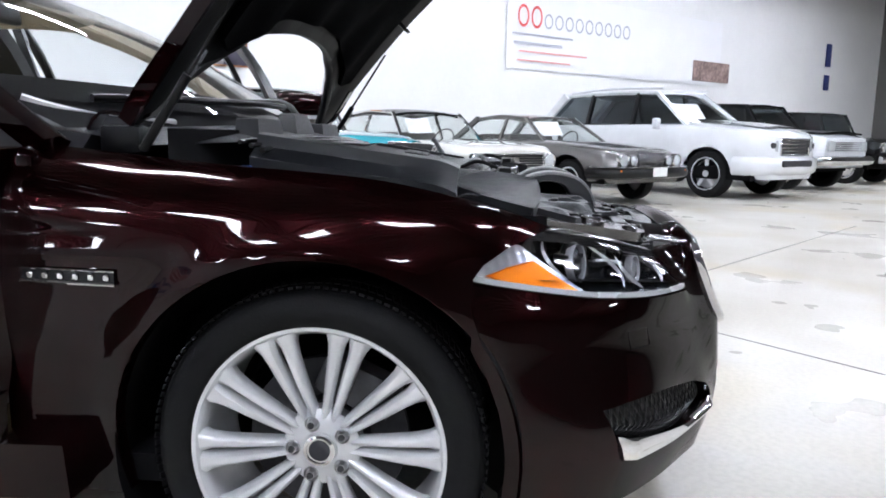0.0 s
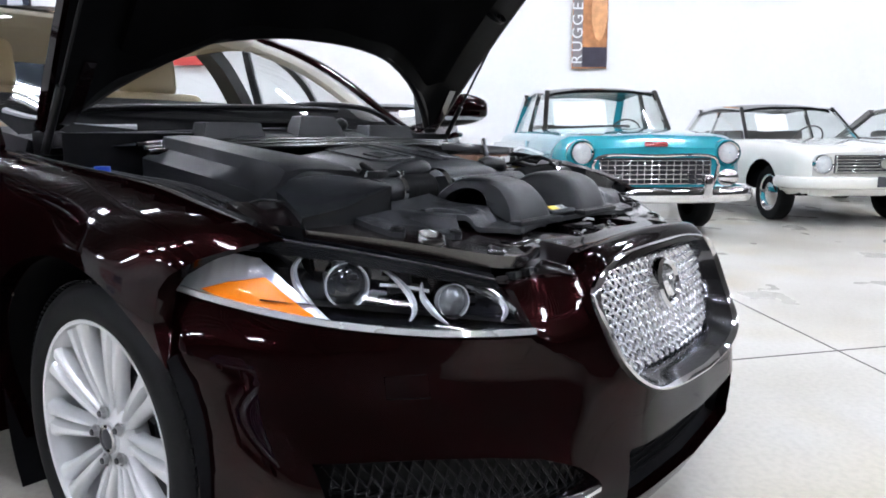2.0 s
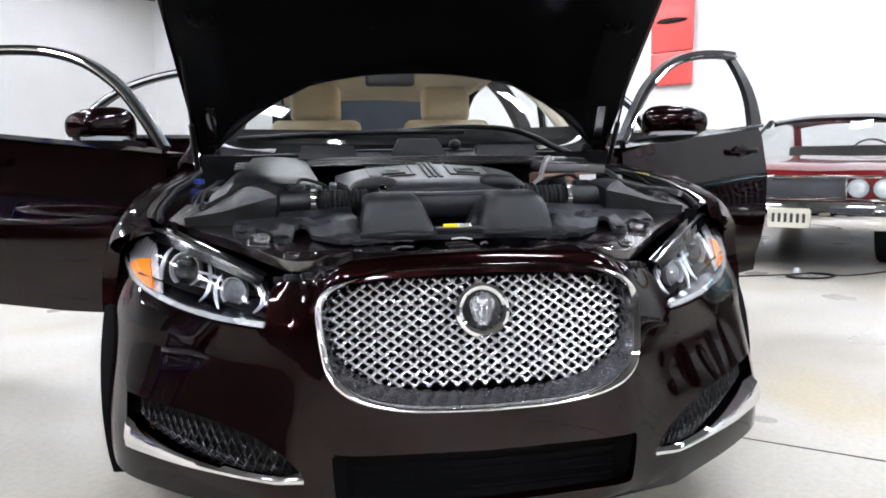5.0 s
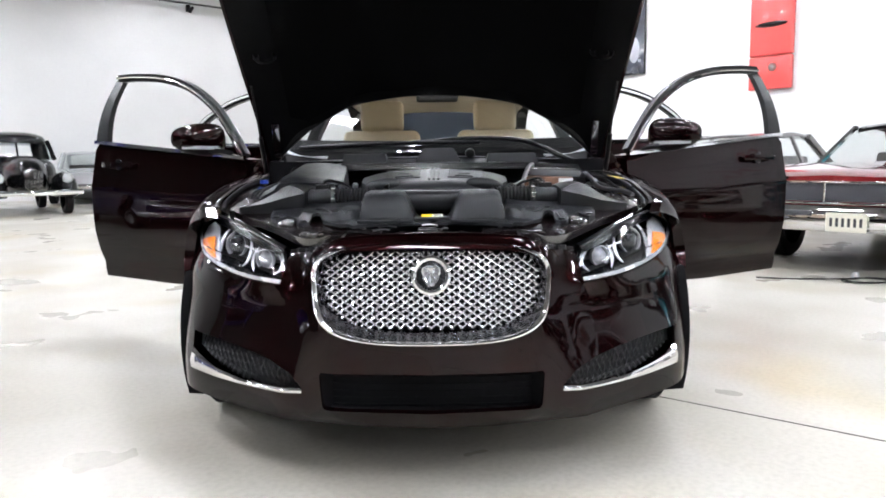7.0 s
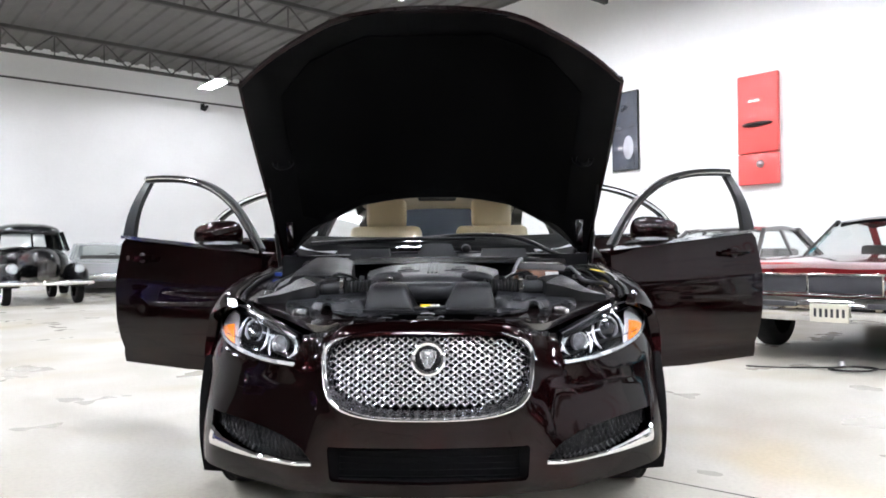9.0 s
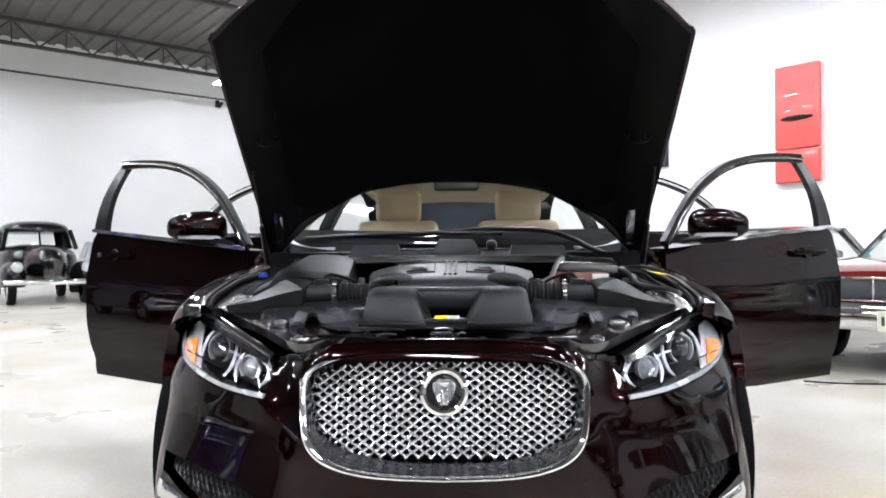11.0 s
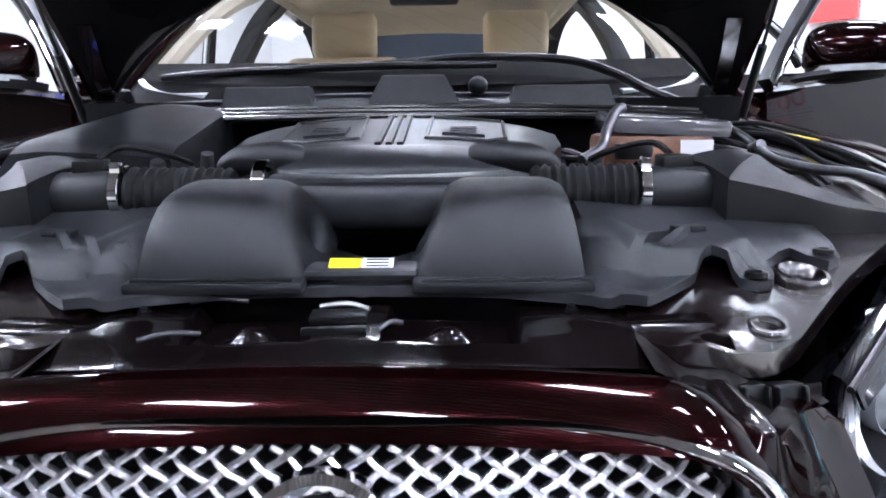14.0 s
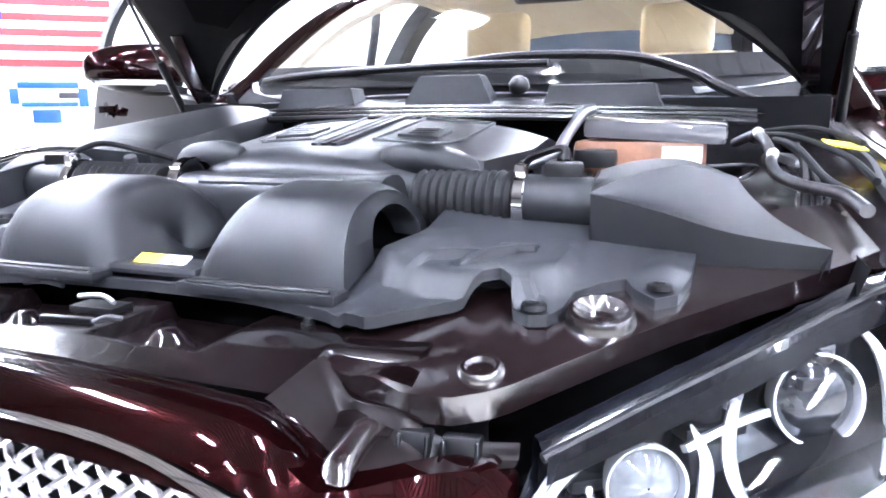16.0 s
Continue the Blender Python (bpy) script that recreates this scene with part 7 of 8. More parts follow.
# intake ducts: arched shells
DUCT = [(0.262, 0.774), (0.265, 0.790), (0.274, 0.815), (0.292, 0.840), (0.318, 0.858), (0.360, 0.868), (0.402, 0.869), (0.440, 0.860), (0.475, 0.840), (0.497, 0.815), (0.505, 0.785)]
for sg in (1, -1):
    bm = bm_new()
    path = smooth_path([(0, y, z) for y, z in DUCT], 3)
    cy, cz = 0.372, 0.770

    def arch(t, e, wide=1.0):
        """One section of the duct, t across, e: how large."""
        ring = []
        for p in path:
            k = max(0.0, (p.z - 0.772) / 0.098)
            x_in, x_out = 0.060 + 0.034 * k, 0.236 - 0.014 * k
            t2 = 0.5 + (t - 0.5) * wide
            ring.append(Vector((sg * (x_in + (x_out - x_in) * t2), cy + (p.y - cy) * e, cz + (p.z - cz) * e)))
        return ring
    rings = [arch(i / 14, 1 - 0.075 * max(0.0, abs(2 * i / 14 - 1) - 0.62) ** 2 / 0.1444) for i in range(15)]

    def cap_ring(t, f, push=0.0, mid=0.822):
        """A section drawn in towards the mouth in the upper rear of the duct's end."""
        out = []
        for p in arch(t, 0.93):
            q = Vector((p.x, 0.410, mid))
            v = q + Vector((0, (p.y - q.y) * f, (p.z - q.z) * f))
            out.append(v + Vector((push, 0, 0)))
        return out
    mouth = [cap_ring(1, 0.86), cap_ring(1, 0.58, sg * 0.004), cap_ring(1, 0.54), cap_ring(1, 0.50, -sg * 0.03)]
    inner_mouth = [cap_ring(0, 0.90, -sg * 0.006, 0.774), cap_ring(0, 0.55, -sg * 0.012, 0.774), cap_ring(0, 0.25, -sg * 0.014, 0.774), cap_ring(0, 0.02, -sg * 0.014, 0.774)]
    loft(bm, inner_mouth[::-1] + rings + mouth, False)
    duct = part("air_duct", bm, GREY, saloon, "charcoal arched air intake duct", angle=50)
    # near-black inner sheets stand in for the shade inside the duct
    bm = bm_new()
    loft(bm, [arch(i / 6, 0.79, 0.95) for i in range(7)], False)
    part("duct_lining", bm, VOID, duct)
    bm = bm_new()
    grid_sheet(bm, 2, 2, lambda u, v: Vector((sg * (0.08 + 0.14 * u), 0.26 + 0.22 * v, 0.776)))
    part("duct_floor", bm, VOID, duct)
    bm = bm_new()
    mid = arch(0.5, 0.80)
    bm.faces.new([bm.verts.new(p) for p in mid])
    part("duct_web", bm, VOID, duct)
    bm = bm_new()
    box(bm, (0.185, 0.03, 0.012), pose(sg * 0.148, 0.256, 0.773), 0.004)
    part("duct_foot", bm, GREY, duct)
    bm = bm_new()
    tube(bm, [(sg * 0.066, 0.247, 0.780), (sg * 0.232, 0.247, 0.780)], 0.002, 5, 1)
    part("duct_seam", bm, BLACK, duct)

# cross pipe, corrugated hoses, clamps
bm = bm_new()
sec = [(math.copysign(abs(math.cos(a)) ** 0.7, math.cos(a)) * 0.045, math.copysign(abs(math.sin(a)) ** 0.7, math.sin(a)) * 0.038) for a in [2 * math.pi * k / 20 for k in range(20)]]
tube(bm, [(-0.15, 0.525, 0.826), (-0.05, 0.522, 0.824), (0.06, 0.522, 0.824), (0.17, 0.525, 0.828)], 1.0, 20, 4, sec)
part("throttle_pipe", bm, COVER, saloon)
bm = bm_new()
tube(bm, [(-0.11, 0.498, 0.851), (0.11, 0.498, 0.851)], 1.0, 8, 1, [(-0.012, -0.008), (0.012, -0.010), (0.014, 0.004), (0.006, 0.010), (-0.010, 0.009)])
part("pipe_ridge", bm, GREY_L, saloon)
for sg in (1, -1):
    bm = bm_new()
    rings = []
    n = 66
    for i in range(n + 1):
        t = i / n
        x = sg * (0.205 + 0.135 * t)
        r = 0.033 + 0.0045 * (0.5 - 0.5 * math.cos(2 * math.pi * t * 11))
        yy, zz = 0.528 - 0.02 * t, 0.836 + 0.004 * t
        rings.append([Vector((x, yy + r * math.cos(a), zz + r * math.sin(a))) for a in [2 * math.pi * k / 24 for k in range(24)]])
    loft(bm, rings, True, (True, True))
    part("corrugated_hose", bm, RUBBER, saloon, "black corrugated intake hose")
    bm = bm_new()
    lathe(bm, [(0.0375, -0.007), (0.039, -0.006), (0.039, 0.006), (0.0375, 0.007)], pose(sg * 0.350, 0.507, 0.840, 0, 90), 32)
    box(bm, (0.014, 0.014, 0.02), pose(sg * 0.350, 0.49, 0.876), 0.003)
    part("hose_clamp", bm, CHROME, saloon)
    bm = bm_new()
    tube(bm, [(sg * 0.352, 0.507, 0.840), (sg * 0.42, 0.507, 0.838), (sg * 0.49, 0.515, 0.836)], 0.033, 20, 3)
    part("airflow_pipe", bm, GREY, saloon)
    bay_box("airflow_sensor", (0.045, 0.03, 0.03), pose(sg * 0.395, 0.515, 0.872, 0, 0, 10), BLACK, 0.005)
    bm = bm_new()
    tube(bm, [(sg * 0.395, 0.53, 0.885), (sg * 0.38, 0.58, 0.90), (sg * 0.33, 0.62, 0.885), (sg * 0.31, 0.66, 0.87)], 0.005, 6, 5)
    part("sensor_lead", bm, RUBBER, saloon)
    # sculpted air-filter housing: three faces meeting in swept ridges
    def curve(pts):
        f = smooth_path(pts, 12)
        n = len(f) - 1

        def at(u):
            i = min(n - 1, int(u * n))
            return f[i].lerp(f[i + 1], u * n - i)
        return at
    back_c = curve([(0.425, 0.600, 0.872), (0.470, 0.612, 0.884), (0.525, 0.622, 0.885), (0.585, 0.655, 0.862)])
    ridge_c = curve([(0.440, 0.436, 0.862), (0.475, 0.490, 0.875), (0.525, 0.560, 0.882), (0.585, 0.655, 0.862)])
    low_c = curve([(0.440, 0.434, 0.860), (0.505, 0.430, 0.846), (0.580, 0.430, 0.826), (0.672, 0.448, 0.812)])
    side_c = curve([(0.585, 0.655, 0.862), (0.600, 0.600, 0.846), (0.630, 0.525, 0.826), (0.672, 0.448, 0.812)])
    flip = Vector((sg, 1, 1))

    def saddle(u, v):
        a = ridge_c(u).lerp(low_c(u), v)
        p = a + side_c(v) * u - ridge_c(1).lerp(low_c(1), v) * u
        p.z -= 0.010 * math.sin(u * math.pi) * math.sin(v * math.pi)
        return p * flip
    bm = bm_new()
    grid_sheet(bm, 18, 10, lambda u, v: back_c(u).lerp(ridge_c(u), v) * flip)
    grid_sheet(bm, 18, 10, saddle)
    grid_sheet(bm, 18, 4, lambda u, v: (low_c(u) - Vector((0, -0.012 * v, (low_c(u).z - 0.778) * v))) * flip)
    grid_sheet(bm, 10, 3, lambda u, v: (side_c(u) - Vector((0.01 * v, 0, (side_c(u).z - 0.778) * v))) * flip)
    grid_sheet(bm, 8, 3, lambda u, v: (Vector((0.440, 0.436, 0.862)).lerp(Vector((0.425, 0.600, 0.872)), u) + Vector((0, 0, 0.008 * math.sin(u * math.pi) * (1 - v) - (0.084 + 0.01 * u) * v))) * flip)
    grid_sheet(bm, 18, 2, lambda u, v: (back_c(u) + Vector((0, 0.01 * v, -(back_c(u).z - 0.778) * v))) * flip)
    bmesh.ops.remove_doubles(bm, verts=bm.verts[:], dist=0.0008)
    part("air_filter_box", bm, GREY, saloon, "charcoal wedge-shaped air filter housing", angle=22)
bm = bm_new()
lathe(bm, [(0.046, -0.009), (0.048, -0.007), (0.048, 0.007), (0.046, 0.009)], pose(-0.165, 0.535, 0.836, 0, 90), 32)
part("hose_clamp", bm, CHROME, saloon)

# engine cover
def cov_z(x, y):
    return 0.892 + 0.15 * (y - 0.62) - 0.30 * max(0.0, y - 0.90) - 0.30 * x * x - 1.2 * max(0.0, abs(x) - 0.20) ** 2


ec = [(-0.285, 0.80), (-0.25, 0.66), (-0.18, 0.632), (0.18, 0.632), (0.25, 0.66), (0.285, 0.80), (0.29, 1.0), (0.20, 1.03), (-0.20, 1.03), (-0.29, 1.0)]
bm = bm_new()
skin(bm, ec, [], lambda x, y: Vector((x, y, cov_z(x, y))), 0.025, flange=(0, -0.012, -0.075))
ecov = part("engine_cover", bm, COVER, saloon, "dark satin engine cover with raised panels")
for sg in (1, -1):
    loop = [(sg * 0.055, 0.70), (sg * 0.15, 0.70), (sg * 0.185, 0.74), (sg * 0.19, 0.90), (sg * 0.06, 0.90)]
    bm = bm_new()
    pts = resample(loop, 0.02)
    tube(bm, [Vector((x, y, cov_z(x, y) + 0.001)) for x, y in pts + pts[:1]], 0.0035, 6, 1)
    part("raised_border", bm, COVER, ecov)
    bm = bm_new()
    skin(bm, [(sg * 0.080, 0.735), (sg * 0.150, 0.735), (sg * 0.150, 0.80), (sg * 0.080, 0.80)], [], lambda x, y: Vector((x, y, cov_z(x, y) + 0.005)), 0.02, flange=(0, 0, -0.006))
    pl = part("badge_plate", bm, COVER, ecov)
    for k in range(3):
        bm = bm_new()
        y = 0.752 + 0.016 * k
        box(bm, (0.045, 0.006, 0.0015), pose(sg * 0.115, y, cov_z(sg * 0.115, y) + 0.0062))
        part("mark_bar", bm, COVER, pl)
    # rounded front lugs
    bm = bm_new()
    tube(bm, [(sg * 0.125, 0.605, 0.878), (sg * 0.16, 0.598, 0.882), (sg * 0.21, 0.602, 0.876), (sg * 0.245, 0.625, 0.862)], lambda t: 0.024 - 0.006 * abs(2 * t - 1) ** 3, 14, 5)
    part("cover_lug", bm, GREY, ecov)
for k in (-1, 0, 1):
    bm = bm_new()
    tube(bm, [Vector((k * 0.017, y, cov_z(k * 0.017, y) + 0.002)) for y in np.linspace(0.64, 0.95, 8)], 1.0, 4, 1, [(-0.0055, -0.003), (0.0055, -0.003), (0.0045, 0.004), (-0.0045, 0.004)])
    part("centre_stripe", bm, GREY_L, ecov)
bm = bm_new()
LIP = smooth_path([(0, 0.652, 0.8975), (0, 0.625, 0.8955), (0, 0.600, 0.890), (0, 0.576, 0.880), (0, 0.560, 0.864), (0, 0.558, 0.836)], 4)
loft(bm, [[Vector((x, p.y + 0.8 * max(0.0, abs(x) - 0.12) ** 1.4, p.z - 0.30 * x * x)) for p in LIP] for x in np.linspace(-0.215, 0.215, 19)], False)
part("cover_front", bm, COVER, ecov)

# bulkhead seal, cowl and its pods
SEAL = mat("glossy_black_seal", (0.006, 0.006, 0.0065), 0.2, var=0.2)
for k, (dy, dz) in enumerate(((0.0, 0.0), (0.026, 0.010), (0.052, 0.018))):
    bm = bm_new()
    tube(bm, [(x, 1.035 + dy + 0.05 * x * x, 0.936 + dz - 0.03 * abs(x) ** 2) for x in np.linspace(-0.62, 0.62, 13)], 0.0055 if k else 0.0075, 8, 2)
    part("bulkhead_seal", bm, SEAL, saloon)
bm = bm_new()
grid_sheet(bm, 30, 5, lambda u, v: Vector(((2 * u - 1) * 0.76, 1.10 + 0.13 * v + 0.36 * max(0, abs(2 * u - 1) - 0.35) ** 1.4 - 0.03 * (1 - v), 0.948 + 0.035 * v - 0.015 * (2 * u - 1) ** 2)))
part("cowl", bm, GREY, saloon)
bm = bm_new()


def scuttle(u, v):
    q = 2 * u - 1
    a = Vector((q * 0.76, 1.225 + 0.36 * max(0, abs(q) - 0.35) ** 1.4, 0.981 - 0.015 * q * q))
    return a.lerp(screen(u, 0.02) + Vector((0, 0, -0.006)), v)


grid_sheet(bm, 30, 4, scuttle)
part("scuttle_panel", bm, VOID, saloon)
for x0, x1, h, w in ((-0.31, 0.11, 0.036, 0), (0.012, 0.105, 0.062, 1), (0.335, 0.125, 0.034, 0)):
    bm = bm_new()
    rings = [[Vector((x0 + sx * x1 * k, 1.165 + sy * 0.035 * k + 0.02 * (1 - k), z)) for sx, sy in ((-1, -1), (1, -1), (1, 1), (-1, 1))] for k, z in ((1.0, 0.945), (0.90, 0.955 + h * 0.3), (0.66 if w else 0.82, 0.968 + h * 0.85), (0.60 if w else 0.78, 0.968 + h * 0.9))]
    loft(bm, rings, True, (False, True))
    pod = part("cowl_pod", bm, GREY_L, saloon, angle=25)
    bm = bm_new()
    box(bm, (x1 * (0.5 if w else 1.0), 0.006, h * 0.7), pose(x0, 1.148, 0.966 + h * 0.35, -18), 0.002)
    part("pod_grille", bm, BLACK, pod)
bm = bm_new()
lathe(bm, [(0.022, 0), (0.021, 0.014), (0.015, 0.022), (0.001, 0.026)], pose(0.154, 1.20, 0.995, 40), 24)
part("wiper_spindle", bm, BLACK, saloon)
for pts, nm in (([(0.62, 1.26, 0.962), (0.55, 1.29, 0.995), (0.485, 1.30, 1.028), (0.36, 1.295, 1.062), (0.14, 1.275, 1.068), (0.0, 1.27, 1.058), (-0.15, 1.275, 1.05)], "wiper_arm"),
                ([(-0.65, 1.43, 1.035), (-0.50, 1.36, 1.042), (-0.30, 1.30, 1.046), (-0.05, 1.262, 1.05), (0.20, 1.262, 1.05)], "wiper_blade"),
                ([(0.75, 1.24, 0.945), (0.66, 1.26, 0.955), (0.58, 1.29, 0.978), (0.50, 1.31, 1.018)], "wiper_link")):
    bm = bm_new()
    tube(bm, pts, lambda t: 0.009 if nm == "wiper_blade" else 0.012 - 0.004 * t, 8, 6)
    part(nm, bm, BLACK, saloon)
# white windscreen edge tray at each corner
for sg in (1, -1):
    bm = bm_new()
    tube(bm, [(sg * 0.50, 1.315, 0.985), (sg * 0.60, 1.385, 0.990), (sg * 0.70, 1.47, 1.008), (sg * 0.745, 1.53, 1.03)], 1.0, 6, 5, [(-0.012, -0.008), (0.012, -0.008), (0.014, 0.004), (0.0, 0.009), (-0.014, 0.004)])
    part("screen_seal", bm, SILVER, saloon)
    bay_box("hinge_bracket", (0.05, 0.09, 0.06), pose(sg * 0.735, 1.31, 0.945), BLACK, 0.012)

# fluid reservoir with its white label, filler cap
bay_box("reservoir", (0.190, 0.13, 0.080), pose(0.448, 0.842, 0.862), BROWN, 0.012, "brown translucent fluid reservoir")
bay_box("reservoir_lid", (0.205, 0.165, 0.030), pose(0.470, 0.858, 0.919, 3, 3), LID, 0.010, "grey glossy reservoir lid")
bay_box("reservoir_sticker", (0.055, 0.003, 0.035), pose(0.512, 0.7755, 0.876), WHITE, 0.0)
bm = bm_new()
lathe(bm, [(0.030, -0.012), (0.032, 0.0), (0.030, 0.012), (0.001, 0.014)], pose(0.395, 0.735, 0.878), 24)
part("filler_cap", bm, BLACK, saloon)
bm = bm_new()
tube(bm, [(0.385, 0.775, 0.948), (0.370, 0.765, 0.942), (0.352, 0.745, 0.912), (0.338, 0.72, 0.885), (0.30, 0.68, 0.868)], 0.0085, 10, 5)
part("coolant_pipe", bm, LINE, saloon)
bay_box("valve_block", (0.12, 0.07, 0.05), pose(0.46, 0.72, 0.83), STEEL_DARK, 0.008)
# silver air-conditioning line and its couplings on one side
bm = bm_new()
tube(bm, [(0.585, 1.0, 0.89), (0.615, 0.93, 0.906), (0.63, 0.86, 0.89), (0.635, 0.76, 0.862), (0.66, 0.68, 0.852), (0.70, 0.62, 0.848), (0.715, 0.55, 0.838)], 0.008, 10, 6)
part("coolant_line", bm, LINE, saloon, "bare aluminium coolant line")
for p in ((0.615, 0.93, 0.906), (0.632, 0.82, 0.879)):
    bm = bm_new()
    cyl(bm, 0.011, 0.009, 0.028, pose(*p, 70, 20), 16)
    part("line_coupling", bm, LINE, saloon)
for k, pts in enumerate((((0.60, 1.02, 0.90), (0.66, 0.95, 0.905), (0.72, 0.80, 0.885), (0.74, 0.66, 0.86)), ((0.64, 0.90, 0.90), (0.66, 0.78, 0.895), (0.69, 0.70, 0.86), (0.71, 0.62, 0.85)), ((0.62, 1.08, 0.905), (0.70, 1.0, 0.915), (0.76, 0.9, 0.895)))):
    bm = bm_new()
    tube(bm, pts, 0.005, 8, 6)
    part("rubber_hose", bm, RUBBER, saloon)
bay_box("paint_code_label", (0.055, 0.075, 0.002), pose(0.735, 0.90, 0.893, 4, 8), YELLOW, 0.0)
# long cover over the brace on the other side
bm = bm_new()
rings = []
for i in range(20):
    t = i / 19
    y = 0.615 + 0.47 * t
    xa, xb = -0.640 + 0.02 * t, -0.335 - 0.05 * t
    zt = (0.905 + 0.060 * t) - 0.012 * math.exp(-((t - 0.0) / 0.05) ** 2)
    xm = -0.520 + 0.01 * t
    rings.append([Vector((x, y + dy, z)) for x, z, dy in ((xa, zt - 0.11, 0), (xa, zt - 0.055, 0), (xa + 0.05, zt - 0.030, 0), (xm - 0.05, zt - 0.004, 0), (xm, zt, 0), (xm + 0.06, zt - 0.003, 0.004), (xb - 0.03, zt - 0.010, 0.012), (xb, zt - 0.016, 0.02), (xb + 0.004, zt - 0.03, 0.02), (xb + 0.008, zt - 0.11, 0.02))])
loft(bm, rings, True, (True, True))
part("battery_cover", bm, GREY, saloon, "dark plastic cover between engine and wing", angle=30)
bm = bm_new()
cyl(bm, 0.017, 0.017, 0.016, pose(-0.735, 1.055, 0.886), 20)
part("washer_cap", bm, BLUE_CAP, saloon, "blue washer filler cap")
# loose wiring, connectors and small pipes
rnd = random.Random(7)
for k in range(26):
    sg = rnd.choice((-1, 1))
    x, y, z = sg * rnd.uniform(0.30, 0.58), rnd.uniform(0.56, 0.98), rnd.uniform(0.80, 0.86)
    bm = bm_new()
    if k % 3 == 0:
        box(bm, (rnd.uniform(0.02, 0.05), rnd.uniform(0.02, 0.05), rnd.uniform(0.015, 0.035)), pose(x, y, z, rnd.uniform(-20, 20), rnd.uniform(-20, 20), rnd.uniform(0, 90)), 0.004)
        part("connector", bm, rnd.choice((BLACK, GREY_L, STEEL_DARK)), saloon)
    else:
        tube(bm, [(x + rnd.uniform(-0.1, 0.1), y + rnd.uniform(-0.1, 0.1), z + rnd.uniform(-0.02, 0.025)) for _ in range(4)], rnd.uniform(0.003, 0.008), 6, 6)
        part("wiring", bm, rnd.choice((RUBBER, BLACK, STEEL_DARK)), saloon)
for x, y, z in ((-0.30, 0.70, 0.865), (0.33, 0.72, 0.86), (-0.34, 0.60, 0.86)):
    bm = bm_new()
    cyl(bm, 0.012, 0.010, 0.04, pose(x, y, z, 20, 10), 12)
    part("union", bm, ALU, saloon)

# ---- hangings on the walls and loose things ----
def banner_bar(parent, x, z, w, h, material, y=-0.012):
    bm = bm_new()
    box(bm, (w, 0.004, h), pose(x, y, z), min(0.02, h * 0.2), 1)
    part("print_bar", bm, material, parent, smooth=False)


# long sponsor banner: plain shapes in its colours
ban = thing("wall_banner", "long white vinyl banner with red and grey lettering shapes", "banner", on_east(-13.0, 3.4))
bm = bm_new()
cloth(bm, 8.1, 1.75, 0.012, 0.005, 40, 6)
part("banner_sheet", bm, BAN, ban)
x = -3.75
for k in range(11):
    w, h = (0.34, 0.5) if k < 2 else (0.27, 0.34)
    zc = 0.30 if k < 2 else 0.24
    mm = RED_INK if k < 2 else GREY_INK
    bm = bm_new()
    lathe(bm, [(0.38, -0.002), (0.5, -0.002), (0.5, 0.002), (0.38, 0.002)], pose(x + w / 2, -0.016, zc, 90) @ Matrix.Diagonal((w, h, 1, 1)), 20, True)
    part("letter_shape", bm, mm, ban, smooth=False)
    x += w + 0.07
banner_bar(ban, -2.95, -0.10, 1.9, 0.035, GREY_INK, -0.018)
banner_bar(ban, -3.1, -0.30, 1.5, 0.055, GREY_INK, -0.018)
banner_bar(ban, -2.6, -0.48, 2.2, 0.035, PINK_INK, -0.018)
banner_bar(ban, -2.9, -0.68, 1.7, 0.035, PINK_INK, -0.018)
# narrow vertical poster
pos = thing("wall_poster", "tall brown and orange wall poster with a lettered edge", "poster", on_east(-2.65, 3.45))
BROWNP = mat("brown_print", (0.42, 0.17, 0.06), 0.45, var=0.5, scale=2.2, fine=9)
DARKP = mat("dark_print", (0.03, 0.025, 0.04), 0.5, var=0.3)
bm = bm_new()
box(bm, (0.62, 0.02, 2.65), pose(0, 0, 0), 0.005, 1)
part("poster_sheet", bm, BROWNP, pos)
bm = bm_new()
box(bm, (0.17, 0.006, 2.6), pose(-0.215, -0.014, 0), 0.002, 1)
part("edge_band", bm, mat("grey_print", (0.20, 0.18, 0.18), 0.5, var=0.2), pos)
bm = bm_new()
box(bm, (0.44, 0.005, 0.34), pose(0.09, -0.0135, -1.13, 0, 0, 0), 0.002, 1)
part("foot_band", bm, DARKP, pos)
for k, ch in enumerate("RUGGED"):
    cu = bpy.data.curves.new("letter", "FONT")
    cu.body, cu.size, cu.extrude, cu.align_x, cu.align_y = ch, 0.27, 0.002, "CENTER", "CENTER"
    tmp = bpy.data.objects.new("letter", cu)
    me = bpy.data.meshes.new_from_object(tmp)
    bpy.data.objects.remove(tmp)
    me.transform(pose(-0.215, -0.020, -1.17 + k * 0.224, 90) @ pose(0, 0, 0, 0, 0, 90))
    me.materials.clear()
    me.materials.append(WHITE)
    new("letter", me).parent = pos
bm = bm_new()
lathe(bm, [(0.5, 0.0), (0.36, 0.012), (0.001, 0.02)], pose(0.16, -0.012, -0.35, 90, 0, 0) @ Matrix.Diagonal((0.28, 1.0, 1, 1)) @ pose(0, 0, 0, 0, 0, 0), 24)
part("print_shape", bm, mat("orange_print", (0.72, 0.36, 0.16), 0.45, var=0.3), pos)
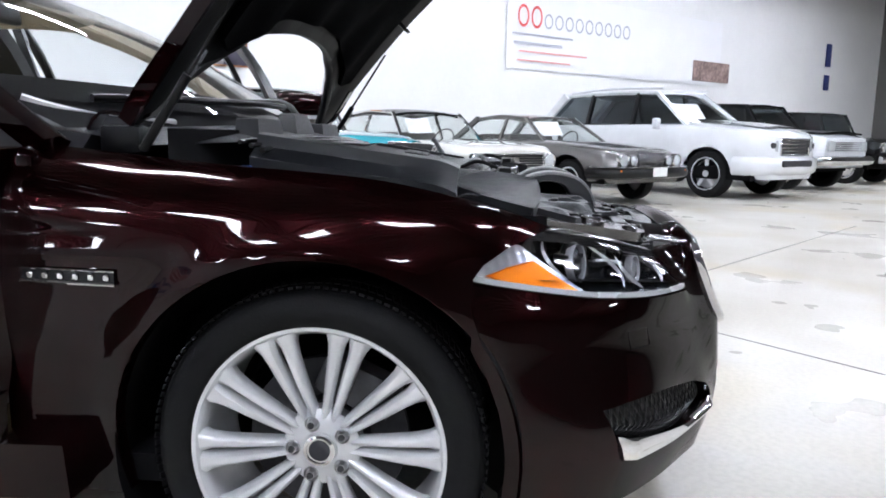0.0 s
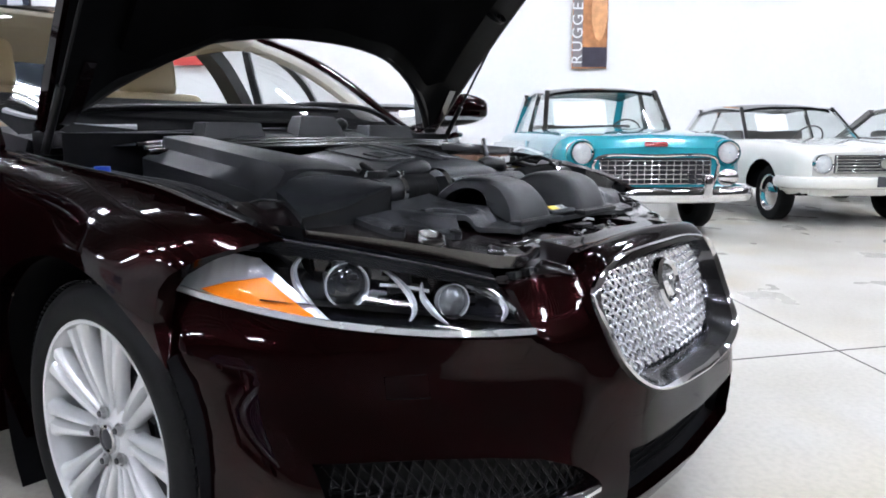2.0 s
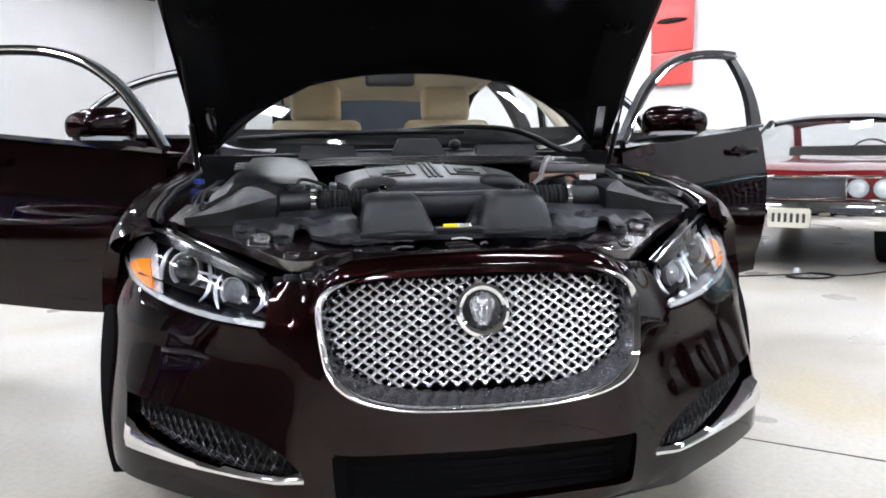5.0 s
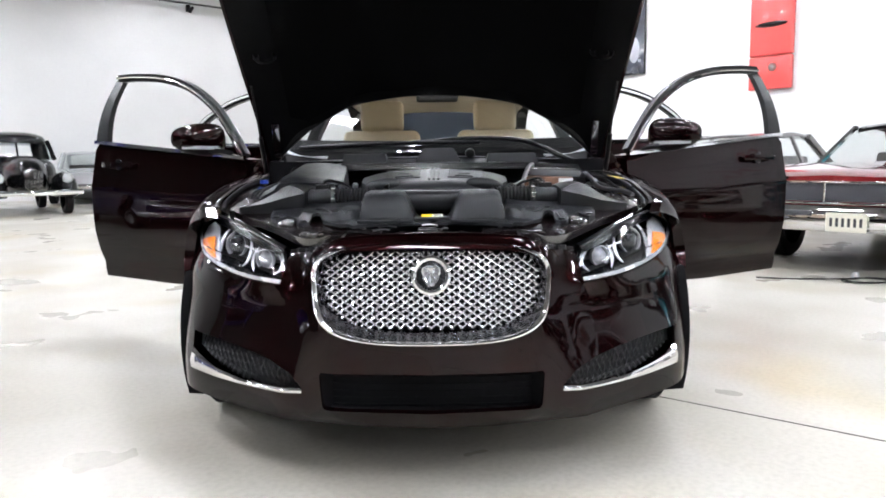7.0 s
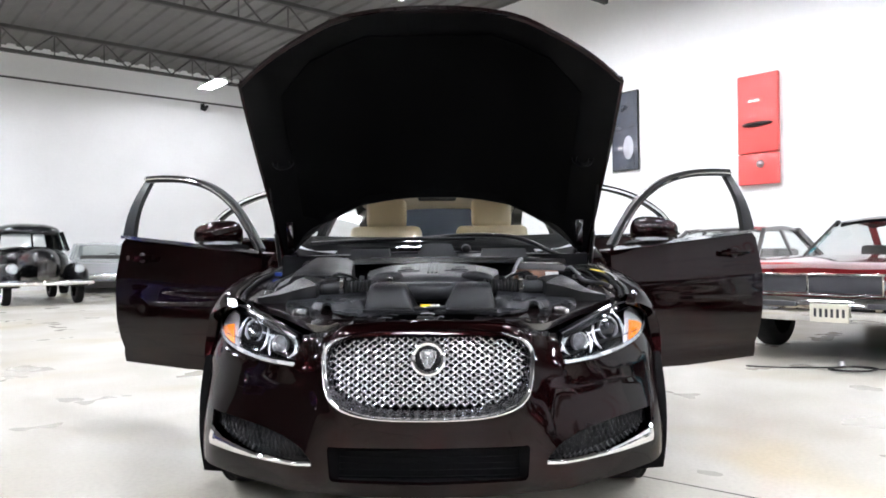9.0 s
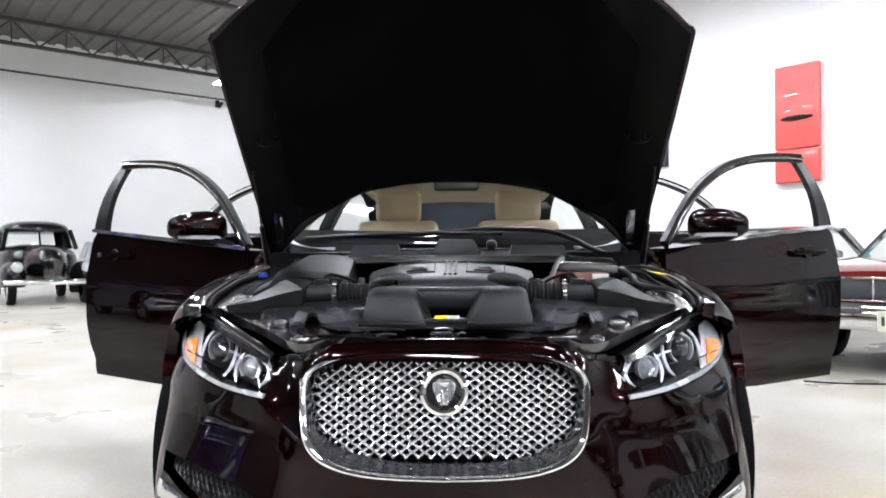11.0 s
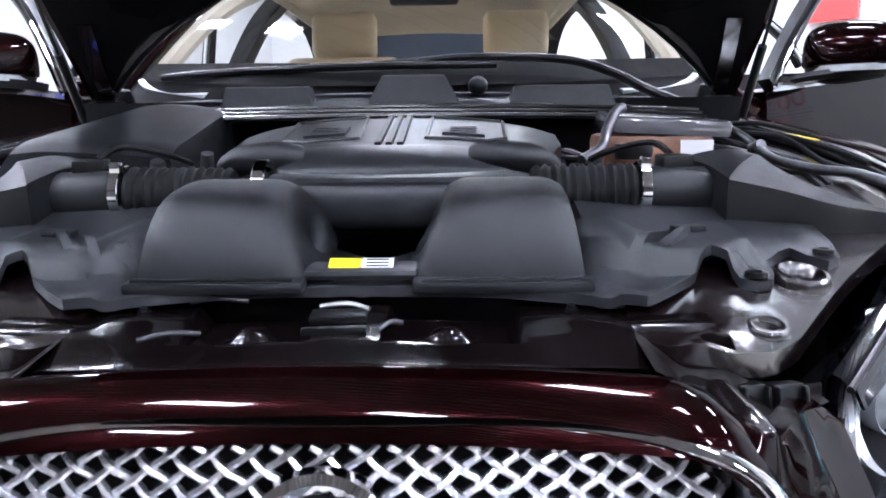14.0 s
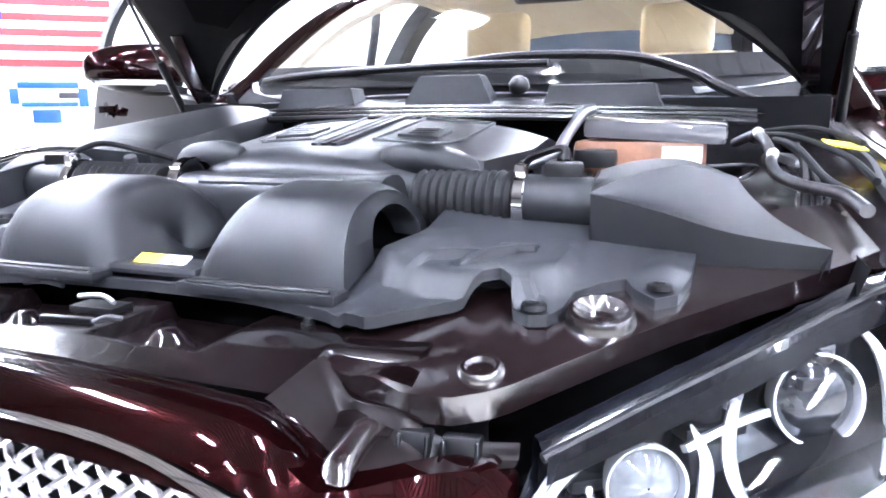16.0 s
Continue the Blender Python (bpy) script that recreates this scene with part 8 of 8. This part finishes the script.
# red panel with handle and knob, dark poster beside it
red_panel = thing("red_wall_panel", "red painted metal panel with black handle on the wall", "panel", on_east(4.29, 3.14, 0.08))
REDM = mat("red_enamel", (0.70, 0.085, 0.075), 0.35, coat=0.6, var=0.12, scale=3)
bm = bm_new()
box(bm, (0.74, 0.10, 1.42), pose(0, 0, 0.29), 0.03, 3)
part("upper_panel", bm, REDM, red_panel)
bm = bm_new()
box(bm, (0.74, 0.10, 0.56), pose(0, 0, -0.71), 0.03, 3)
part("lower_panel", bm, REDM, red_panel)
bm = bm_new()
lathe(bm, [(0.5, 0), (0.4, 0.05), (0.001, 0.07)], pose(0, -0.05, 0.10, 90) @ Matrix.Diagonal((0.56, 0.09, 1, 1)), 24)
part("handle", bm, BLACK, red_panel, "black recessed handle")
bm = bm_new()
lathe(bm, [(0.07, 0), (0.065, 0.03), (0.03, 0.07), (0.001, 0.08)], pose(0.05, -0.05, -0.62, 90), 20)
part("knob", bm, ALU, red_panel)
dark = thing("dark_poster", "framed dark blue poster of a night scene", "poster", on_east(7.15, 3.5))
bm = bm_new()
box(bm, (0.62, 0.03, 1.62), None, 0.004, 1)
part("poster_sheet", bm, mat("night_print", (0.018, 0.022, 0.035), 0.25, coat=0.4, var=0.6, scale=3), dark)
bm = bm_new()
for xx in (-0.315, 0.315):
    box(bm, (0.02, 0.04, 1.66), pose(xx, 0, 0), 0.003, 1)
for zz in (-0.82, 0.82):
    box(bm, (0.65, 0.04, 0.02), pose(0, 0, zz), 0.003, 1)
part("poster_frame", bm, BLACK, dark)
bm = bm_new()
lathe(bm, [(0.5, 0.0), (0.3, 0.006), (0.001, 0.008)], pose(0.08, -0.016, -0.35, 90, 0, 0) @ Matrix.Diagonal((0.25, 0.5, 1, 1)), 20)
part("print_shape", bm, GREY_INK, dark)
small = thing("wall_picture", "small framed photograph print on the wall", "picture", on_east(-16.65, 2.9))
bm = bm_new()
box(bm, (1.7, 0.03, 0.55), None, 0.004, 1)
part("print", bm, mat("photo_print", (0.28, 0.2, 0.18), 0.4, var=0.7, scale=3, fine=12), small)
pole = thing("wall_strip_sign", "narrow dark upright strip sign on the wall", "sign", on_east(-23.2, 3.3))
for zz, hh in ((0.55, 0.75), (-0.35, 0.5)):
    bm = bm_new()
    box(bm, (0.3, 0.05, hh), pose(0, 0, zz), 0.02, 2)
    part("strip_panel", bm, NAVY, pole)
# striped flag with a star field
flag = thing("flag", "large red and white striped flag with blue star field", "flag", on_north(-3.62, 3.55))
SW, SH = 4.4, 2.6
for k in range(13):
    bm = bm_new()
    z0 = -SH / 2 + SH * k / 13
    grid_sheet(bm, 30, 1, lambda u, v: Vector(((u - 0.5) * SW, 0.02 * math.sin(u * 11), z0 + v * SH / 13)))
    r = bmesh.ops.extrude_face_region(bm, geom=bm.faces[:])
    for g in r["geom"]:
        if isinstance(g, bmesh.types.BMVert):
            g.co.y += 0.004
    part("stripe", bm, FLAG_RED if k % 2 == 0 else FLAG_WHITE, flag)
bm = bm_new()
grid_sheet(bm, 12, 6, lambda u, v: Vector((-SW / 2 + u * SW * 0.4, 0.02 * math.sin(u * 0.4 * 11) - 0.012, SH / 2 - v * SH * 7 / 13)))
canton = part("star_field", bm, NAVY, flag)
for r_ in range(9):
    for c_ in range(6 if r_ % 2 == 0 else 5):
        u = (0.5 + c_ + (0.5 if r_ % 2 else 0)) / 6.0
        px, pz = -SW / 2 + u * SW * 0.4, SH / 2 - (r_ + 0.7) / 9.5 * SH * 7 / 13
        bm = bm_new()
        star = [bm.verts.new((px + (0.055 if k % 2 == 0 else 0.022) * math.sin(k * math.pi / 5), 0.02 * math.sin(u * 0.4 * 11) - 0.02, pz + (0.055 if k % 2 == 0 else 0.022) * math.cos(k * math.pi / 5))) for k in range(10)]
        bm.faces.new(star)
        bmesh.ops.extrude_face_region(bm, geom=bm.faces[:])
        part("star", bm, FLAG_WHITE, canton, smooth=False)
# blue wall sign shaped like a car front, under the flag
sign = thing("car_front_sign", "blue cut-out wall sign shaped like a car front", "sign", on_north(-3.15, 1.35))
SIGNB = mat("sign_blue", (0.008, 0.06, 0.36), 0.4, var=0.15)
for nm, size, at, mm in (("sign_top", (1.5, 0.05, 0.18), (0, 0, 0.42), SIGNB), ("sign_side", (0.22, 0.05, 0.42), (-0.85, 0, 0.12), SIGNB), ("sign_side", (0.24, 0.05, 0.5), (0.85, 0, 0.08), SIGNB),
                         ("sign_window", (0.95, 0.03, 0.24), (-0.25, 0, 0.18), WHITE), ("sign_dark", (0.55, 0.04, 0.16), (0.5, 0, 0.14), DASH), ("sign_bar", (1.4, 0.05, 0.12), (0, 0, -0.1), SIGNB), ("sign_chin", (0.7, 0.05, 0.36), (-0.1, 0, -0.42), SIGNB)):
    bm = bm_new()
    box(bm, size, pose(*at), 0.02, 2)
    part(nm, bm, mm, sign)
# power cable lying on the floor
bm = bm_new()
pts = [(2.55, 3.72, 0.008), (2.8, 3.62, 0.008), (3.1, 3.60, 0.008)]
pts += [(3.28 + 0.17 * math.cos(a) + 0.004 * a, 3.48 + 0.11 * math.sin(a), 0.008 + 0.0006 * a) for a in np.linspace(1.6, 14.0, 26)]
pts += [(3.6, 3.45, 0.008), (4.2, 3.6, 0.008)]
tube(bm, pts, 0.006, 6, 3)
cable = solo("power_cable", bm, RUBBER, "thin black power cable coiled on the floor", "cable")
bm = bm_new()
lathe(bm, [(0.03, 0.0), (0.03, 0.03), (0.018, 0.05), (0.001, 0.052)], pose(3.32, 3.66, 0.0), 16)
solo("plug_top", bm, ALU, "small metal plug standing beside the cable", "plug")
# wall-mounted camera under the lights
bm = bm_new()
box(bm, (0.12, 0.12, 0.22), pose(0, -0.06, 0), 0.02)
cyl(bm, 0.06, 0.05, 0.24, pose(0.05, -0.2, -0.05, 70), 16)
solo("wall_camera", bm, BLACK, "small dark security camera high on the wall", "camera", on_north(8.1, 6.0))

# saw-cut joints in the floor
JOINT = mat("dark_joint_filler", (0.09, 0.085, 0.075), 0.8)
for k, (p, q) in enumerate((((0.35, 1.24), (6.5, -3.55)), ((-4.9, -6.2), (4.2, 1.9)))):
    bm = bm_new()
    d = Vector((q[0] - p[0], q[1] - p[1], 0))
    m = Matrix.Translation(((p[0] + q[0]) / 2, (p[1] + q[1]) / 2, 0.0012)) @ pose(0, 0, 0, 0, 0, math.degrees(math.atan2(d.y, d.x)))
    box(bm, (d.length, 0.006, 0.002), m)
    solo("floor_joint_%d" % (k + 1), bm, JOINT, "dark filled saw-cut joint in the concrete", "joint", kind="structure", smooth=False)
